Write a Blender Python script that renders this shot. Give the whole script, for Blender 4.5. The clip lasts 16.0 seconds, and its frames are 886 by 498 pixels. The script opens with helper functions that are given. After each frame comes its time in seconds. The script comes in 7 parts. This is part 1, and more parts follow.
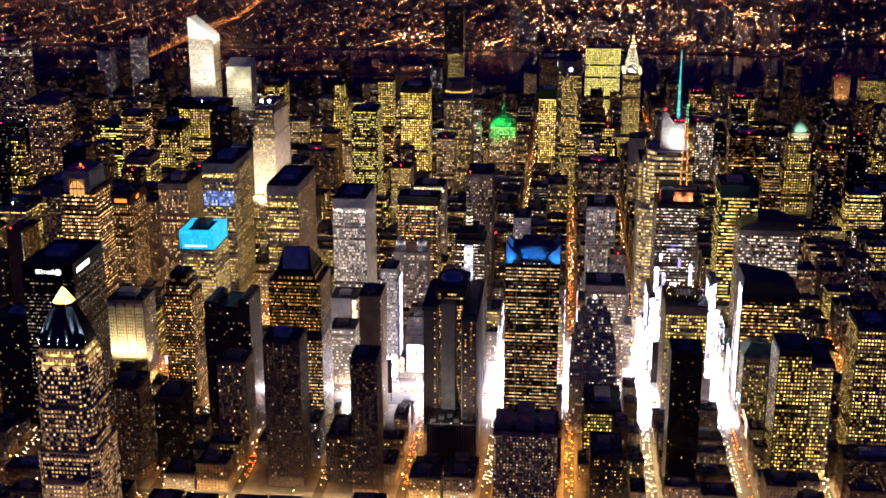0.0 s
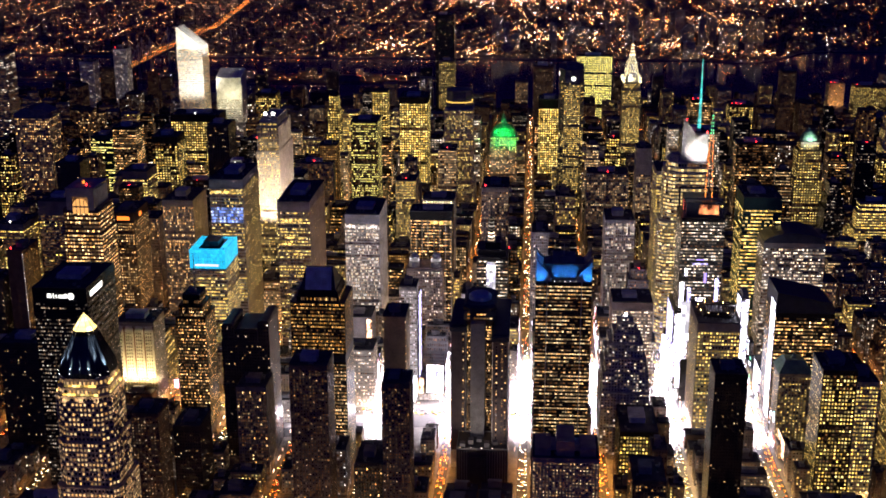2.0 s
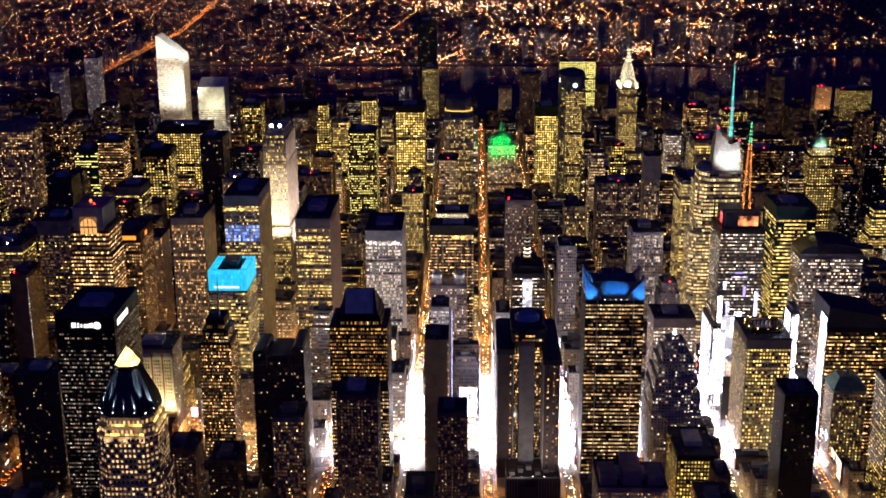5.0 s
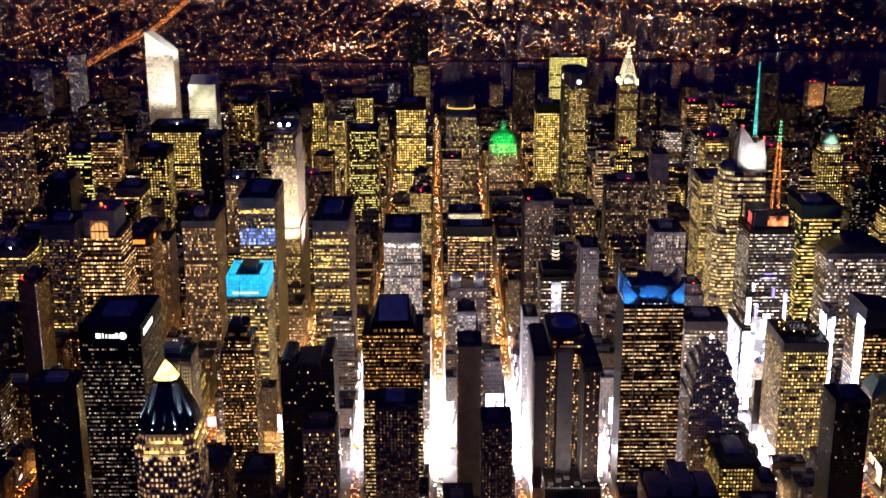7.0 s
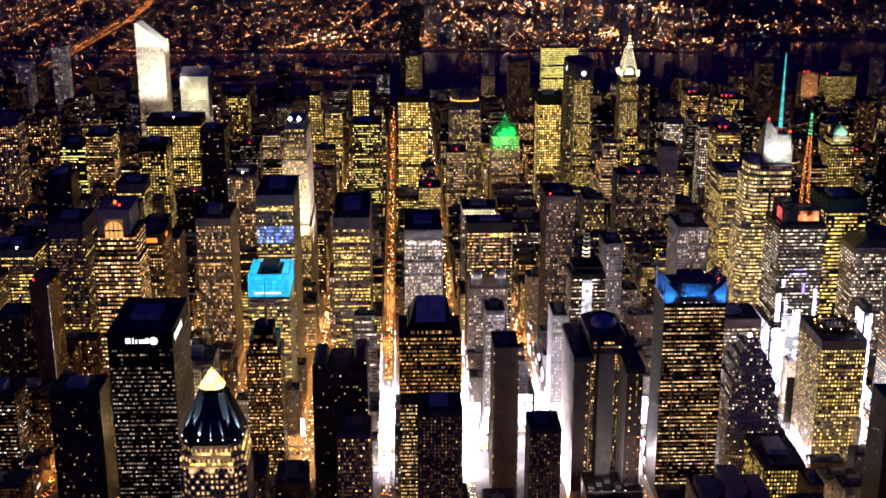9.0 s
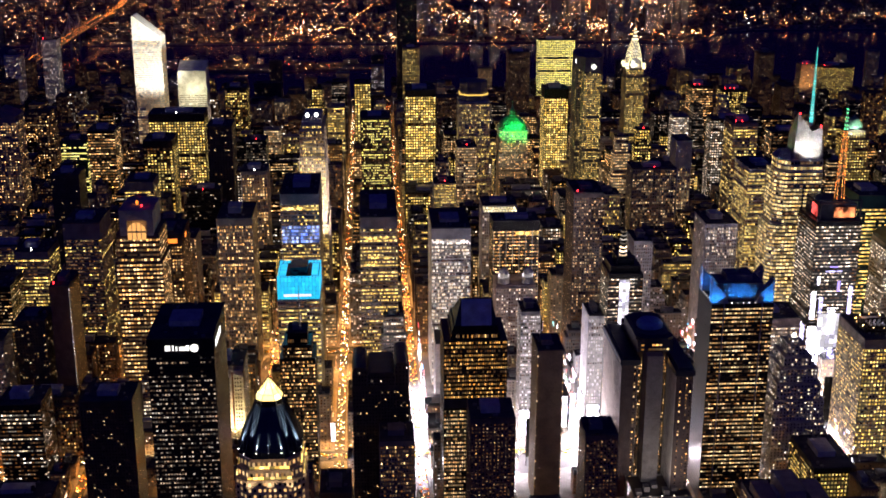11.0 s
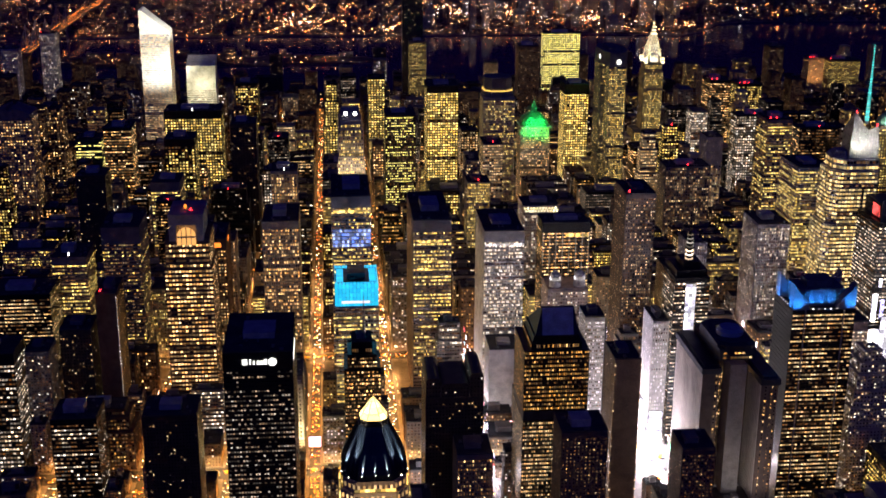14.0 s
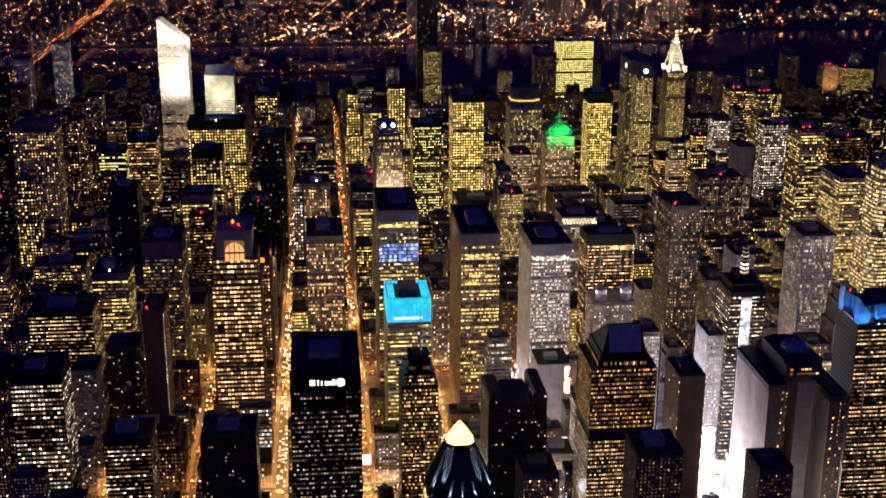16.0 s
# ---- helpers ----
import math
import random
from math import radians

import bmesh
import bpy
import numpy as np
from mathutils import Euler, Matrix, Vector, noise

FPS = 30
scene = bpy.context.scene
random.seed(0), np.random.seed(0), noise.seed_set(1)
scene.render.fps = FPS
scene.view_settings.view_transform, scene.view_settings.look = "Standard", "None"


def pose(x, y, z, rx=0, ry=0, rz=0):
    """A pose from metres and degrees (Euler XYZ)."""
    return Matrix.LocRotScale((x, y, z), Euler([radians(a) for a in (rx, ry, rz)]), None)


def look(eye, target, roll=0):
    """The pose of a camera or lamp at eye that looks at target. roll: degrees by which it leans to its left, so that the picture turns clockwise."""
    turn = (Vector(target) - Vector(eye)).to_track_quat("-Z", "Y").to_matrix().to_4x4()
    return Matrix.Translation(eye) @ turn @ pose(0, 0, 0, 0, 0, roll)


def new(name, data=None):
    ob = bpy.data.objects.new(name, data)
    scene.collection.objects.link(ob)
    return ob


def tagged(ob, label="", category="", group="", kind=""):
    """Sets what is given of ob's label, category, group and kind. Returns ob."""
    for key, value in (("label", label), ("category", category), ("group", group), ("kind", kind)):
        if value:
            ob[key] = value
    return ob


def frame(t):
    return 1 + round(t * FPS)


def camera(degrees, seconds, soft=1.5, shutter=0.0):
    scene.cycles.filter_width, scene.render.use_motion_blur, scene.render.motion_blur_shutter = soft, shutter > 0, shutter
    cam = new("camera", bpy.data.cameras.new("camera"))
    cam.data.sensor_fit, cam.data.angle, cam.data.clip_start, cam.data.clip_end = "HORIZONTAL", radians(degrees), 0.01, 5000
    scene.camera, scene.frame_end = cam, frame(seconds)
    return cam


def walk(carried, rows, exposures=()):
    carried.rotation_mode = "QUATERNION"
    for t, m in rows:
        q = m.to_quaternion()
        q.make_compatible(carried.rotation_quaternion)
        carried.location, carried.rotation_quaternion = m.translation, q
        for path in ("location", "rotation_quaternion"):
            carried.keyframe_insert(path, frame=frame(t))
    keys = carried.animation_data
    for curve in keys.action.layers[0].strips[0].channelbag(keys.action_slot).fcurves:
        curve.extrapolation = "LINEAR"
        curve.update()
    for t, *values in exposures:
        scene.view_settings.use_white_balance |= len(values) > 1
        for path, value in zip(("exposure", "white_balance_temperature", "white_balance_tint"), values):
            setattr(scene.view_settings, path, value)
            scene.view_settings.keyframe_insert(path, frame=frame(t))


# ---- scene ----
cam = camera(38.97, 16.0, soft=1.7)
PATH = [
    (0, look((471.4, -1056.0, 583.6), (375.46, -104.85, 290.00), -0.018)),
    (0.5, look((455.4, -1045.3, 582.9), (365.39, -93.23, 290.68), -0.038)),
    (1, look((439.3, -1034.9, 582.3), (355.44, -81.72, 291.63), -0.051)),
    (1.5, look((423.0, -1024.6, 581.6), (346.17, -70.52, 292.08), -0.087)),
    (2, look((406.6, -1014.5, 580.9), (337.08, -59.44, 292.74), -0.135)),
    (2.5, look((390.1, -1004.5, 580.2), (327.99, -48.63, 293.17), -0.198)),
    (3, look((373.6, -994.7, 579.4), (318.54, -38.05, 293.50), -0.260)),
    (3.5, look((357.1, -985.0, 578.7), (309.57, -27.69, 293.58), -0.260)),
    (4, look((340.6, -975.4, 578.0), (300.69, -17.46, 293.78), -0.250)),
    (6.5, look((258.3, -928.7, 574.8), (255.23, 29.15, 287.41), -0.200)),
    (7, look((242.1, -919.5, 574.3), (246.23, 37.89, 285.66), -0.143)),
    (7.5, look((225.9, -910.5, 573.8), (237.54, 46.44, 283.82), -0.080)),
    (8, look((209.9, -901.6, 573.4), (228.73, 54.70, 281.52), -0.019)),
    (8.5, look((193.9, -892.7, 573.0), (219.68, 62.71, 278.91), -0.000)),
    (9, look((178.0, -884.0, 572.7), (210.79, 70.46, 276.06), 0.018)),
    (11.5, look((100.2, -842.1, 572.2), (162.33, 108.30, 267.32), 0.117)),
    (12, look((84.9, -834.1, 572.4), (151.88, 115.38, 265.91), 0.171)),
    (12.5, look((69.7, -826.4, 572.6), (141.69, 122.20, 264.54), 0.226)),
    (13, look((54.5, -818.9, 573.0), (130.86, 128.94, 263.66), 0.274)),
    (13.5, look((39.4, -811.7, 573.4), (120.25, 135.45, 263.00), 0.311)),
    (14, look((24.3, -804.7, 574.0), (109.93, 141.89, 263.24), 0.340)),
    (14.5, look((9.2, -798.1, 574.7), (99.28, 148.30, 264.37), 0.347)),
    (15, look((-5.9, -791.7, 575.4), (87.88, 154.59, 266.09), 0.339)),
    (15.5, look((-21.0, -785.8, 576.3), (74.70, 160.75, 268.16), 0.312)),
    (16, look((-36.2, -780.2, 577.3), (60.08, 166.70, 270.48), 0.267)),
]
walk(cam, PATH)

# ---------------------------------------------------------------- light
world = bpy.data.worlds.new("dusk")
scene.world = world
world.use_nodes = True
_wn = world.node_tree.nodes
_sky = _wn.new("ShaderNodeTexSky")
_sky.sky_type = "NISHITA"
_sky.sun_disc = False
_sky.sun_elevation = radians(-3.0)
_sky.sun_rotation = radians(180)
_wn["Background"].inputs["Strength"].default_value = 0.66
_sky.ozone_density, _sky.dust_density = 6.0, 0.3
_tint = _wn.new("ShaderNodeMix")
_tint.data_type, _tint.blend_type = "RGBA", "MULTIPLY"
_tint.inputs["Factor"].default_value = 1.0
_tint.inputs["B"].default_value = (0.66, 0.72, 1.32, 1)
world.node_tree.links.new(_sky.outputs["Color"], _tint.inputs["A"])
world.node_tree.links.new(_tint.outputs["Result"], _wn["Background"].inputs["Color"])

SODIUM, WARM, WHITE = (1.0, 0.40, 0.08), (1.0, 0.62, 0.27), (1.0, 0.85, 0.94)


def street_x(s):
    """Centre line of a cross street by its number."""
    return (50 - s) * 80.5 + (8 if s <= 42 else 0)


AVENUES = {"eighth": 0, "seventh": 274, "sixth": 549, "fifth": 860, "madison": 1015, "park": 1177,
           "lexington": 1333, "third": 1488, "second": 1704, "first": 1933}


def broadway_y(x):
    return 274 + (x - 402) * 0.243


def area_lamp(name, m, sx, sy, watts, color):
    d = bpy.data.lights.new(name, "AREA")
    d.shape, d.size, d.size_y, d.energy, d.color = "RECTANGLE", sx, sy, watts, color
    ob = new(name, d)
    ob.matrix_world = m
    return ob


def spot_lamp(name, eye, target, watts, color, angle=40, radius=2.0):
    d = bpy.data.lights.new(name, "SPOT")
    d.energy, d.color, d.spot_size, d.spot_blend, d.shadow_soft_size = watts, color, radians(angle), 0.6, radius
    ob = new(name, d)
    ob.matrix_world = look(eye, target)
    return ob


# rows of street lamps, one lamp for the heads along a stretch of street
for s in range(40, 54):
    x = street_x(s)
    # hot lifts some rows far beyond street lamps to add the white canyon glare
    hot = {42: 2.5, 43: 2.7, 44: 2.0, 45: 2.1, 46: 3.3, 47: 3.3, 48: 1.2, 49: 0.4, 50: 0.36, 51: 0.3, 52: 0.25}.get(s, 0.35)
    area_lamp("street_lamp_row", pose(x, -60, 11), 3, 460, 1.6e5 if s < 45 else 0.8e5 if s < 47 else 0.32e5 if s < 50 else 0.18e5, WARM if s < 44 else SODIUM)
    area_lamp("square_lamp_row", pose(x, 330, 12), 4, 230, 2.3e5 * hot, WHITE if 42 <= s <= 48 else SODIUM)
    if s > 45:
        for i, f in enumerate((0.34, 0.12, 0.26, 0.08, 0.20) if s % 2 else (0.12, 0.32, 0.08, 0.24, 0.14)):
            area_lamp("street_lamp_row", pose(x, 480 + 80 * i, 11), 4, 46, f * (1.1e5 if s < 52 else 0.6e5), (1.0, 0.42, 0.11))
    area_lamp("street_lamp_row", pose(x, 1220, 11), 3, 1500, 0.8e5 if s < 52 else 0.6e5, SODIUM)
for a, w, c in (("sixth", 2.4e5, SODIUM), ("fifth", 2.0e5, SODIUM), ("park", 2.0e5, WARM), ("third", 2e5, SODIUM), ("first", 2e5, SODIUM)):
    area_lamp("avenue_lamp_row", pose(250, AVENUES[a], 12), 1100, 4, w, c)
area_lamp("avenue_lamp_row", pose(430, 0, 12), 700, 6, 4.5e5, WARM)
area_lamp("avenue_lamp_row", pose(250, -274, 12), 1100, 4, 1.2e5, SODIUM)
area_lamp("avenue_lamp_row", pose(470, 276, 12), 420, 6, 5e5, WHITE)
area_lamp("avenue_lamp_row", pose(60, 276, 12), 380, 4, 1.8e5, WARM)

# added fill lamps, in place of sign glow on the walls of the theatre streets
for _e, _t, _w in (((315, 200, 5), (330, 196, 34), 1.6e6), ((316, 165, 5), (330, 164, 30), 1.0e6), ((316, 318, 6), (332, 326, 44), 9e5), ((390, 250, 6), (413, 200, 24), 0.8e5), ((240, 262, 6), (228, 160, 40), 1.4e5),
                   ((296, 262, 6), (284, 222, 24), 1.2e5), ((566, 330, 8), (590, 371, 60), 9e5), ((652, 250, 8), (664, 262, 60), 3e5), ((160, 250, 6), (176, 165, 30), 0.7e5)):
    spot_lamp("wall_fill_lamp", _e, _t, _w, WHITE, 100, 3.0)
# two added lamps over low roofs, only to lighten the twin-slab hotel front
spot_lamp("wash_lamp", (350, 70, 46), (350, 140, 84), 0.4e5, (1.0, 0.84, 0.74), 90, 2.0)
spot_lamp("wash_lamp", (376, 60, 46), (376, 120, 84), 0.28e5, (1.0, 0.84, 0.74), 90, 2.0)

# floodlights on landmark crowns
spot_lamp("crown_floodlight", (-292, 1335, 150), (-294, 1495, 214), 2.5e6, (1.0, 0.90, 0.70), 60)
spot_lamp("crown_floodlight", (-200, 1470, 255), (-280, 1520, 262), 0.9e6, (1.0, 0.95, 0.8), 60)
spot_lamp("wash_lamp", (-212, 1440, 140), (-212, 1485, 146), 1.1e5, (1.0, 0.88, 0.52), 130)
spot_lamp("facade_wash", (46, 575, 100), (46, 640, 150), 1.6e6, (1.0, 0.76, 0.50), 50)
spot_lamp("facade_wash", (120, 665, 60), (66, 700, 190), 6.5e6, (1.0, 0.72, 0.60), 70)
for _x in (338, 355, 372):
    spot_lamp("dome_floodlight", (_x, 1154, 112), (_x, 1190, 130), 0.7e5, (0.02, 1.0, 0.12), 90)
    spot_lamp("dome_floodlight", (_x, 1160, 133), (_x * 0.5 + 177.5, 1196, 146), 0.8e5, (0.02, 1.0, 0.14), 70)
    spot_lamp("dome_floodlight", (302, _x + 850, 116), (333, _x + 850, 132), 0.4e5, (0.02, 1.0, 0.12), 70)
spot_lamp("facade_wash", (340, 1150, 72), (346, 1184, 92), 0.25e5, (1.0, 0.90, 0.72), 90)
spot_lamp("spire_floodlight", (592, 1330, 204), (592, 1358, 222), 1.2e5, (1.0, 0.80, 0.40), 80)
spot_lamp("spire_floodlight", (552, 1372, 204), (579, 1372, 222), 0.7e5, (1.0, 0.80, 0.40), 80)
spot_lamp("spire_floodlight", (614, 426, 244), (609, 484, 270), 2.2e5, (1.0, 0.94, 0.86), 52)
spot_lamp("mast_floodlight", (606, 455, 280), (608, 498, 335), 1.2e5, (0.15, 0.9, 0.9), 50)
for _x in (425, 433, 441, 449, 457):
    spot_lamp("crown_floodlight", (_x, 170.5, 193.5), (_x, 175.4, 203), 1.3e4, (0.02, 0.24, 1.0), 80, 0.5)
for _x in (417, 464):
    spot_lamp("crown_floodlight", (_x, 158, 191), (_x, 168, 204), 3.0e4, (0.02, 0.26, 1.0), 66)
for _y in (172, 180, 188, 196, 204):
    spot_lamp("crown_floodlight", (405, _y, 191), (416, _y, 204), 2.2e4, (0.02, 0.24, 1.0), 66)

# ---------------------------------------------------------------- materials


def material(name):
    m = bpy.data.materials.new(name)
    m.use_nodes = True
    nt = m.node_tree
    return m, nt, nt.nodes["Principled BSDF"]


def surface(name, color, rough=0.8, metal=0.0, scale=0.12, vary=0.35, bump=0.3, fine=1.5):
    """Grain and stains at two scales, with fine relief."""
    m, nt, b = material(name)
    co = nt.nodes.new("ShaderNodeTexCoord")
    n1, n2 = nt.nodes.new("ShaderNodeTexNoise"), nt.nodes.new("ShaderNodeTexNoise")
    n1.inputs["Scale"].default_value, n2.inputs["Scale"].default_value = scale, fine
    n1.inputs["Detail"].default_value = 4
    for n in (n1, n2):
        nt.links.new(co.outputs["Object"], n.inputs["Vector"])
    mix = nt.nodes.new("ShaderNodeMath")
    mix.operation = "ADD"
    nt.links.new(n1.outputs["Fac"], mix.inputs[0])
    nt.links.new(n2.outputs["Fac"], mix.inputs[1])
    ramp = nt.nodes.new("ShaderNodeValToRGB")
    lo, hi = [c * (1 - vary) for c in color], [min(1, c * (1 + vary)) for c in color]
    ramp.color_ramp.elements[0].position, ramp.color_ramp.elements[0].color = 0.35, (*lo, 1)
    ramp.color_ramp.elements[1].position, ramp.color_ramp.elements[1].color = 0.68, (*hi, 1)
    half = nt.nodes.new("ShaderNodeMath")
    half.operation = "MULTIPLY"
    half.inputs[1].default_value = 0.5
    nt.links.new(mix.outputs[0], half.inputs[0])
    nt.links.new(half.outputs[0], ramp.inputs["Fac"])
    nt.links.new(ramp.outputs["Color"], b.inputs["Base Color"])
    bp = nt.nodes.new("ShaderNodeBump")
    bp.inputs["Strength"].default_value = bump
    bp.inputs["Distance"].default_value = 0.1
    nt.links.new(n2.outputs["Fac"], bp.inputs["Height"])
    nt.links.new(bp.outputs["Normal"], b.inputs["Normal"])
    b.inputs["Roughness"].default_value, b.inputs["Metallic"].default_value = rough, metal
    return m


def glowing(name, color, strength, spread=0.8, second=None, sampled=False, power=2.0, picture=0.0):
    """A pane or lamp that gives off light; each one a little different in tint and power."""
    m, nt, b = material(name)
    geo = nt.nodes.new("ShaderNodeNewGeometry")
    ramp = nt.nodes.new("ShaderNodeValToRGB")
    second = second or color
    ramp.color_ramp.elements[0].color, ramp.color_ramp.elements[1].color = (*color, 1), (*second, 1)
    w = nt.nodes.new("ShaderNodeTexWhiteNoise")
    w.noise_dimensions = "1D"
    nt.links.new(geo.outputs["Random Per Island"], w.inputs["W"])
    nt.links.new(w.outputs["Value"], ramp.inputs["Fac"])
    p = nt.nodes.new("ShaderNodeMath")
    p.operation, p.inputs[1].default_value = "POWER", power
    nt.links.new(geo.outputs["Random Per Island"], p.inputs[0])
    mr = nt.nodes.new("ShaderNodeMapRange")
    mr.inputs["To Min"].default_value, mr.inputs["To Max"].default_value = strength * (1 - spread), strength * (1 + 1.6 * spread)
    nt.links.new(p.outputs[0], mr.inputs["Value"])
    b.inputs["Base Color"].default_value = (0.03, 0.03, 0.03, 1)
    b.inputs["Roughness"].default_value = 0.3
    if picture:
        # the moving picture on a screen: patches of light and colour
        co, n = nt.nodes.new("ShaderNodeTexCoord"), nt.nodes.new("ShaderNodeTexNoise")
        n.inputs["Scale"].default_value, n.inputs["Detail"].default_value = picture, 3.0
        nt.links.new(co.outputs["Object"], n.inputs["Vector"])
        nt.links.new(n.outputs["Fac"], ramp.inputs["Fac"])
        dim = nt.nodes.new("ShaderNodeMapRange")
        dim.inputs["From Min"].default_value, dim.inputs["From Max"].default_value = 0.36, 0.62
        dim.inputs["To Min"].default_value, dim.inputs["To Max"].default_value = (0.07 if strength > 7 else 0.03), 1.2
        nt.links.new(n.outputs["Fac"], dim.inputs["Value"])
        mul = nt.nodes.new("ShaderNodeMath")
        mul.operation = "MULTIPLY"
        nt.links.new(mr.outputs["Result"], mul.inputs[0])
        nt.links.new(dim.outputs["Result"], mul.inputs[1])
        mr = None
        nt.links.new(mul.outputs[0], b.inputs["Emission Strength"])
    nt.links.new(ramp.outputs["Color"], b.inputs["Emission Color"])
    if mr:
        nt.links.new(mr.outputs["Result"], b.inputs["Emission Strength"])
    m.cycles.emission_sampling = "AUTO" if sampled else "NONE"
    return m


def glass(name, color, rough=0.12, rooms=0.0):
    """Unlit window panes; behind a share of them a dim lamp burns far back in the room."""
    m, nt, b = material(name)
    geo = nt.nodes.new("ShaderNodeNewGeometry")
    ramp = nt.nodes.new("ShaderNodeValToRGB")
    ramp.color_ramp.elements[0].color = (*[c * 0.5 for c in color], 1)
    ramp.color_ramp.elements[1].color = (*[c * 1.6 for c in color], 1)
    nt.links.new(geo.outputs["Random Per Island"], ramp.inputs["Fac"])
    nt.links.new(ramp.outputs["Color"], b.inputs["Base Color"])
    b.inputs["Roughness"].default_value = rough
    b.inputs["IOR"].default_value = 1.5
    if rooms:
        w = nt.nodes.new("ShaderNodeTexWhiteNoise")
        w.noise_dimensions = "1D"
        nt.links.new(geo.outputs["Random Per Island"], w.inputs["W"])
        mr = nt.nodes.new("ShaderNodeMapRange")
        mr.inputs["From Min"].default_value, mr.inputs["From Max"].default_value = 0.35, 1.0
        mr.inputs["To Min"].default_value, mr.inputs["To Max"].default_value = 0.0, rooms
        nt.links.new(w.outputs["Value"], mr.inputs["Value"])
        nt.links.new(mr.outputs["Result"], b.inputs["Emission Strength"])
        hue = nt.nodes.new("ShaderNodeValToRGB")
        hue.color_ramp.elements[0].color, hue.color_ramp.elements[1].color = (1.0, 0.36, 0.08, 1), (1.0, 0.62, 0.34, 1)
        nt.links.new(geo.outputs["Random Per Island"], hue.inputs["Fac"])
        nt.links.new(hue.outputs["Color"], b.inputs["Emission Color"])
        m.cycles.emission_sampling = "NONE"
    return m


def water_surface(name):
    m, nt, b = material(name)
    co = nt.nodes.new("ShaderNodeTexCoord")
    n = nt.nodes.new("ShaderNodeTexNoise")
    n.inputs["Scale"].default_value, n.inputs["Detail"].default_value = 0.08, 5
    nt.links.new(co.outputs["Object"], n.inputs["Vector"])
    bp = nt.nodes.new("ShaderNodeBump")
    bp.inputs["Strength"].default_value, bp.inputs["Distance"].default_value = 0.22, 0.8
    nt.links.new(n.outputs["Fac"], bp.inputs["Height"])
    nt.links.new(bp.outputs["Normal"], b.inputs["Normal"])
    b.inputs["Base Color"].default_value = (0.006, 0.03, 0.26, 1)
    b.inputs["Roughness"].default_value, b.inputs["IOR"].default_value = 0.1, 1.33
    return m


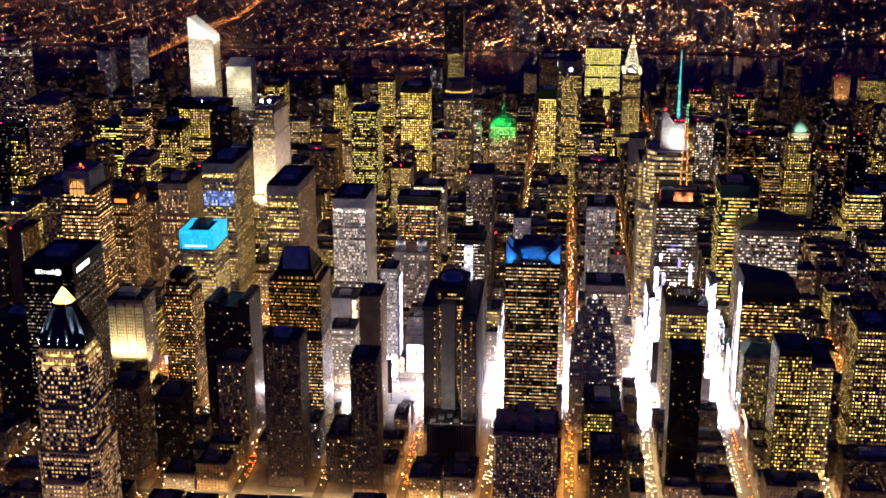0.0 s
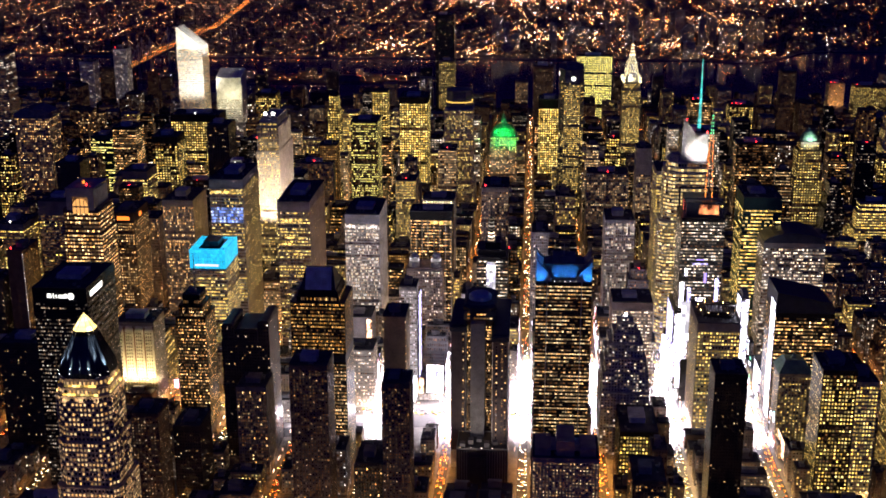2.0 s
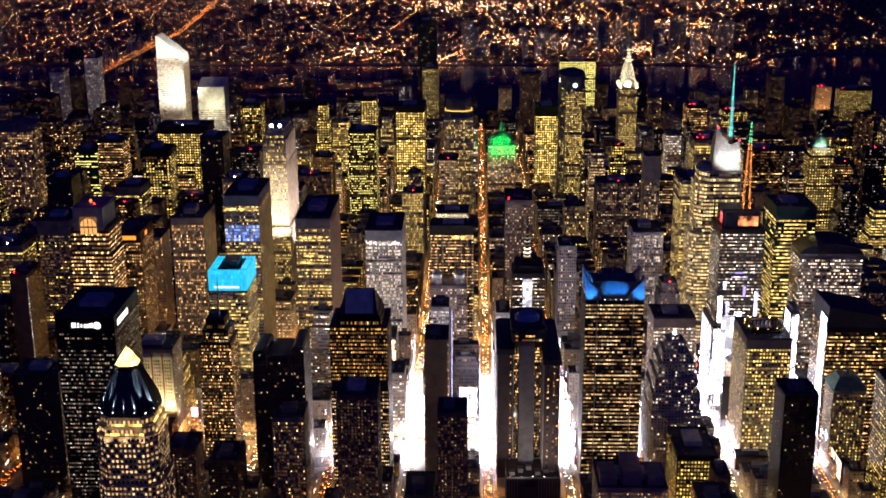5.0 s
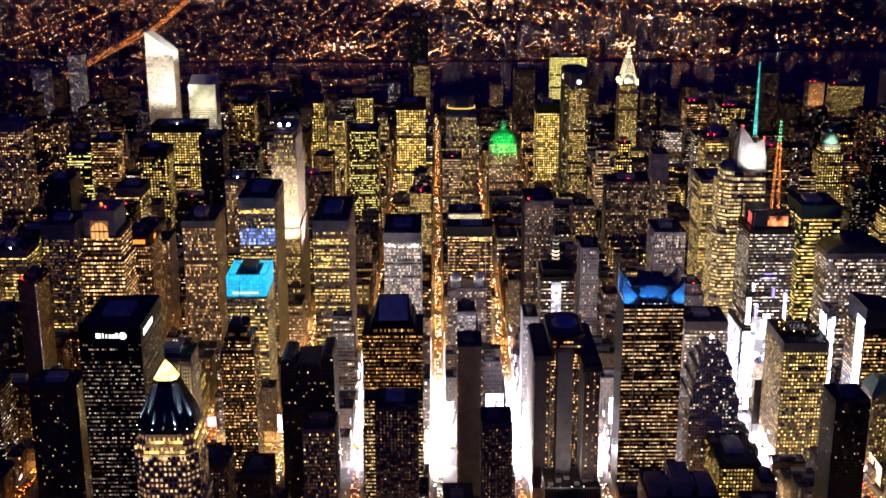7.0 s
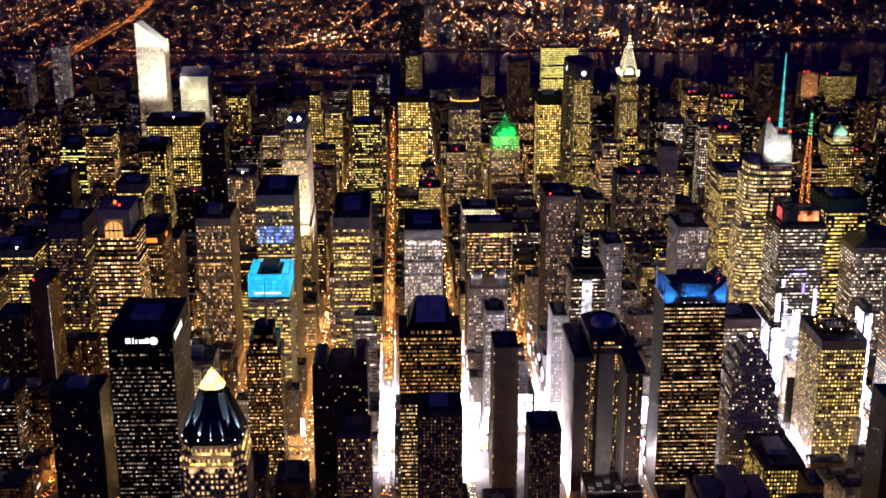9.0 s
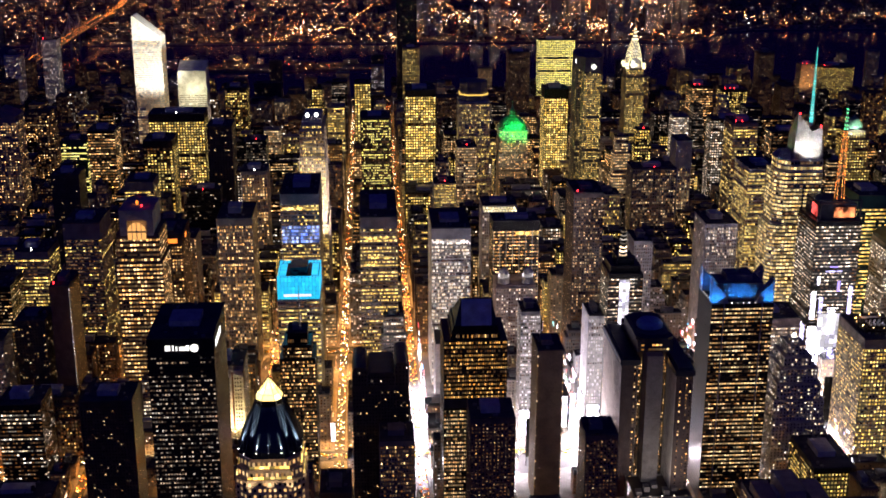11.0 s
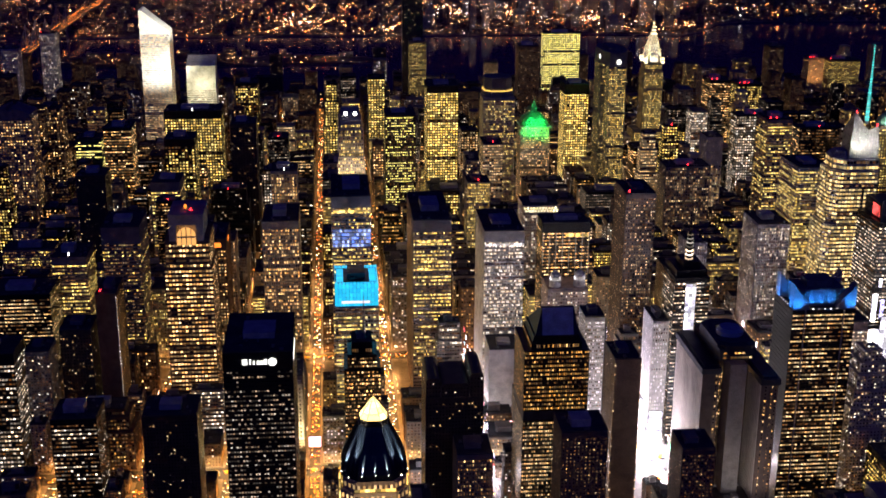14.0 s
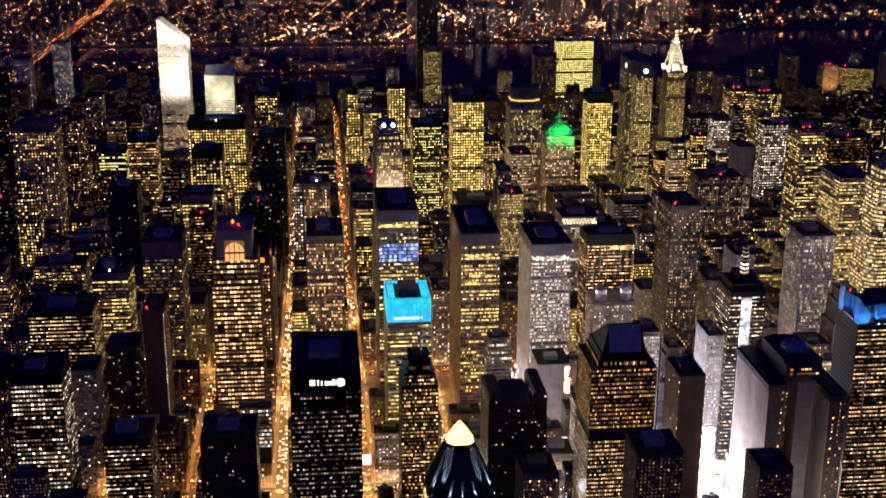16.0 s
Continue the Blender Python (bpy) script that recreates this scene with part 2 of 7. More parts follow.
MAT = {
    "limestone": surface("limestone", (0.36, 0.32, 0.27)),
    "pale_stone": surface("pale_stone", (0.50, 0.47, 0.44), 0.75),
    "white_stone": surface("white_stone", (0.68, 0.66, 0.63), 0.65),
    "brown_brick": surface("brown_brick", (0.17, 0.105, 0.075)),
    "red_brick": surface("red_brick", (0.20, 0.085, 0.06)),
    "tan_brick": surface("tan_brick", (0.30, 0.23, 0.16)),
    "grey_concrete": surface("grey_concrete", (0.26, 0.25, 0.25)),
    "dim_wall": surface("dim_wall", (0.13, 0.10, 0.10)),
    "pink_granite": surface("pink_granite", (0.38, 0.29, 0.27), 0.55),
    "dark_granite": surface("dark_granite", (0.06, 0.055, 0.055), 0.4),
    "black_metal": surface("black_metal", (0.022, 0.022, 0.025), 0.35, 0.3),
    "bronze_metal": surface("bronze_metal", (0.05, 0.038, 0.028), 0.4, 0.5),
    "aluminium": surface("aluminium", (0.55, 0.55, 0.56), 0.4, 0.6),
    "white_aluminium": surface("white_aluminium", (0.75, 0.75, 0.74), 0.45, 0.1),
    "crown_glass": surface("crown_glass", (0.42, 0.40, 0.40), 0.3, 0.0, 0.10, 0.85),
    "steel": surface("steel", (0.45, 0.45, 0.46), 0.35, 0.8),
    "green_metal": surface("green_metal", (0.03, 0.09, 0.08), 0.4, 0.2),
    "blue_steel": surface("blue_steel", (0.05, 0.06, 0.09), 0.4, 0.3),
    # pale blue base colour carries the reflection that the glass should show
    "screen_glass": surface("screen_glass", (0.48, 0.60, 0.76), 0.3, 0.0),
    "copper_green": surface("copper_green", (0.20, 0.36, 0.28), 0.6, 0.1),
    "dark_copper": surface("dark_copper", (0.022, 0.032, 0.05), 0.28, 0.5),
    "gravel_roof": surface("gravel_roof", (0.09, 0.09, 0.095), 0.95, 0, 0.08, 0.5, 0.5, 2.5),
    "pale_roof": surface("pale_roof", (0.24, 0.24, 0.25), 0.9, 0, 0.08, 0.4, 0.4, 2.0),
    "duct_metal": surface("duct_metal", (0.28, 0.28, 0.29), 0.5, 0.6),
    "tank_wood": surface("tank_wood", (0.11, 0.075, 0.05)),
    "asphalt": surface("asphalt", (0.05, 0.05, 0.052), 0.75, 0, 0.05, 0.4, 0.3, 1.2),
    "paving": surface("paving", (0.20, 0.19, 0.18), 0.85, 0, 0.1, 0.35, 0.3, 1.4),
    "earth": surface("earth", (0.17, 0.135, 0.14), 0.95, 0, 0.01, 0.6, 0.3, 0.1),
    "car_paint": surface("car_paint", (0.08, 0.08, 0.085), 0.3, 0.3),
    "cab_yellow": surface("cab_yellow", (0.55, 0.33, 0.03), 0.35),
    "leaves": surface("leaves", (0.05, 0.07, 0.02), 0.9),
    "bark": surface("bark", (0.07, 0.05, 0.035), 0.95),
    "dark_glass": glass("dark_glass", (0.015, 0.018, 0.026)),
    "dusky_glass": glass("dusky_glass", (0.016, 0.017, 0.022), 0.12, 0.30),
    "blue_glass": glass("blue_glass", (0.03, 0.05, 0.11)),
    "green_glass": glass("green_glass", (0.02, 0.06, 0.055)),
    "water": water_surface("water"),
    "lit_amber": glowing("lit_amber", (1.0, 0.42, 0.09), 1.75, 0.93, (1.0, 0.66, 0.32), power=2.6),
    "lit_yellow": glowing("lit_yellow", (1.0, 0.57, 0.09), 1.5, 0.82, (1.0, 0.76, 0.27), power=1.8),
    "lit_white": glowing("lit_white", (1.0, 0.66, 0.38), 1.5, 0.93, (1.0, 0.90, 0.80), power=2.6),
    "lit_room": glowing("lit_room", (1.0, 0.50, 0.16), 1.0, 0.8, (1.0, 0.74, 0.42), power=1.8),
    "lit_warm_even": glowing("lit_warm_even", (1.0, 0.50, 0.16), 0.85, 0.6, (1.0, 0.68, 0.34), power=1.4),
    "lit_crystal": glowing("lit_crystal", (1.0, 0.58, 0.16), 1.15, 0.8, (1.0, 0.76, 0.36), power=1.5),
    "lit_faint": glowing("lit_faint", (1.0, 0.46, 0.14), 0.6, 0.93, (1.0, 0.72, 0.44), power=3.0),
    "lit_amber_dim": glowing("lit_amber_dim", (1.0, 0.38, 0.06), 0.85, 0.9, (1.0, 0.60, 0.20), power=2.4),
    "lit_dim": glowing("lit_dim", (1.0, 0.60, 0.34), 0.42, 0.93, (1.0, 0.88, 0.76), power=3.0),
    "lit_spire": glowing("lit_spire", (1.0, 0.76, 0.36), 3.6, 0.4, (1.0, 0.9, 0.6)),
    "lit_cool": glowing("lit_cool", (0.95, 0.82, 0.95), 1.35, 0.7, (1.0, 0.90, 0.80)),
    "lit_green": glowing("lit_green", (0.90, 0.74, 0.14), 1.8, 0.4, (1.0, 0.84, 0.30), power=1.4),
    "lit_blue": glowing("lit_blue", (0.10, 0.22, 1.0), 1.0, 0.8, (0.55, 0.65, 1.0)),
    "lit_violet": glowing("lit_violet", (0.35, 0.22, 1.0), 1.8, 0.5, (0.9, 0.8, 1.0)),
    "street_lamp_glow": glowing("street_lamp_glow", (1.0, 0.42, 0.08), 10, 0.8, (1.0, 0.66, 0.28)),
    "headlight_glow": glowing("headlight_glow", (1.0, 0.82, 0.56), 18, 0.9, (1.0, 0.8, 0.5)),
    "taillight_glow": glowing("taillight_glow", (1.0, 0.08, 0.02), 15, 0.9, (1.0, 0.22, 0.03)),
    "beacon_red": glowing("beacon_red", (1.0, 0.02, 0.03), 9, 0.5),
    "city_glow": glowing("city_glow", (1.0, 0.17, 0.02), 20.0, 0.97, (1.0, 0.62, 0.26), power=5.0),
    "city_glow_white": glowing("city_glow_white", (1.0, 0.66, 0.36), 10, 0.95, (0.75, 0.85, 1.0), power=4.0),
    "city_glow_red": glowing("city_glow_red", (1.0, 0.04, 0.02), 9, 0.9, (1.0, 0.12, 0.08), power=3.0),
    "bridge_glow": glowing("bridge_glow", (1.0, 0.20, 0.02), 5.5, 0.7, (1.0, 0.34, 0.06)),
    "screen_white": glowing("screen_white", (0.66, 0.60, 1.0), 8, 0.4, (1.0, 0.96, 0.94), True, picture=0.2),
    "screen_soft": glowing("screen_soft", (0.80, 0.74, 1.0), 1.6, 0.7, (1.0, 0.95, 0.95), True),
    "screen_warm": glowing("screen_warm", (1.0, 0.35, 0.12), 5, 0.5, (1.0, 0.8, 0.6), True, picture=0.25),
    "screen_violet": glowing("screen_violet", (0.28, 0.22, 1.0), 4, 0.5, (0.9, 0.85, 1.0), True, picture=0.2),
    "screen_pink": glowing("screen_pink", (1.0, 0.35, 0.5), 4, 0.5, (1.0, 0.8, 0.8), True),
    "lantern_cyan": glowing("lantern_cyan", (0.02, 0.55, 1.0), 1.15, 0.12, (0.03, 0.66, 1.0), True),
    "lantern_gold": glowing("lantern_gold", (1.0, 0.68, 0.16), 3.4, 0.2, (1.0, 0.84, 0.36), True),
    "sign_white": glowing("sign_white", (1.0, 0.98, 0.92), 2.6, 0.1, None, True),
    "sign_orange": glowing("sign_orange", (1.0, 0.24, 0.03), 2.0, 0.1, None, True),
    "sign_red": glowing("sign_red", (1.0, 0.10, 0.12), 2.2, 0.1, None, True),
    "flood_lens": glowing("flood_lens", (1.0, 0.95, 0.85), 9, 0.3),
    "sign_red_blur": glowing("sign_red_blur", (0.8, 0.05, 0.05), 2.0, 0.1, (1.0, 0.12, 0.10), True, picture=0.12),
    "sign_orange_blur": glowing("sign_orange_blur", (0.7, 0.10, 0.03), 2.4, 0.1, (1.0, 0.42, 0.16), True, picture=0.11),
    "sign_cyan": glowing("sign_cyan", (0.1, 0.5, 1.0), 5, 0.5, (0.3, 0.9, 1.0)),
    "sign_green": glowing("sign_green", (0.05, 1.0, 0.3), 3, 0.5, (0.3, 1.0, 0.5)),
}

# ---------------------------------------------------------------- mesh kit


class Mesh:
    """Collects boxes, quads and prisms, and makes one mesh of them."""

    def __init__(self):
        self.v, self.q, self.p, self.n, self.trim = [], [], [], 0, None

    def quads(self, a):
        a = np.asarray(a, float).reshape(-1, 4, 3)
        self.v.append(a.reshape(-1, 3))
        self.q.append(np.arange(len(a) * 4).reshape(-1, 4) + self.n)
        self.n += len(a) * 4

    def boxes(self, a):
        a = np.asarray(a, float).reshape(-1, 6)
        if not len(a):
            return
        x0, x1, y0, y1, z0, z1 = a.T
        c = np.stack([np.stack(p, 1) for p in ((x0, y0, z0), (x1, y0, z0), (x1, y1, z0), (x0, y1, z0), (x0, y0, z1), (x1, y0, z1), (x1, y1, z1), (x0, y1, z1))], 1)
        f = np.array([[0, 1, 5, 4], [1, 2, 6, 5], [2, 3, 7, 6], [3, 0, 4, 7], [4, 5, 6, 7], [3, 2, 1, 0]])
        self.v.append(c.reshape(-1, 3))
        self.q.append((np.arange(len(a))[:, None, None] * 8 + f[None]).reshape(-1, 4) + self.n)
        self.n += len(a) * 8

    def box(self, *b):
        self.boxes([b])

    def loft(self, rings):
        """Rings of as many points each, joined by quads and closed at both ends."""
        k = len(rings[0])
        self.v.append(np.array([q for r in rings for q in r], float))
        for i in range(len(rings) - 1):
            a = self.n + i * k
            self.q.append(np.array([[a + j, a + (j + 1) % k, a + k + (j + 1) % k, a + k + j] for j in range(k)]))
        self.p.append([self.n + j for j in reversed(range(k))])
        self.p.append([self.n + (len(rings) - 1) * k + j for j in range(k)])
        self.n += len(rings) * k

    def prism(self, pts, z0, z1, pts1=None):
        pts1 = pts1 or pts
        self.loft([[(x, y, z0) for x, y in pts], [(x, y, z1) for x, y in pts1]])

    def rod(self, x, y, z0, z1, r0, r1, k=8):
        self.prism(ring(x, y, r0, k), z0, z1, ring(x, y, r1, k))

    def beam(self, a, b, r):
        """A square bar between two points."""
        a, b = Vector(a), Vector(b)
        d = (b - a).normalized()
        u = d.cross(Vector((0, 0, 1)) if abs(d.z) < 0.9 else Vector((1, 0, 0))).normalized() * r
        w = d.cross(u).normalized() * r
        self.loft([[tuple(p + s) for s in (u + w, w - u, -u - w, u - w)] for p in (a, b)])

    def data(self, name, origin=(0, 0, 0)):
        me = bpy.data.meshes.new(name)
        v = np.concatenate(self.v) - np.array(origin, float)
        q = np.concatenate(self.q) if self.q else np.zeros((0, 4), int)
        loops = np.concatenate([q.ravel()] + [np.array(p) for p in self.p]).astype(np.int32)
        total = np.concatenate([np.full(len(q), 4)] + [np.array([len(p)]) for p in self.p]).astype(np.int32)
        me.vertices.add(len(v))
        me.vertices.foreach_set("co", v.astype(np.float32).ravel())
        me.loops.add(len(loops))
        me.loops.foreach_set("vertex_index", loops)
        me.polygons.add(len(total))
        me.polygons.foreach_set("loop_start", np.concatenate([[0], np.cumsum(total)[:-1]]).astype(np.int32))
        me.update(calc_edges=True)
        me.validate()
        me.shade_flat()
        return me


def ring(x, y, r, k=8, turn=None):
    t = math.pi / k if turn is None else turn
    return [(x + r * math.cos(t + 2 * math.pi * i / k), y + r * math.sin(t + 2 * math.pi * i / k)) for i in range(k)]


def rect(x0, x1, y0, y1):
    return [(x0, y0), (x1, y0), (x1, y1), (x0, y1)]


def chamfered(x0, x1, y0, y1, c):
    return [(x0 + c, y0), (x1 - c, y0), (x1, y0 + c), (x1, y1 - c), (x1 - c, y1), (x0 + c, y1), (x0, y1 - c), (x0, y0 + c)]


def thing(name, at, label, category, group="", kind=""):
    ob = new(name)
    ob.empty_display_size = 2
    ob.location = at
    return tagged(ob, label, category, group, kind)


def origin_of(ob):
    o = Vector((0, 0, 0))
    while ob is not None:
        o += Vector(ob.location)
        ob = ob.parent
    return tuple(o)


def part(name, mb, mat, parent=None, label="", kind=""):
    """One mesh object, in world measures, under a thing or a part."""
    if not mb.n:
        return None
    me = mb.data(name, origin_of(parent))
    me.materials.append(MAT[mat])
    ob = new(name, me)
    if parent is not None:
        ob.parent = parent
    if mb.trim is not None and mb.trim.n:
        part("cladding", mb.trim, mat, parent, "piers and sills between the windows", "stuff")
    return tagged(ob, label, kind=kind)


# ---------------------------------------------------------------- buildings

STYLES = {
    # wall, glass, lit, bay, floor, pane width, pane height, lit share, row spread, pier depth, sill depth
    "amber_grid": ("brown_brick", "dusky_glass", "lit_amber", 2.88, 3.7, 0.45, 0.45, 0.68, 0.18, 0.5, 0.3),
    "yellow_grid": ("bronze_metal", "dusky_glass", "lit_yellow", 3.06, 3.9, 0.54, 0.50, 0.86, 0.18, 0.4, 0.35),
    "yellow_ribbon": ("limestone", "dusky_glass", "lit_yellow", 2.5, 3.9, 0.68, 0.43, 0.73, 0.30, 0.15, 0.4),
    "white_ribbon": ("black_metal", "dusky_glass", "lit_white", 2.6, 3.9, 0.76, 0.34, 0.37, 0.32, 0.15, 0.3),
    "dark_ribbon": ("black_metal", "dark_glass", "lit_dim", 2.3, 3.9, 0.64, 0.36, 0.62, 0.20, 0.2, 0.3),
    "fine_grid": ("black_metal", "dusky_glass", "lit_amber", 1.9, 3.6, 0.60, 0.46, 0.6, 0.22, 0.25, 0.3),
    "dark_amber": ("black_metal", "dusky_glass", "lit_amber", 2.6, 3.9, 0.77, 0.37, 0.43, 0.30, 0.2, 0.3),
    "stone_piers": ("pale_stone", "dusky_glass", "lit_yellow", 2.34, 3.9, 0.41, 0.53, 0.56, 0.34, 0.8, 0.15),
    "dim_piers": ("grey_concrete", "dusky_glass", "lit_amber", 2.52, 3.7, 0.39, 0.5, 0.24, 0.18, 0.7, 0.15),
    "white_piers": ("white_stone", "dusky_glass", "lit_white", 2.52, 3.8, 0.43, 0.52, 0.59, 0.25, 0.8, 0.15),
    "pink_grid": ("pink_granite", "dusky_glass", "lit_white", 2.7, 3.6, 0.46, 0.47, 0.43, 0.20, 0.4, 0.3),
    "green_ribbon": ("green_metal", "green_glass", "lit_green", 2.6, 4.0, 0.88, 0.40, 0.8, 0.28, 0.12, 0.3),
    "brick_flats": ("brown_brick", "dusky_glass", "lit_faint", 2.9, 3.0, 0.32, 0.38, 0.22, 0.06, 0.12, 0.2),
    "tan_flats": ("tan_brick", "dusky_glass", "lit_yellow", 3.24, 3.1, 0.34, 0.43, 0.3, 0.08, 0.12, 0.2),
    "grey_flats": ("grey_concrete", "dusky_glass", "lit_white", 2.9, 3.1, 0.38, 0.40, 0.22, 0.08, 0.15, 0.25),
    "black_flats": ("dark_granite", "dark_glass", "lit_room", 2.7, 3.2, 0.32, 0.34, 0.06, 0.03, 0.1, 0.15),
    "solid_yellow": ("bronze_metal", "dusky_glass", "lit_yellow", 2.9, 3.8, 0.64, 0.62, 1.05, 0.08, 0.3, 0.35),
    "gold_grid": ("tan_brick", "dusky_glass", "lit_room", 2.5, 3.55, 0.46, 0.50, 0.72, 0.12, 0.45, 0.3),
    "ribbed": ("white_stone", "dusky_glass", "lit_room", 1.6, 3.9, 0.67, 0.44, 0.6, 0.34, 0.6, 0.2),
    "hotel_rooms": ("limestone", "dusky_glass", "lit_white", 3.24, 3.0, 0.37, 0.43, 0.41, 0.10, 0.15, 0.2),
}
WALL_WORDS = {"dim_wall": "dull brown", "pink_granite": "pinkish granite", "aluminium": "pale aluminium", "green_metal": "green glass", "blue_steel": "blue-grey steel"}
HUE_WORDS = {"lit_amber": "amber", "lit_amber_dim": "dim amber", "lit_faint": "faint amber", "lit_yellow": "yellow", "lit_room": "warm yellow", "lit_white": "warm white",
             "lit_dim": "dim white", "lit_cool": "cool white", "lit_green": "yellow-green", "lit_crystal": "warm white"}


def describe(style, kind, wall, lit, share):
    """A label in plain words: wall, kind of building, and how its windows look."""
    wall, hue = WALL_WORDS.get(wall, wall.replace("_", " ")), HUE_WORDS.get(lit, "lit")
    if share < 0.1:
        look_of = "very few lit windows"
    elif style.endswith("ribbon"):
        look_of = f"long rows of {hue} windows" if share > 0.45 else f"broken rows of {hue} windows"
    elif style.endswith("piers") or style == "ribbed":
        look_of = f"close vertical piers and {hue} windows"
    elif style.endswith("flats") or style == "hotel_rooms":
        look_of = f"scattered {hue} lit windows"
    else:
        look_of = f"a dense grid of {hue} windows" if share > 0.6 else f"a patchy grid of {hue} windows"
    return f"{wall} {kind} with {look_of}"


rng = np.random.default_rng(7)
window_rng = np.random.default_rng(19)


def lit_map(nf, nb, share, spread, ribbon=False):
    """Which panes are lit: floors differ, and neighbours on one floor go together."""
    share = share * 1.25 if share > 0.15 else share
    row = np.clip(share + window_rng.normal(0, 1, nf) * spread * 0.8, 0.02, 1.12 if share > 0.8 else 0.98)
    row = np.where(window_rng.random(nf) < 0.06, 0.03, row)
    k, g = (4, 0.62) if ribbon else (2, 0.25)
    run = np.repeat(window_rng.random((nf, nb // k + 2)), k, axis=1)[:, 1:nb + 1]
    return run * g + window_rng.random((nf, nb)) * (1 - g) < (0.12 + 0.76 * row)[:, None]


def facade(walls, dark, lit, tier, style, faces="WNS", share=None, coarse=1.0, blank=0.0, lits=None):
    """Clads one tier: a core, panes on it, and piers and sills that stand proud of the panes."""
    _, _, _, bay, fl, pw, ph, sh, spread, pd, sd = STYLES[style]
    bay, fl = bay * coarse, fl * (1.0 if coarse == 1 else 1.12)
    sh = sh if share is None else share
    x0, x1, y0, y1, z0, z1 = tier
    walls.box(*tier)
    if walls.trim is None:
        walls.trim = Mesh()
    core, walls = walls, walls.trim
    nf = max(1, int((z1 - z0 - blank) / fl))
    fl = (z1 - z0 - blank) / nf
    zc = z0 + (np.arange(nf) + 0.5) * fl
    hh = fl * ph / 2
    e = sd
    zb = z0 + np.arange(nf + 1) * fl
    h = fl * (1 - ph) / 2
    n = len(zb)
    walls.boxes(np.stack([np.full(n, x0 - e), np.full(n, x1 + e), np.full(n, y0 - e), np.full(n, y1 + e), np.maximum(zb - h, z0), np.minimum(zb + h, z1 - 0.01)], 1))
    deep = pd
    seen = "W" + ("N" if x0 > -60 else "") + ("S" if x1 < 490 else "")
    for f in seen:
        pd = 0.0 if coarse > 1.5 else deep if f == "W" else deep * 0.4
        a0, a1 = (x0, x1) if f in "WE" else (y0, y1)
        nb = max(1, round((a1 - a0) / bay))
        w = (a1 - a0) / nb
        u = a0 + np.arange(nb + 1) * w
        pwid = max(w * (1 - pw) / 2, 0.08)
        lo, hi = np.maximum(u - pwid, a0 - pd), np.minimum(u + pwid, a1 + pd)
        zz0, zz1 = np.full(nb + 1, z0), np.full(nb + 1, z1 - 0.02)
        if f in "WE":
            c = y0 if f == "W" else y1
            if pd:
                walls.boxes(np.stack([lo, hi, np.full(nb + 1, c - pd), np.full(nb + 1, c + pd), zz0, zz1], 1))
        else:
            c = x0 if f == "N" else x1
            if pd:
                walls.boxes(np.stack([np.full(nb + 1, c - pd), np.full(nb + 1, c + pd), lo, hi, zz0, zz1], 1))
        if f not in faces:
            continue
        uc = a0 + (np.arange(nb) + 0.5) * w
        hw = w * pw / 2
        U, Z = np.meshgrid(uc, zc)
        on = lit_map(nf, nb, sh if f == "W" else sh * 0.9, spread, pw > 0.65).ravel()
        U, Z = U.ravel(), Z.ravel()
        k = len(U)
        d = 0.06
        if f in "WE":
            Y = np.full(k, c - d if f == "W" else c + d)
            s = 1 if f == "W" else -1
            P = [np.stack([U - s * hw, Y, Z - hh], 1), np.stack([U + s * hw, Y, Z - hh], 1), np.stack([U + s * hw, Y, Z + hh], 1), np.stack([U - s * hw, Y, Z + hh], 1)]
        else:
            X = np.full(k, c - d if f == "N" else c + d)
            s = -1 if f == "N" else 1
            P = [np.stack([X, U - s * hw, Z - hh], 1), np.stack([X, U + s * hw, Z - hh], 1), np.stack([X, U + s * hw, Z + hh], 1), np.stack([X, U - s * hw, Z + hh], 1)]
        P = np.stack(P, 1)
        if (~on).any():
            dark.quads(P[~on])
        if on.any():
            lit.quads(P[on])


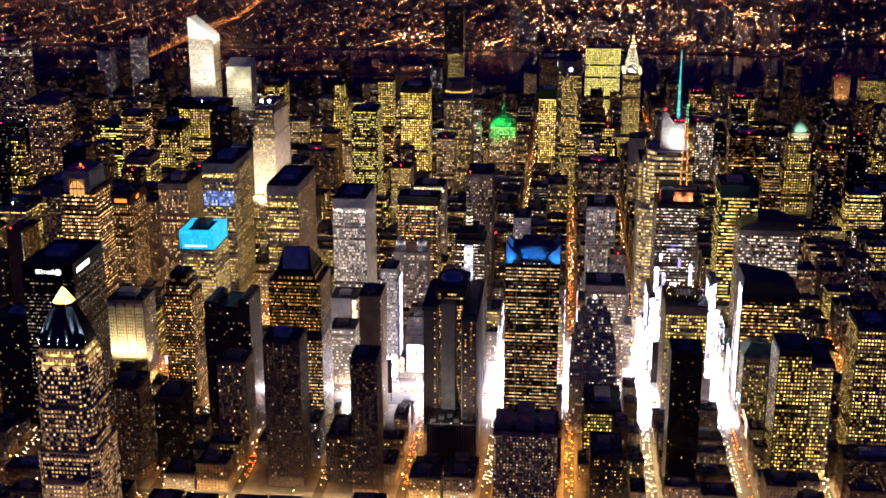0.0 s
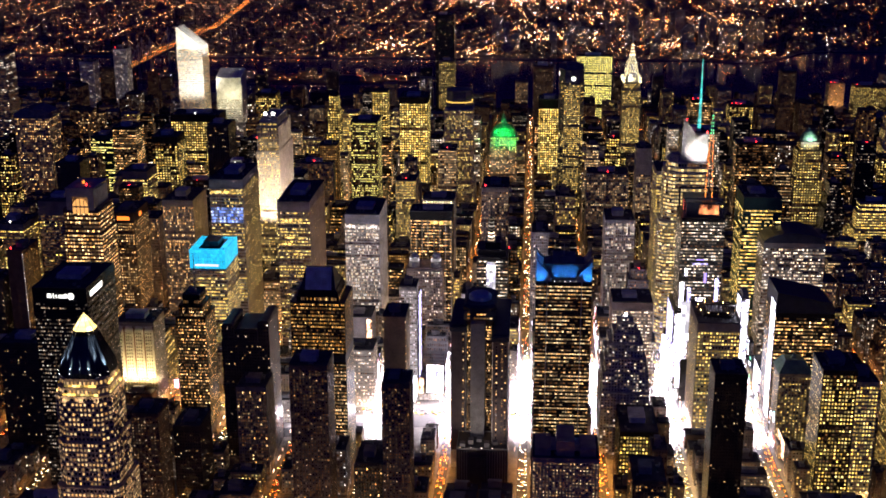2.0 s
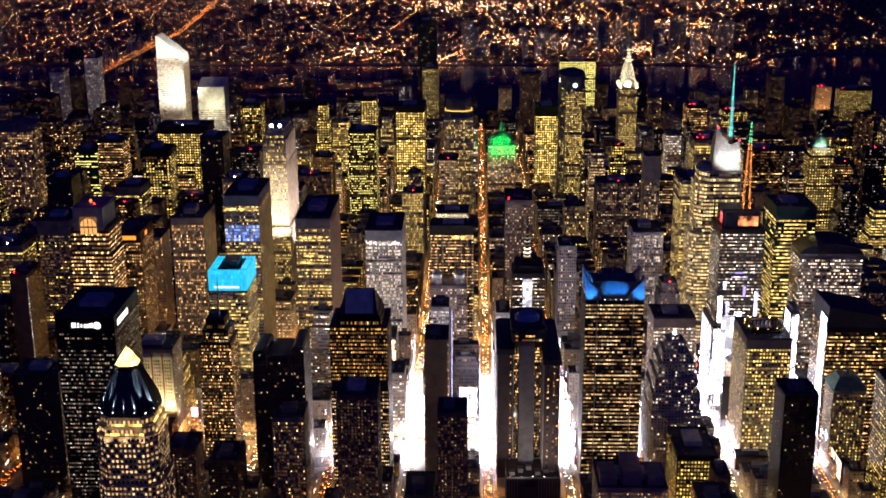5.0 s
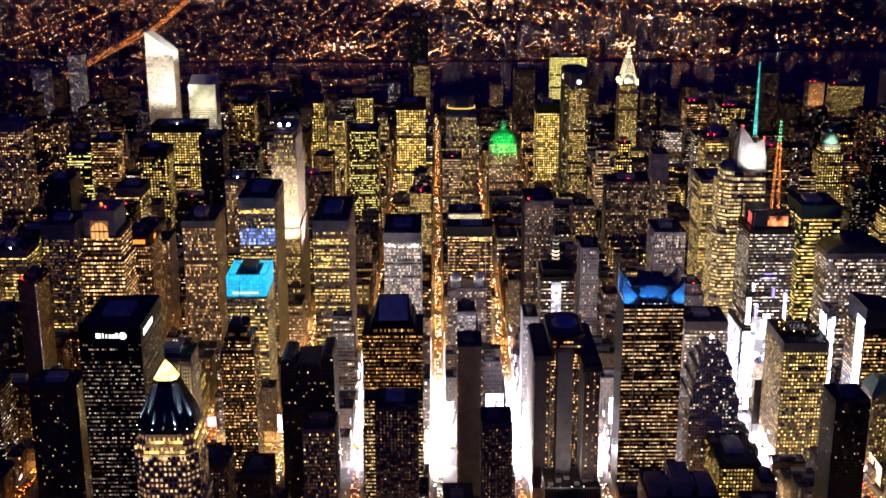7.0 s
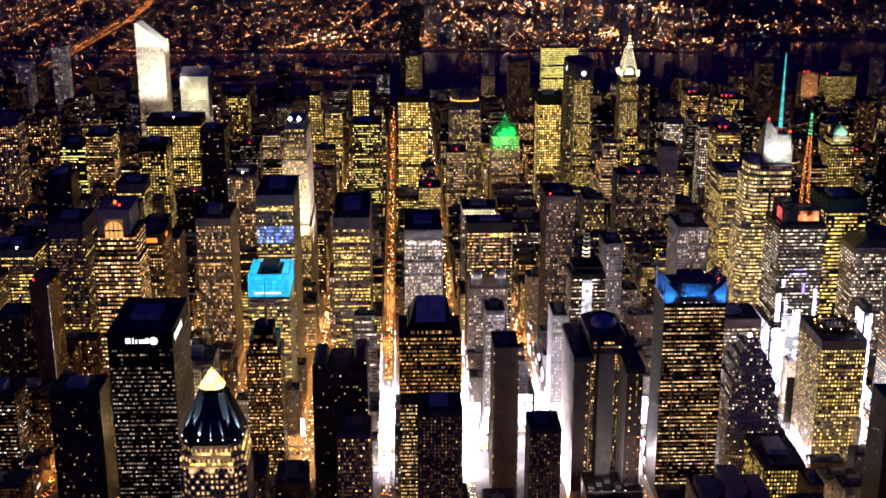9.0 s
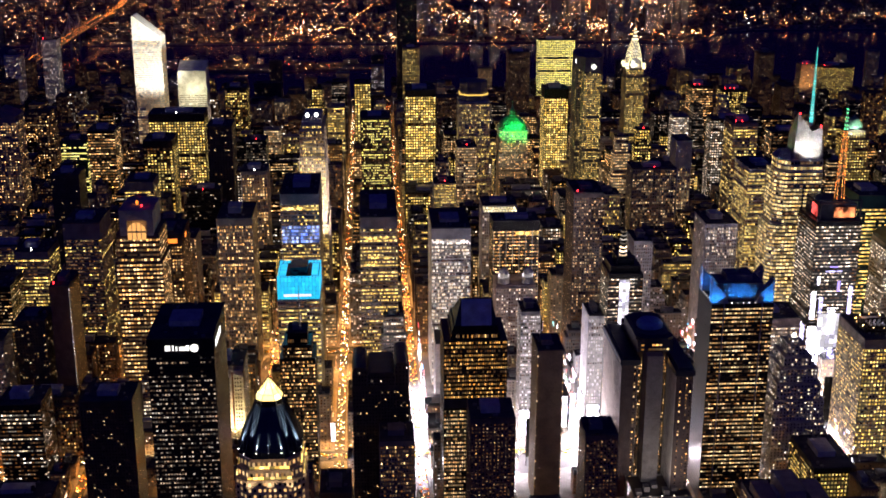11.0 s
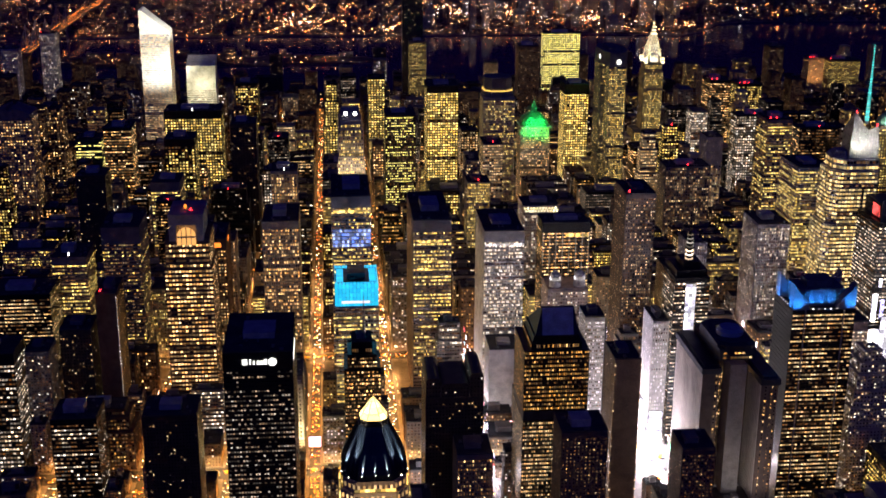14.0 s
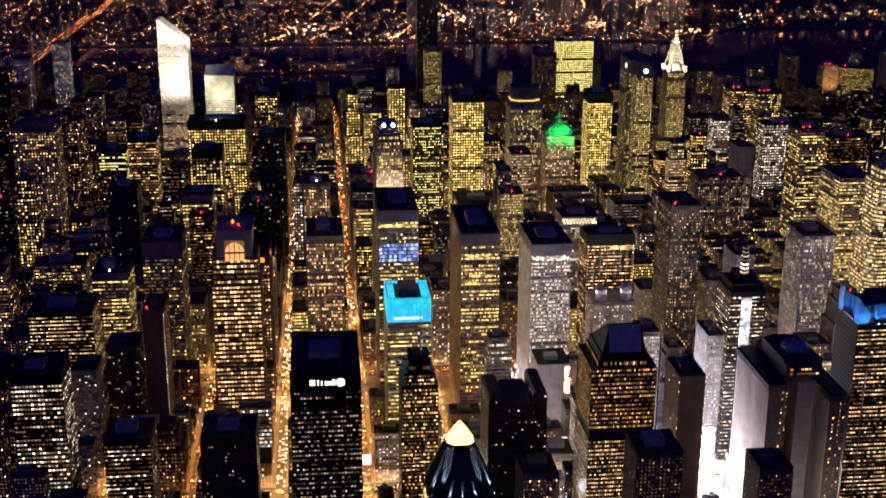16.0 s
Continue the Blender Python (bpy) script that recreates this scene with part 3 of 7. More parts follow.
def wrap(walls, dark, lit, poly, z0, z1, bay=2.9, fl=3.9, pw=0.5, ph=0.5, share=0.6, spread=0.2, sill=0.25):
    """Clads a tier of any plan: a core, ledges between the floors, and panes on each side that faces the street."""
    walls.prism(poly, z0, z1)
    if walls.trim is None:
        walls.trim = Mesh()
    nf = max(1, int((z1 - z0 - 1) / fl))
    fl = (z1 - z0 - 1) / nf
    mx, my = sum(p[0] for p in poly) / len(poly), sum(p[1] for p in poly) / len(poly)
    out = [(x + sill * (1 if x > mx else -1), y + sill * (1 if y > my else -1)) for x, y in poly]
    for i in range(nf + 1):
        walls.trim.prism(out, max(z0, z0 + i * fl - fl * (1 - ph) * 0.35), min(z1 - 0.02, z0 + i * fl + fl * (1 - ph) * 0.35))
    for (ax, ay), (bx, by) in zip(poly, poly[1:] + poly[:1]):
        n = math.hypot(bx - ax, by - ay)
        ux, uy = (bx - ax) / n, (by - ay) / n
        if -ux > 0.5:
            continue
        nb = max(1, round(n / bay))
        w = n / nb
        on = lit_map(nf, nb, share, spread)
        for k in range(nb):
            for wid in (-1, 1):
                e = (k + 0.5 + wid * 0.5) * w
                if wid > 0 and k < nb - 1:
                    continue
                px, py = ax + ux * e + uy * 0.02, ay + uy * e - ux * 0.02
                walls.trim.box(px - 0.3, px + 0.3, py - 0.3, py + 0.3, z0, z1 - 0.03)
            a, b = (k + 0.5 - pw / 2) * w, (k + 0.5 + pw / 2) * w
            P = [(ax + ux * e + uy * 0.07, ay + uy * e - ux * 0.07) for e in (a, b)]
            for j in range(nf):
                za, zb = z0 + (j + 0.5 - ph / 2) * fl, z0 + (j + 0.5 + ph / 2) * fl
                (lit if on[j, k] else dark).quads([[(*P[0], za), (*P[1], za), (*P[1], zb), (*P[0], zb)]])


def parapet(mb, x0, x1, y0, y1, z, h=1.2, t=0.5):
    mb.boxes([(x0, x1, y0, y0 + t, z, z + h), (x0, x1, y1 - t, y1, z, z + h), (x0, x0 + t, y0 + t, y1 - t, z, z + h), (x1 - t, x1, y0 + t, y1 - t, z, z + h)])


def roof_gear(root, x0, x1, y0, y1, z, big=True, tank=False, mat="gravel_roof"):
    """Deck with parapet, a plant room, ducts and fans, and on older houses a water tank."""
    roof = Mesh()
    roof.box(x0 + 0.3, x1 - 0.3, y0 + 0.3, y1 - 0.3, z, z + 0.25)
    parapet(roof, x0, x1, y0, y1, z)
    deck = part("roof", roof, mat, root)
    w, d = x1 - x0, y1 - y0
    z += 0.25
    if big:
        m = Mesh()
        px, py = x0 + w * rng.uniform(0.2, 0.3), y0 + d * rng.uniform(0.25, 0.35)
        qx, qy, ph = px + w * rng.uniform(0.35, 0.5), py + d * rng.uniform(0.3, 0.45), rng.uniform(3.5, 7)
        m.box(px, qx, py, qy, z, z + ph)
        m.box(px - 0.2, qx + 0.2, py - 0.2, qy + 0.2, z + ph, z + ph + 0.3)
        part("plant_room", m, "white_stone" if w > 33 else "grey_concrete", root)
    g = Mesh()
    for _ in range(int(min(9, 2 + w * d / 220))):
        a, b = x0 + 1.5 + rng.random() * (w - 5), y0 + 1.5 + rng.random() * (d - 5)
        s, t, hh = rng.uniform(1.2, 3.2), rng.uniform(1.2, 4), rng.uniform(0.8, 2.2)
        g.box(a, min(a + s, x1 - 1), b, min(b + t, y1 - 1), z, z + hh)
    part("roof_fan", g, "duct_metal", root, "small roof fans and ducts", "stuff")
    if tank:
        t = Mesh()
        cx, cy = x0 + w * 0.72, y0 + d * 0.3
        for i in (-1, 1):
            for j in (-1, 1):
                t.box(cx + i * 1.2 - 0.1, cx + i * 1.2 + 0.1, cy + j * 1.2 - 0.1, cy + j * 1.2 + 0.1, z, z + 3)
        t.rod(cx, cy, z + 3, z + 6.6, 1.9, 1.8, 10)
        t.rod(cx, cy, z + 6.6, z + 8, 2.1, 0.1, 10)
        part("water_tank", t, "tank_wood", root)
    return deck


TAKEN = []


def tower(name, x0, x1, y0, y1, h, style, label="", tiers=None, share=None, coarse=1.0, faces="WNS", blank=4.0, roof=True, tank=False, lit="", wall="", category="building", group="", base=0.15, into=None):
    """A building of one or more stacked tiers (inset on four sides, top height); returns its root."""
    kind_word = {"office_tower": "office tower", "hotel_tower": "hotel tower", "apartment_tower": "apartment tower"}.get(name, name.replace("_", " "))
    if into is None:
        root = thing(name, ((x0 + x1) / 2, (y0 + y1) / 2, base), label or describe(style, kind_word, wall or STYLES[style][0], lit or STYLES[style][2], STYLES[style][7] if share is None else share), category, group)
    walls, dark, glow = into or (Mesh(), Mesh(), Mesh())
    z, pieces = base, []
    tiers = tiers or [((0, 0, 0, 0), h)]
    for i, ((l, r, f, b), top) in enumerate(tiers):
        t = (x0 + l, x1 - r, y0 + f, y1 - b, z, top)
        if into is None and i:
            pieces.append(walls)
            walls = Mesh()
        facade(walls, dark, glow, t, style, faces, share, coarse, blank if i == len(tiers) - 1 else 1.0)
        if i < len(tiers) - 1:
            parapet(walls.trim, t[0], t[1], t[2], t[3], top, 1.0)
        z = top
    TAKEN.append((x0, x1, y0, y1))
    st = STYLES[style]
    if into is not None:
        parapet(walls.trim, t[0], t[1], t[2], t[3], h, 1.2)
        for _ in range(2):
            px, py = rng.uniform(t[0] + 2, t[1] - 6), rng.uniform(t[2] + 2, t[3] - 6)
            walls.trim.box(px, px + rng.uniform(3, 6), py, py + rng.uniform(3, 6), h, h + rng.uniform(2, 6))
        return None
    for m in pieces + [walls]:
        part("wall", m, wall or st[0], root)
    part("window", dark, st[1], root, "dark window panes", "stuff")
    part("lit_window", glow, lit or st[2], root, "lit window panes", "stuff")
    if roof:
        roof_gear(root, t[0], t[1], t[2], t[3], h, tank=tank)
    return root


def beacon(root, x, y, z, mat="beacon_red", r=0.9):
    m = Mesh()
    m.rod(x, y, z, z + 0.6, 0.5, 0.5, 6)
    m.loft([[(a, b, z + 0.6) for a, b in ring(x, y, r * 0.6, 6)], [(a, b, z + 0.6 + r) for a, b in ring(x, y, r, 6)], [(a, b, z + 0.6 + 2 * r) for a, b in ring(x, y, r * 0.4, 6)]])
    part("beacon", m, mat, root, "red aviation light" if mat == "beacon_red" else "bright roof light")


def panel_sign(root, face, a0, a1, c, z0, z1, mat, label, cells=1, name="sign"):
    """A lit panel in a dark tray on a wall: face W at y=c over x, N or S at x=c over y."""
    tray, lit = Mesh(), Mesh()
    s = {"W": -1, "N": -1, "S": 1, "E": 1}[face]
    if face in "WE":
        tray.box(a0 - 0.4, a1 + 0.4, min(c + s * 0.05, c + s * 0.6), max(c + s * 0.05, c + s * 0.6), z0 - 0.4, z1 + 0.4)
    else:
        tray.box(min(c + s * 0.05, c + s * 0.6), max(c + s * 0.05, c + s * 0.6), a0 - 0.4, a1 + 0.4, z0 - 0.4, z1 + 0.4)
    rows = max(1, round(cells * (z1 - z0) / max(a1 - a0, 0.1))) if cells > 1 else 1
    for i in range(cells):
        for j in range(rows):
            p, q = a0 + (a1 - a0) * i / cells, a0 + (a1 - a0) * (i + 1) / cells - (0.15 if cells > 1 else 0)
            u, v = z0 + (z1 - z0) * j / rows, z0 + (z1 - z0) * (j + 1) / rows - (0.15 if cells > 1 else 0)
            if face in "WE":
                lit.box(p, q, min(c + s * 0.61, c + s * 0.75), max(c + s * 0.61, c + s * 0.75), u, v)
            else:
                lit.box(min(c + s * 0.61, c + s * 0.75), max(c + s * 0.61, c + s * 0.75), p, q, u, v)
    t = part(name, tray, "black_metal", root, label)
    m = lit.data("sign_face", origin_of(t))
    m.materials.append(MAT[mat])
    f = new("sign_face", m)
    f.parent = t
    if cells > 1:
        tagged(f, "lit cells of the sign", kind="stuff")
    return t


# ---------------------------------------------------------------- ground, water, far shore


def hill(x, y):
    """Height of the far shore: flat at the water, rising inland."""
    s = max(0.0, y - 3180)
    return 1.0 + 0.5 * s * s / (s + 420) * 0.42 + (4 * noise.noise(Vector((x * 0.004, y * 0.004, 0))) if s > 0 else 0)


g = Mesh()
g.box(-6000, 6000, -5000, 2180, -6, 0)
tagged(part("ground", g, "asphalt"), "dark asphalt street level of the island", "ground", kind="structure")
g = Mesh()
g.box(-6000, 6000, 2170, 3400, -8, -3)
tagged(part("water", g, "water"), "dark blue rippled river at dusk", "river", kind="structure")
g = Mesh()
xs, ks = np.linspace(-3500, 4000, 76), np.concatenate([[0, 0.006], np.linspace(0.03, 1, 40)])


def shore(x):
    """Line of the far bank."""
    return 3060 + 260 / (1 + math.exp(-(x - 1230) / 45)) - 60 * math.exp(-((x - 1130) / 120) ** 2)


pt = [[(x, shore(x) + k * (4600 - shore(x))) for k in ks] for x in xs]
zz = [[(-7.0 if j == 0 else hill(*q)) for j, q in enumerate(c)] for c in pt]
g.quads([[(*pt[i + a][j + b], zz[i + a][j + b]) for a, b in ((0, 0), (1, 0), (1, 1), (0, 1))] for i in range(len(xs) - 1) for j in range(len(ks) - 1)])
tagged(part("far_shore", g, "earth"), "dark built-up land across the river", "ground", kind="structure")
g = Mesh()
pts = [(-1500, 2560), (-400, 2540), (20, 2560), (130, 2600), (150, 2630), (110, 2660), (-400, 2700), (-1500, 2700)]
g.prism(pts, -7, 1.5)
tagged(part("island_ground", g, "earth"), "long low island in the river", "ground", kind="structure")


def visible(x, y, pad=70):
    left = min(481 - 0.466 * (y + 1107), 207 - 0.323 * (y + 941), -44 - 0.24 * (y + 813))
    right = max(481 + 0.235 * (y + 1107), 207 + 0.372 * (y + 941), -44 + 0.467 * (y + 813))
    return left - pad < x < right + pad


# city blocks: raised pavement with kerbs
STREETS = list(range(30, 66))
AV = sorted(AVENUES.values())
BLOCKS = []
paving = thing("pavement", (0, 0, 0), "raised grey concrete pavement of the city blocks", "pavement", kind="structure")
for s in STREETS[:-1]:
    hw0, hw1 = (13 if s == 42 else 8.5), (13 if s + 1 == 42 else 8.5)
    xa, xb = street_x(s + 1) + hw1 - 3.5, street_x(s) - hw0 + 3.5
    for i, (ya, yb) in enumerate(zip([-274] + AV, AV + [2172])):
        y0, y1 = ya + 11, yb - 11
        if yb == 2172:
            y1 = 2172
        if visible((xa + xb) / 2, (y0 + y1) / 2, 160):
            BLOCKS.append((xa, xb, y0, y1, s))
kerb = Mesh()


def cut(b):
    """Splits a block where the diagonal avenue crosses it."""
    xa, xb, y0, y1, s = b
    d0, d1 = broadway_y(xa), broadway_y(xb)
    if d1 + 12 < y0 or d0 - 12 > y1:
        return [rect(xa, xb, y0, y1)]
    out = []
    if min(d0, d1) - 12 > y0 + 2:
        out.append([(xa, y0), (xb, y0), (xb, min(y1, d1 - 12)), (xa, min(y1, d0 - 12))])
    if max(d0, d1) + 12 < y1 - 2:
        out.append([(xa, max(y0, d0 + 12)), (xb, max(y0, d1 + 12)), (xb, y1), (xa, y1)])
    return out


for b in BLOCKS:
    for poly in cut(b):
        kerb.prism(poly, 0, 0.15)
part("block", kerb, "paving", paving, kind="stuff")

# ---------------------------------------------------------------- landmark: glass-tipped tower with a copper roof


def gold_tip_tower():
    cx, cy = 46, -80
    root = thing("office_tower", (cx, cy, 0.15), "brown masonry tower with copper pyramid roof and glowing gold tip", "skyscraper")
    walls, dark, glow = Mesh(), Mesh(), Mesh()
    x0, x1, y0, y1 = cx - 23, cx + 23, cy - 24, cy + 24
    body = dict(bay=3.3, fl=4.0, pw=0.5, ph=0.48)
    wrap(walls, dark, glow, chamfered(x0 - 4, x1 + 5, y0 - 3, y1 + 5, 6), 0.15, 96, share=0.6, spread=0.16, **body)
    wrap(walls, dark, glow, chamfered(x0 - 1, x1 + 2, y0 - 0.5, y1 + 1, 7), 96, 136, share=0.55, spread=0.2, **body)
    wrap(walls, dark, glow, chamfered(x0, x1, y0, y1, 8), 136, 176, share=0.52, spread=0.16, **body)
    wrap(walls, dark, glow, chamfered(x0 + 1.5, x1 - 1.5, y0 + 1.5, y1 - 1.5, 8), 176, 183, share=0.75, spread=0.1, **body)
    wrap(walls, dark, glow, chamfered(x0 + 3, x1 - 3, y0 + 3, y1 - 3, 8), 183, 190, share=0.9, spread=0.1, **body)
    wrap(walls, dark, glow, rect(cx - 17, cx + 17, y0 - 12, y0 - 3.1), 0.15, 70, share=0.7, spread=0.2, **body)
    TAKEN.append((x0 - 5, x1 + 6, y0 - 13, y1 + 5))
    part("wall", walls, "pink_granite", root)
    part("window", dark, "dark_glass", root, "dark window panes", "stuff")
    part("lit_window", glow, "lit_warm_even", root, "lit window panes", "stuff")
    m = Mesh()
    prof = [(190, 21), (194, 20.6), (199, 19.2), (206, 16.4), (213, 13.2), (219, 10.6), (222, 9.6)]
    sides = lambda q: chamfered(cx - q, cx + q, cy - q, cy + q, q * 0.5)
    m.loft([[(a, b, z) for a, b in sides(q)] for z, q in prof])
    roof = part("roof", m, "dark_copper", root, "dark blue-green copper roof")
    ribs = Mesh()
    for k in range(8):
        for e in (0.0, 0.25, 0.5, 0.75):
            pts = []
            for z, q in prof:
                (ax, ay), (bx, by) = sides(q + 0.15)[k], sides(q + 0.15)[(k + 1) % 8]
                pts.append((ax + (bx - ax) * e, ay + (by - ay) * e, z))
            for a, b in zip(pts, pts[1:]):
                ribs.beam(a, b, 0.22)
    part("roof_rib", ribs, "dark_copper", roof, "standing seams of the roof", "stuff")
    m = Mesh()
    m.prism(chamfered(cx - 8.6, cx + 8.6, cy - 8.6, cy + 8.6, 3), 222, 223.4)
    for a, b in chamfered(cx - 8, cx + 8, cy - 8, cy + 8, 3):
        m.box(a - 0.5, a + 0.5, b - 0.5, b + 0.5, 223.4, 225.4)
    m.prism(chamfered(cx - 8.4, cx + 8.4, cy - 8.4, cy + 8.4, 3), 225.4, 226)
    part("lantern_base", m, "bronze_metal", root)
    tip = Mesh()
    for i in range(8):
        a, b = sides(8.6)[i], sides(8.6)[(i + 1) % 8]
        for q in range(4):
            f, e = q / 4, (q + 1) / 4 - 0.02
            za, zb = 226 + 14 * f, 226 + 14 * e
            lerp = lambda p, s: (p[0] + (cx - p[0]) * s, p[1] + (cy - p[1]) * s)
            tip.quads([[(*lerp(a, f), za), (*lerp(b, f), za), (*lerp(b, e), zb), (*lerp(a, e), zb)]])
    lan = part("lantern", tip, "lantern_gold", root, "glowing gold glass pyramid")
    fr = Mesh()
    for a in sides(8.7):
        fr.beam((*a, 225.9), (cx, cy, 240.2), 0.14)
    part("lantern_frame", fr, "bronze_metal", lan)
    lamps = Mesh()
    for sx, sy in ((-0.8, -1), (-0.4, -1), (0, -1), (0.4, -1), (0.8, -1), (-1, -0.6), (-1, 0), (-1, 0.5), (1, -0.6), (1, 0), (1, 0.5)):
        e = (cx + sx * 20.2, cy + sy * 20.2, 195.6)
        lamps.rod(e[0] + sx * 0.6, e[1] + sy * 0.6, 193.6, 194.2, 0.18, 0.22, 6)
        spot_lamp("roof_uplight", (e[0] + sx * 0.7, e[1] + sy * 0.7, 195.4), (cx + sx * 14, cy + sy * 14, 207), 5.0e5, (1.0, 0.97, 0.90), 17, 0.3)
    part("uplight", lamps, "flood_lens", root, kind="stuff")
    crown = Mesh()
    for j, z in ((0, 176), (1.5, 183)):
        for i in range(8):
            x = x0 + 10 + j + (x1 - x0 - 20 - 2 * j) * i / 7
            crown.box(x - 1.5, x + 1.5, y0 + 0.4 + j, y0 + 1.2 + j, z + 0.3, z + 1.8)
            y = y0 + 10 + j + (y1 - y0 - 20 - 2 * j) * i / 7
            crown.box(x1 - 1.2 - j, x1 - 0.4 - j, y - 1.5, y + 1.5, z + 0.3, z + 1.8)
            crown.box(x0 + 0.4 + j, x0 + 1.2 + j, y - 1.5, y + 1.5, z + 0.3, z + 1.8)
    part("ledge_lamp", crown, "lit_yellow", root, "golden ledge lights", "stuff")
    for k in (-0.6, 0, 0.6):
        spot_lamp("ledge_floodlight", (cx + k * 23, y0 - 5, 168), (cx + k * 23, y0 + 0.5, 184), 0.9e4, (1.0, 0.72, 0.34), 95, 0.4)
        spot_lamp("ledge_floodlight", (x1 + 5, cy + k * 23, 168), (x1 - 0.5, cy + k * 23, 184), 0.9e4, (1.0, 0.72, 0.34), 95, 0.4)


gold_tip_tower()
# added street-level lamps that stand in for warm city glow on its walls
for _e, _t, _w in (((46, -150, 14), (46, -106, 100), 1.2e5), ((118, -84, 14), (74, -80, 100), 1.2e5), ((-26, -84, 14), (18, -80, 100), 1.0e5)):
    spot_lamp("facade_wash", _e, _t, _w, (1.0, 0.62, 0.36), 80, 2.0)

# ---------------------------------------------------------------- landmark: black slab with a white sign
r = tower("office_tower", -62, -10, 76, 157, 206, "dark_ribbon", "black glass office slab with a white illuminated roof sign", share=0.5, blank=14)
for i, (w, hgt) in enumerate(((2.2, 4.2), (1.0, 4.2), (1.0, 4.2), (1.0, 3.2), (2.1, 3.0), (2.1, 3.0), (2.1, 4.2))):
    m = Mesh()
    m.box(-47.6 + i * 2.75, -47.6 + i * 2.75 + w, 75.0, 75.5, 196.6, 196.6 + hgt)
    part("sign_bar", m, "sign_white", r, "white lit bar of the roof sign")
m = Mesh()
m.loft([[(a, y, b) for a, b in ring(-25, 198.5, 3.2, 14)] for y in (75.5, 75.0)])
part("sign_emblem", m, "sign_white", r, "round white lit emblem")
panel_sign(r, "S", 84, 118, -10, 195.5, 201, "sign_white", "white lit roof sign")
tagged(r, category="skyscraper")

# ---------------------------------------------------------------- landmark: tower with a cyan glass lantern


def cyan_lantern_tower():
    x0, x1, y0, y1, h = 23, 64, 312, 372, 152
    r = tower("office_tower", x0, x1, y0, y1, h, "yellow_ribbon", "glass office tower topped by a glowing cyan lantern", share=0.6, roof=False, blank=1.5, wall="aluminium")
    tagged(r, category="skyscraper")
    core, pan = Mesh(), Mesh()
    core.box(x0 + 1, x1 - 1, y0 + 1, y1 - 1, h, h + 21)
    core.box(x0 + 12, x1 - 12, y0 + 18, y1 - 16, h + 21, h + 27)
    core.box(x0 + 15, x1 - 22, y0 + 14, y1 - 30, h + 21, h + 24)
    part("lantern_core", core, "blue_steel", r)
    nx, ny, nz = 12, 17, 5
    for k in range(nz):
        za, zb = h + 0.4 + k * 4.4, h + 4.55 + k * 4.4
        for i in range(nx):
            a, b = x0 + (x1 - x0) * i / nx + 0.12, x0 + (x1 - x0) * (i + 1) / nx - 0.12
            pan.box(a, b, y0, y0 + 0.3, za, zb)
        for i in range(ny):
            a, b = y0 + 0.4 + (y1 - y0 - 0.8) * i / ny + 0.12, y0 + 0.4 + (y1 - y0 - 0.8) * (i + 1) / ny - 0.12
            pan.box(x0, x0 + 0.3, a, b, za, zb)
            pan.box(x1 - 0.3, x1, a, b, za, zb)
    for i in range(nx):
        a, b = x0 + (x1 - x0) * i / nx + 0.3, x0 + (x1 - x0) * (i + 1) / nx - 0.3
        pan.box(a, b, y0 + 1.5, y0 + 9, h + 21.05, h + 21.3)
        pan.box(a, b, y1 - 9, y1 - 1.5, h + 21.05, h + 21.3)
    for i in range(3, ny - 3):
        a, b = y0 + (y1 - y0) * i / ny, y0 + (y1 - y0) * (i + 1) / ny - 0.5
        pan.box(x0 + 1.5, x0 + 8, a, b, h + 21.05, h + 21.3)
        pan.box(x1 - 8, x1 - 1.5, a, b, h + 21.05, h + 21.3)
    st = Mesh()
    st.box(x0 + 6, x1 - 8, y0 - 0.5, y0 - 0.1, h + 3.2, h + 5.6)
    part("sign", st, "lit_cool", r, "white lit name strip")
    part("lantern_panel", pan, "lantern_cyan", r, "cyan back-lit glass panels", "stuff")


cyan_lantern_tower()

# stepped dark tower with a slim antenna
r = tower("office_tower", 30, 62, 222, 262, 149, "fine_grid", "stepped black glass tower with a slim roof spire", tiers=[((0, 0, 0, 0), 126), ((3, 3, 3, 3), 138), ((7, 7, 7, 7), 149)], share=0.5)
m = Mesh()
m.rod(48, 240, 149, 165, 1.6, 1.0, 8)
m.rod(48, 240, 165, 192, 0.9, 0.15, 8)
part("spire", m, "steel", r)

# ---------------------------------------------------------------- landmark: glass tower with a sloped dark cap


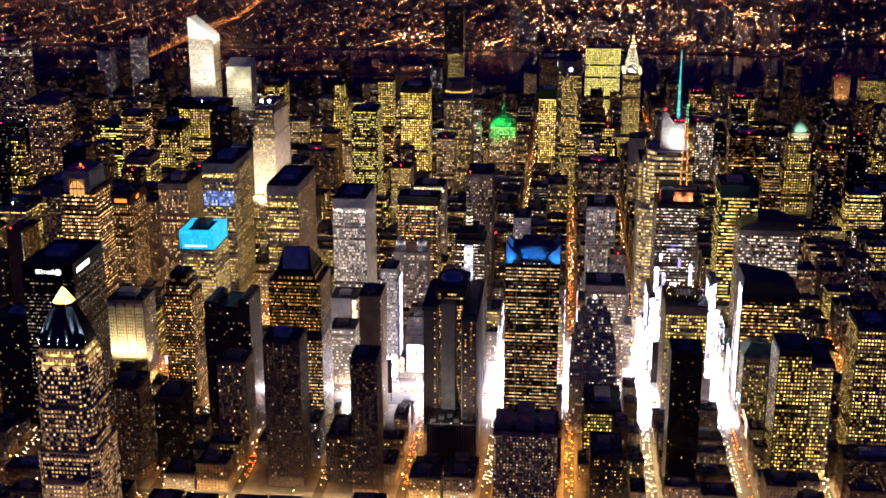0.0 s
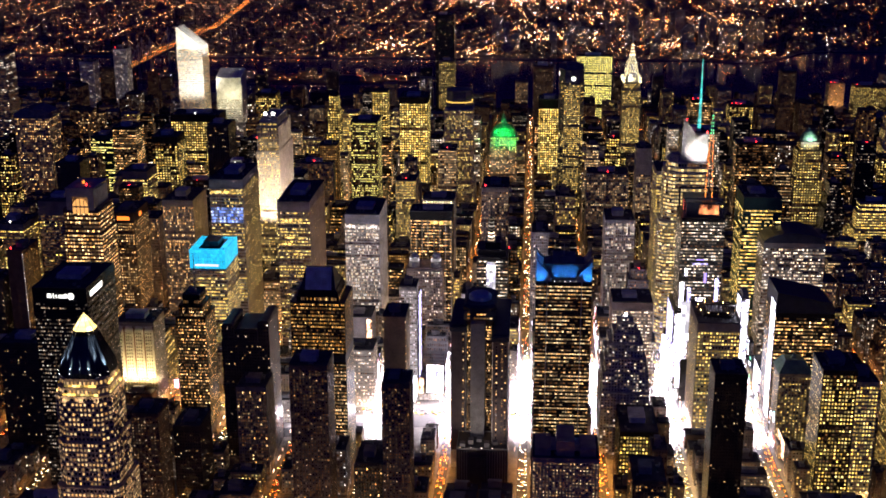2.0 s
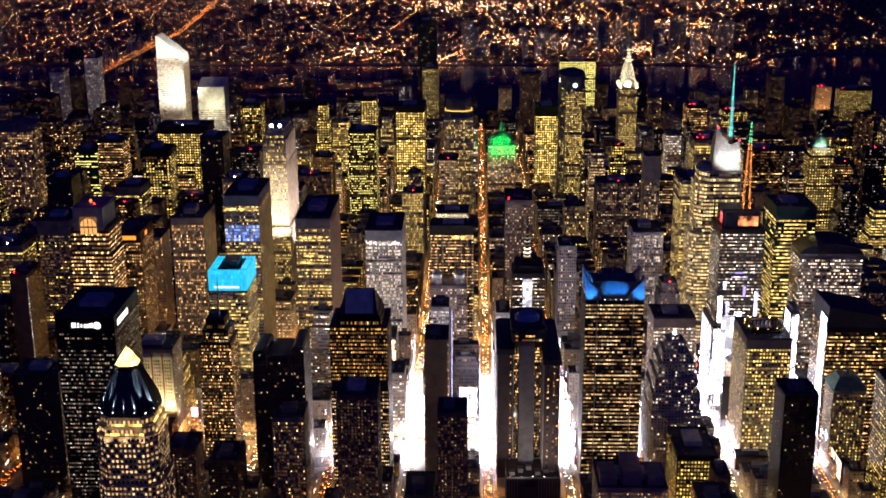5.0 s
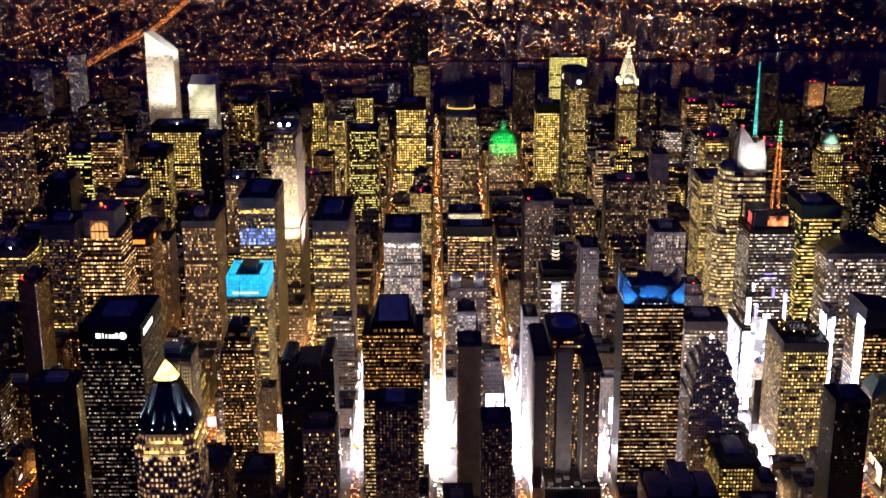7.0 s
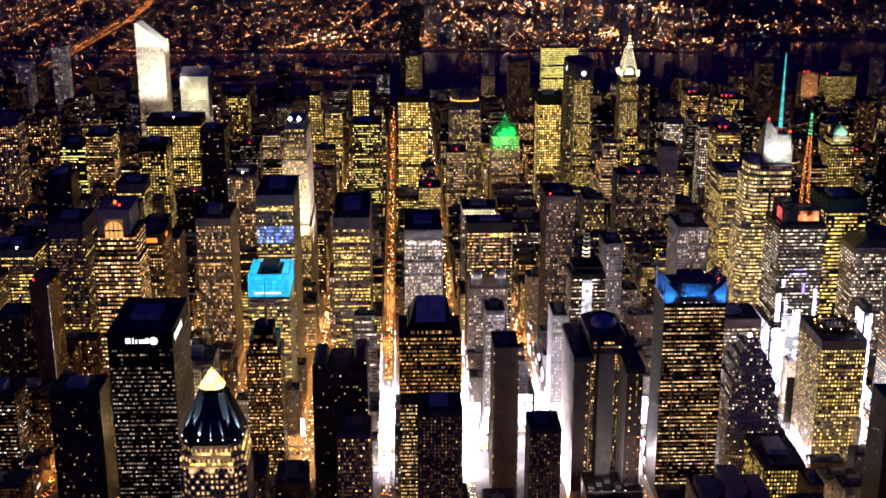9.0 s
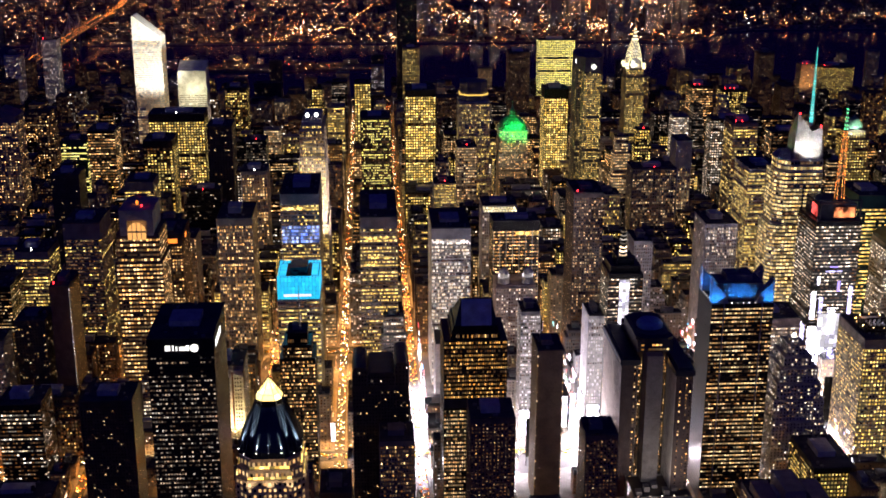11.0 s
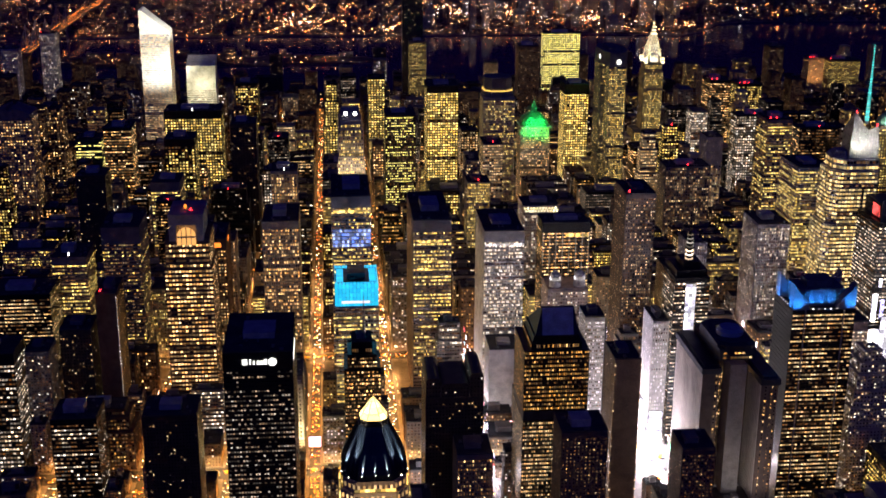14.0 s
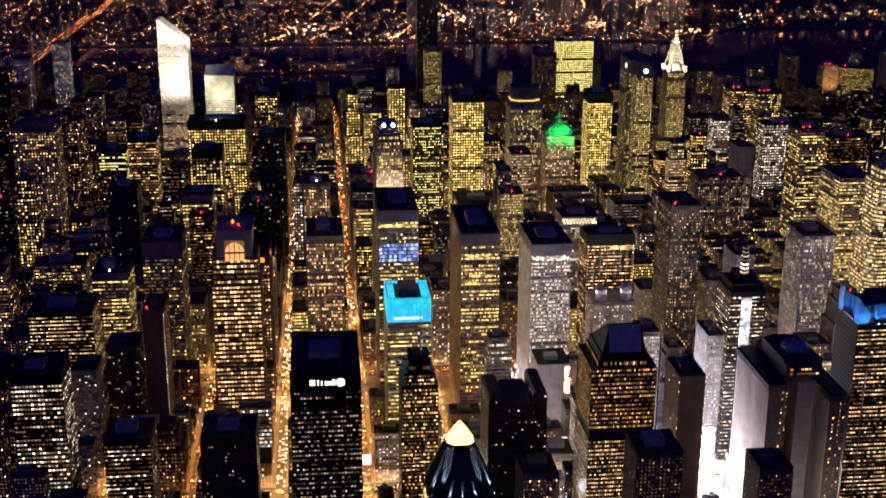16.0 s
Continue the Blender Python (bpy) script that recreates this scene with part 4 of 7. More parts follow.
def sloped_cap_tower():
    x0, x1, y0, y1 = 175, 228, 122, 176
    r = tower("office_tower", x0, x1, y0, y1, 119.5, "fine_grid", "dark glass office tower with a sloped blue-grey roof cap", lit="lit_room", share=0.6, roof=False, blank=1)
    w, d, l = Mesh(), Mesh(), Mesh()
    facade(w, d, l, (x0, x1, y0, y1, 128, 181), "fine_grid", share=0.6)
    facade(w, d, l, (x0 + 6, x1 - 6, y0 + 3, y1 - 6, 181, 187), "fine_grid", share=0.3)
    part("upper_wall", w, "black_metal", r)
    part("window", d, "dusky_glass", r, "dim window panes", "stuff")
    part("lit_window", l, "lit_amber_dim", r, "dim amber panes", "stuff")
    tagged(r, category="skyscraper")
    m = Mesh()
    m.box(x0 + 0.2, x1 - 0.2, y0 + 0.2, y1 - 0.2, 119.6, 128.2)
    part("blank_band", m, "blue_steel", r)
    m = Mesh()
    m.prism(rect(x0 + 6.5, x1 - 6.5, y0 + 3.4, y1 - 6.4), 187, 193, rect(x0 + 8, x1 - 8, y0 + 3.4, y1 - 7))
    m.prism(rect(x0 + 9, x1 - 9, y0 + 3.5, y1 - 8), 193, 214, rect(x0 + 14.5, x1 - 12, y0 + 10, y0 + 15))
    cap = part("roof_cap", m, "black_metal", r)
    f = Mesh()
    f.loft([[(x0 + 14.5, y0 + 2.4, 193.6), (x0 + 40, y0 + 2.4, 193.6), (x0 + 40, y0 + 9.0, 214.6), (x0 + 14.8, y0 + 9.0, 214.6)],
            [(x0 + 14.5, y0 + 3.3, 193.6), (x0 + 40, y0 + 3.3, 193.6), (x0 + 40, y0 + 9.9, 214.6), (x0 + 14.8, y0 + 9.9, 214.6)]])
    part("cap_screen", f, "screen_glass", cap, "blue-grey sloped glass screen")


sloped_cap_tower()

# ---------------------------------------------------------------- landmark: dark hotel with notched shoulders
r = tower("hotel_tower", 97, 146, 152, 200, 128, "black_flats", "dark granite hotel slab with rounded stepped shoulders", tiers=[((0, 0, 0, 0), 128)], share=0.10, roof=False)
w_, d_, l_ = Mesh(), Mesh(), Mesh()
for a, b, z in ((97, 110, 146), (110, 134, 141), (134, 146, 150)):
    facade(w_, d_, l_, (a + 0.3, b - 0.3, 152.3, 199.7, 128, z - 3), "black_flats", share=0.05)
    w_.loft([[(p, 152.3, q) for p, q in ((a + 0.3, z - 3), (b - 0.3, z - 3), (b - 1.6, z - 0.7), (b - 4, z), (a + 4, z), (a + 1.6, z - 0.7))], [(p, 199.7, q) for p, q in ((a + 0.3, z - 3), (b - 0.3, z - 3), (b - 1.6, z - 0.7), (b - 4, z), (a + 4, z), (a + 1.6, z - 0.7))]])
part("shoulder", w_, "dark_granite", r)
part("window", d_, "dark_glass", r, kind="stuff")
part("lit_window", l_, "lit_white", r, kind="stuff")

# ---------------------------------------------------------------- landmark: twin-slab hotel with a recessed atrium front


def twin_slab_hotel():
    r = thing("hotel_tower", (360, 175, 0.15), "twin concrete hotel slabs joined by a recessed bronze atrium front", "skyscraper")
    dark, glow, fin, bands, mull = Mesh(), Mesh(), Mesh(), Mesh(), Mesh()
    for a, b, f in ((330, 345, 142), (372, 387, 116)):
        walls = Mesh()
        walls.box(a, b, f, 222, 0.15, 148)
        part("slab", walls, "white_stone", r, "pale concrete slab with few windows")
        front = Mesh()
        front.box(a + 0.4, b - 0.4, f - 0.9, f - 0.02, 20, 147.6)
        front.boxes([(a + 1.6 + i * 3.9, a + 2.0 + i * 3.9, f - 1.3, f - 0.9, 20, 147.6) for i in range(4)])
        part("end_panel", front, "dim_wall", r, "dim brown end wall with thin ribs")
        bands.boxes([(a - 0.35, a, f + 2 + i * 3.2, f + 3 + i * 3.2, 22, 147) for i in range(int((220 - f) / 3.2))])
        fin.box(a - 1.0, b + 1.0, f - 2.5, 224, 148, 153)
        fin.box(a + 1.5, b - 1.5, f, 222, 153, 155)
        for i in (a + 12.2, ) if a < 350 else (a + 4.0, a + 9.5, a + 12.6):
            n = 40
            z = 24 + np.arange(n) * 3.1
            q = np.stack([np.stack([np.full(n, p), np.full(n, f - 0.96), z + e], 1) for p, e in ((i - 0.5, 0), (i + 0.5, 0), (i + 0.5, 1.3), (i - 0.5, 1.3))], 1)
            on = rng.random(n) < 0.6
            glow.quads(q[on])
            dark.quads(q[~on])
        k = int((220 - f) / 3.6)
        Y, Z = np.meshgrid(f + 3 + np.arange(k) * 3.6, 24 + np.arange(40) * 3.1)
        Y, Z = Y.ravel(), Z.ravel()
        q = np.stack([np.stack([np.full(len(Y), a - 0.05), Y + p, Z + e], 1) for p, e in ((1.1, 0), (-1.1, 0), (-1.1, 1.3), (1.1, 1.3))], 1)
        dark.quads(q)
    # atrium bays between the slabs, with the central lift shaft
    core, shaft = Mesh(), Mesh()
    core.box(345, 372, 150, 222, 0.15, 160)
    shaft.box(350, 364, 130, 150, 0.15, 160)
    for a, b in ((345.6, 350), (364, 371.5)):
        U, Z = np.meshgrid(np.linspace(a + 0.8, b - 0.8, 3 if a < 350 else 5), 22 + np.arange(42) * 3.1)
        U, Z = U.ravel(), Z.ravel()
        q = np.stack([np.stack([U + p, np.full(len(U), 149.9), Z + e], 1) for p, e in ((-0.42, 0), (0.42, 0), (0.42, 1.3), (-0.42, 1.3))], 1)
        on = rng.random(len(U)) < 0.55
        glow.quads(q[on])
        dark.quads(q[~on])
        mull.boxes([(u - 0.2, u + 0.2, 148.9, 150, 18, 156) for u in np.linspace(a, b, 4 if a < 350 else 6)])
    U = np.linspace(347.5, 369.5, 8)
    for e, sh in ((161.5, 0.9), (165.5, 0.6)):
        q = np.stack([np.stack([U + p, np.full(8, 139.8), np.full(8, e + w)], 1) for p, w in ((-1.2, 0), (1.2, 0), (1.2, 1.6), (-1.2, 1.6))], 1)
        glow.quads(q[rng.random(8) < sh])
    part("atrium_wall", core, "brown_brick", r, "recessed bronze-brown bays")
    part("lift_shaft", shaft, "grey_concrete", r)
    part("facade_rib", bands, "pale_stone", r, "close vertical ribs", "stuff")
    part("mullion", mull, "bronze_metal", r, "bronze mullions of the bays", "stuff")
    part("window", dark, "dark_glass", r, kind="stuff")
    part("lit_window", glow, "lit_amber", r, "amber lit window panes", "stuff")
    part("roof_frame", fin, "blue_steel", r, "dark blue roof-edge frame")
    m = Mesh()
    m.box(343, 374, 140, 200, 160, 170)
    m.loft([[(a, b, z) for a, b in chamfered(342 + q, 375 - q, 139 + q, 201 - q, 6)] for z, q in ((170, 0), (173, 0), (175, 3))])
    part("roof_restaurant", m, "blue_steel", r, "dark roof block")
    m = Mesh()
    m.loft([[(a, b, z) for a, b in ring(358, 164, q, 20)] for z, q in ((175, 11.5), (178.5, 11.5), (181, 9))])
    part("roof_drum", m, "screen_glass", r, "round revolving rooftop room")
    m = Mesh()
    m.box(338, 388, 100, 142, 0.15, 40)
    m.box(350, 366, 96, 100, 0.15, 34)
    pod = part("podium", m, "dark_granite", r, "dark stone podium")
    m, l = Mesh(), Mesh()
    parapet(m, 338, 388, 100, 142, 40, 1.6, 0.8)
    m.boxes([(341 + i * 8, 346 + i * 8, 106 + (i % 3) * 6, 113 + (i % 3) * 6, 40, 43.5 + i % 2) for i in range(6)])
    m.boxes([(338 + i * 2.5, 338.6 + i * 2.5, 99.4, 99.98, 4, 39) for i in range(21) if not 349 < 338 + i * 2.5 < 367])
    part("podium_rib", m, "grey_concrete", pod, "roof blocks and ribs of the podium", "stuff")
    for i in range(5):
        l.box(341 + i * 10.5, 342.4 + i * 10.5, 101.4, 102.4, 40.2, 41.6)
    part("podium_lamp", l, "lit_white", pod, "white podium roof lamps", "stuff")
    TAKEN.append((327, 390, 94, 226))


twin_slab_hotel()

# ---------------------------------------------------------------- landmark: tower with blue winged crown


def blue_crown_tower():
    x0, x1, y0, y1, h = 413, 468, 166, 210, 193
    r = tower("office_tower", x0, x1, y0, y1, h, "dark_amber", "black office tower crowned by blue-lit concrete wings", lit="lit_room", share=0.47, faces="WS", roof=False, blank=3)
    tagged(r, category="skyscraper")
    m = Mesh()
    for x in (x0 + 11, x0 + 45):
        m.box(x - 0.5, x + 0.5, y0 - 1.3, y0 - 0.3, 0.15, h)
    part("fin", m, "aluminium", r)
    m = Mesh()
    m.box(x0 + 7, x1 - 7, y0 + 9, y1 - 9, h, h + 16)
    m.box(x0 + 16, x1 - 16, y0 + 14, y1 - 12, h + 16, h + 22)
    m.boxes([(x, x + 0.8, y0 + 8.5, y0 + 9.1, h, h + 15) for x in np.arange(x0 + 8, x1 - 8, 4.0)])
    crown = part("crown", m, "grey_concrete", r, "concrete crown block")
    for sx, xa in ((1, x0), (-1, x1)):
        for ya, yb in ((y0 + 0.5, y0 + 10), (y1 - 10, y1 - 0.5)):
            pr = [(xa, h), (xa + sx * 15, h), (xa + sx * 13, h + 8), (xa + sx * 8, h + 13), (xa + sx * 3.5, h + 17), (xa, h + 23)]
            if sx < 0:
                pr = pr[::-1]
            w = Mesh()
            w.loft([[(p, ya, q) for p, q in pr], [(p, yb, q) for p, q in pr]])
            part("wing", w, "pale_stone", crown, "pale upswept corner wing")
    lamps = Mesh()
    lamps.boxes([(x, x + 1.1, y0 + 0.6, y0 + 1.4, h, h + 0.8) for x in np.arange(x0 + 2, x1 - 2, 5.2)])
    lamps.boxes([(x0 + 0.6, x0 + 1.4, y, y + 1.1, h, h + 0.8) for y in np.arange(y0 + 5, y1 - 2, 5.2)])
    part("crown_lamp", lamps, "lit_cool", crown, kind="stuff")
    m = Mesh()
    m.rod((x0 + x1) / 2, (y0 + y1) / 2, h + 22, h + 34, 1.4, 0.15, 6)
    part("mast", m, "steel", r)


blue_crown_tower()

# ---------------------------------------------------------------- landmark: stepped theatre tower with a clock ball


def stepped_tower():
    cx, cy = 506, 212
    r = thing("office_tower", (cx, cy, 0.15), "tan brick stepped pyramid tower with a globe on top", "skyscraper")
    w, d, l = Mesh(), Mesh(), Mesh()
    z = 0.15
    for a, b, top in ((24.5, 32, 70), (23.5, 28, 90), (20.5, 25, 105), (17.5, 21, 119), (13, 16, 128), (8.5, 11, 138), (4, 4.5, 142)):
        facade(w, d, l, (cx - a, cx + a, cy - b, cy + b, z, top), "tan_flats", share=0.34, blank=0.5)
        parapet(w.trim, cx - a, cx + a, cy - b, cy + b, top, 1.0)
        z = top
        part("wall", w, "pale_stone", r)
        w = Mesh()
    part("window", d, "dark_glass", r, kind="stuff")
    part("lit_window", l, "lit_white", r, kind="stuff")
    m = Mesh()
    m.loft([[(a, b, zq) for a, b in ring(cx, cy, rr, 12)] for zq, rr in ((142, 0.7), (142.8, 1.3), (144, 1.7), (145.2, 1.3), (146, 0.4))])
    part("globe", m, "flood_lens", r, "lit glass globe")
    TAKEN.append((cx - 24, cx + 24, cy - 32, cy + 32))


stepped_tower()

# ---------------------------------------------------------------- landmark: tower with a wedge roof, white tower with sloped top


def wedge_roof_tower():
    x0, x1, y0, y1 = -318, -266, 1495, 1545
    r = tower("office_tower", x0, x1, y0, y1, 238, "white_ribbon", "white aluminium tower with a floodlit slanted wedge roof", share=0.8, lit="lit_room", roof=False, wall="white_aluminium", blank=0.5)
    tagged(r, category="skyscraper")
    m = Mesh()
    m.loft([[(x0, y, 238), (x1, y, 238), (x1, y, 242), (x0 + 4, y, 281), (x0, y, 281)] for y in (y0, y1)])
    part("wedge_roof", m, "white_aluminium", r, "floodlit white slanted roof")
    m = Mesh()
    # bands thin downwards so that their shape makes the floodlit glow fade
    m.boxes([(x0 - 0.3, x1 + 0.3, y0 - 0.3, y0, z, z + 0.7 + 0.9 * (z - 112) / 126) for z in np.arange(112, 238, 3.9)])
    part("facade_band", m, "white_aluminium", r, kind="stuff")


wedge_roof_tower()
r = tower("office_tower", -238, -186, 1485, 1528, 178, "white_ribbon", "pale glass tower with a floodlit sloping top", share=0.3, roof=False, wall="white_aluminium", blank=40)
m = Mesh()
m.loft([[(-238, y, 178), (-186, y, 178), (-186, y, z), (-238, y, z)] for y, z in ((1485, 182), (1528, 195))])
part("roof", m, "white_aluminium", r)

# ---------------------------------------------------------------- landmark: slender stone slab, floodlit


def stone_slab():
    r = tower("office_tower", 31, 60, 650, 738, 257, "stone_piers", "slender limestone slab tower, floodlit along its side", share=0.62, roof=False, wall="pale_stone",
              tiers=[((-3, -3, -8, -12), 130), ((-1, -1, -3, -5), 215), ((0, 0, 0, 0), 248), ((3, 3, 6, 8), 257)])
    tagged(r, category="skyscraper")
    m = Mesh()
    m.box(35, 57, 660, 728, 257, 258)
    parapet(m, 35, 57, 660, 728, 258, 1.5)
    m.rod(40, 664, 258, 262, 3, 2.6, 12)
    m.rod(51, 664, 258, 262, 3, 2.6, 12)
    part("roof", m, "pale_stone", r)
    for x in (40, 51):
        m = Mesh()
        m.loft([[(a, b, z) for a, b in ring(x, 664, q, 10)] for z, q in ((262, 1.6), (264, 2.5), (266, 1.5))])
        part("roof_light", m, "flood_lens", r, "white roof light")


stone_slab()

# ---------------------------------------------------------------- landmark: green-lit dome tower


def green_dome_tower():
    cx, cy = 355, 1206
    r = tower("office_tower", cx - 24, cx + 24, 1184, 1228, 112, "amber_grid", "limestone tower with a green-floodlit pyramid roof and cupola", share=0.7, roof=False, wall="limestone", blank=1)
    tagged(r, category="skyscraper")
    w, d, l = Mesh(), Mesh(), Mesh()
    facade(w, d, l, (cx - 22.5, cx + 22.5, 1185.5, 1226.5, 112, 127), "amber_grid", share=0.62)
    w.boxes([(cx - 23.4 + i * 5.05, cx - 23.4 + i * 5.05 + 1.4, 1184.3, 1185.4, 112, 127) for i in range(10)])
    w.boxes([(cx - 23.6, cx - 22.6, 1187 + i * 5, 1188.4 + i * 5, 112, 127) for i in range(8)])
    w.box(cx - 25, cx + 25, 1183, 1229, 127, 128.6)
    part("crown", w, "pale_stone", r)
    part("crown_window", d, "dark_glass", r, kind="stuff")
    part("crown_window", l, "lit_green", r, kind="stuff")
    m = Mesh()
    m.loft([[(a, b, z) for a, b in chamfered(cx - q, cx + q, cy - q * 0.9, cy + q * 0.9, q * 0.3)] for z, q in ((128.6, 22.5), (133, 21.5), (138, 19.5), (142.5, 16), (146, 11), (148.5, 6.5))])
    roof = part("roof", m, "copper_green", r, "green copper mansard roof")
    dorm, eye = Mesh(), Mesh()
    for n, y, z, step in ((8, cy - 20.6, 130.2, 5.2), (7, cy - 19, 135.2, 5.0), (5, cy - 15.6, 140, 4.8)):
        for i in range(n):
            x = cx + (i - (n - 1) / 2) * step
            dorm.box(x - 1.0, x + 1.0, y, y + 5, z, z + 2.4)
            dorm.prism(rect(x - 1.2, x + 1.2, y - 0.2, y + 5), z + 2.4, z + 3.4, rect(x - 0.15, x + 0.15, y - 0.2, y + 5))
            eye.box(x - 0.7, x + 0.7, y - 0.12, y - 0.02, z + 0.4, z + 2.1)
    part("dormer", dorm, "copper_green", roof, kind="stuff")
    part("dormer_window", eye, "dark_glass", roof, kind="stuff")
    m = Mesh()
    m.rod(cx, cy, 148.5, 150.5, 6, 5.6, 8)
    for k in range(8):
        a = math.pi / 4 * k
        m.rod(cx + 4.2 * math.cos(a), cy + 4.2 * math.sin(a), 150.5, 157, 0.7, 0.7, 6)
    m.rod(cx, cy, 150.5, 157, 2.6, 2.6, 8)
    m.rod(cx, cy, 157, 158.2, 5.2, 5.0, 8)
    m.rod(cx, cy, 158.2, 164, 4.2, 1.6, 8)
    m.rod(cx, cy, 164, 167, 1.6, 1.2, 8)
    m.rod(cx, cy, 167, 174, 0.5, 0.1, 6)
    part("cupola", m, "copper_green", roof)


green_dome_tower()

# ---------------------------------------------------------------- landmark: slab with a round lit sign, octagonal crown tower, art deco spire, crystal tower


def rounded_slab():
    x0, x1, y0, y1 = 452, 494, 1125, 1222
    r = thing("office_tower", (473, 1173, 0.15), "grey concrete slab tower with tapered ends and round white signs", "skyscraper")
    w, d, l = Mesh(), Mesh(), Mesh()
    facade(w, d, l, (x0 + 8, x1 - 7, y0, y1, 0.15, 236), "pink_grid", share=0.8)
    facade(w, d, l, (x0, x1, y0 + 24, y1 - 24, 0.15, 236), "pink_grid", share=0.3)
    w.prism([(x0 + 9, y0), (x1 - 9, y0), (x1, y0 + 25), (x1, y1 - 25), (x1 - 9, y1), (x0 + 9, y1), (x0, y1 - 25), (x0, y0 + 25)], 236, 258)
    part("wall", w, "grey_concrete", r)
    part("window", d, "dark_glass", r, kind="stuff")
    part("lit_window", l, "lit_yellow", r, kind="stuff")
    m = Mesh()
    m.loft([[(a, y, b) for a, b in ring(475, 243, 3.8, 14)] for y in (y0 - 0.1, y0 - 0.8)])
    part("sign", m, "sign_white", r, "round white lit emblem")
    m = Mesh()
    m.loft([[(x, a, b) for a, b in ring(y0 + 34, 247, 3.8, 14)] for x in (x0 - 0.8, x0 - 0.1)])
    part("sign", m, "sign_white", r, "round white lit emblem")
    m = Mesh()
    m.box(464, 482, 1150, 1200, 258, 262)
    part("plant_room", m, "grey_concrete", r)
    TAKEN.append((x0, x1, y0, y1))


rounded_slab()


def octagon_crown_tower():
    cx, cy = 281, 1112
    r = tower("office_tower", cx - 24, cx + 24, 1088, 1136, 196, "stone_piers", "grey stone tower with an octagonal lit glass crown", tiers=[((-4, -4, -3, -3), 70), ((0, 0, 0, 0), 196)], share=0.42, roof=False)
    tagged(r, category="skyscraper")
    m = Mesh()
    m.prism(chamfered(cx - 23, cx + 23, cy - 23, cy + 23, 11), 196, 205)
    m.prism(chamfered(cx - 21, cx + 21, cy - 21, cy + 21, 10), 206.6, 226)
    m.boxes([(x, x + 0.6, cy - 21.6, cy - 21, 207, 226) for x in np.arange(cx - 11, cx + 11, 2)])
    part("crown", m, "grey_concrete", r)
    m = Mesh()
    m.prism(chamfered(cx - 22.5, cx + 22.5, cy - 22.5, cy + 22.5, 10.5), 205, 206.6)
    part("crown_light", m, "lit_yellow", r, "yellow lit cornice band")


octagon_crown_tower()


def spire_tower():
    cx, cy = 592, 1372
    r = tower("office_tower", cx - 26, cx + 26, 1350, 1396, 200, "stone_piers", "art deco stone tower with a lit stainless-steel spire", share=0.95, roof=False, wall="limestone", lit="lit_yellow",
              tiers=[((-6, -6, -4, -4), 80), ((9.5, 9.5, 4, 4), 186), ((11, 11, 8, 8), 202)])
    tagged(r, category="skyscraper")
    m = Mesh()
    prof = [(202, 14.5), (213, 13.4), (222, 12), (231, 10), (239, 8.2), (248, 5.6), (257, 3.2), (266, 1.7), (280, 0.9), (297, 0.2)]
    m.loft([[(a, b, z) for a, b in chamfered(cx - q, cx + q, cy - q, cy + q, q * 0.45)] for z, q in prof])
    sp = part("spire", m, "steel", r, "stainless-steel sunburst spire")
    wing, beam = Mesh(), Mesh()
    for i in (-1, 1):
        for j in (-1, 1):
            wing.prism(rect(cx + i * 15 - 3, cx + i * 15 + 3, cy + j * 15 - 3, cy + j * 15 + 3), 199, 212, rect(cx + i * 15.5 - 2.2, cx + i * 15.5 + 2.2, cy + j * 15.5 - 2.2, cy + j * 15.5 + 2.2))
            # glowing panes put the floodlight on the blocks; these are no lamps
            beam.boxes([(cx + i * 15 - 2.3, cx + i * 15 + 2.3, cy + j * 15 - 3.5, cy + j * 15 - 3.1, z, z + 3.6) for z in (201, 207)])
            beam.box(cx + i * 15 - 3.5, cx + i * 15 - 3.1, cy + j * 15 - 2.2, cy + j * 15 + 2.2, 204, 210)
    part("corner_block", wing, "steel", r, "steel corner blocks", "stuff")
    part("corner_glow", beam, "lit_spire", r, "glowing panes for the floodlit corner blocks", "stuff")
    g2 = Mesh()
    half = lambda z: float(np.interp(z, [p[0] for p in prof], [p[1] for p in prof]))
    for k in range(7):  # nested arches of triangular windows, each smaller and higher
        z0, span = 208 + k * 6.6, half(212 + k * 7) * 0.92
        n = max(2, 9 - k)
        for i in range(n):
            a = math.pi * (i + 0.5) / n
            u, z = span * math.cos(a), z0 + span * 0.95 * math.sin(a)
            f = half(z)
            if abs(u) > f * 0.98:
                continue
            e = 0.85 if k < 4 else 0.65
            g2.quads([[(cx + u - e, cy - f - 0.3, z), (cx + u + e, cy - f - 0.3, z), (cx + u + 0.2, cy - half(z + 3) - 0.3, z + 3), (cx + u - 0.2, cy - half(z + 3) - 0.3, z + 3)]])
            g2.quads([[(cx - f - 0.3, cy + u + e, z), (cx - f - 0.3, cy + u - e, z), (cx - half(z + 3) - 0.3, cy + u - 0.2, z + 3), (cx - half(z + 3) - 0.3, cy + u + 0.2, z + 3)]])
    # glowing strips added to brighten the upper spire, not windows
    for z in (250, 256, 262, 268):
        f = half(z)
        g2.box(cx - f - 0.2, cx + f + 0.2, cy - f - 0.25, cy - f, z, z + 2.6)
    part("spire_window", g2, "lit_spire", sp, "lit triangular windows and added glowing strips", "stuff")


spire_tower()


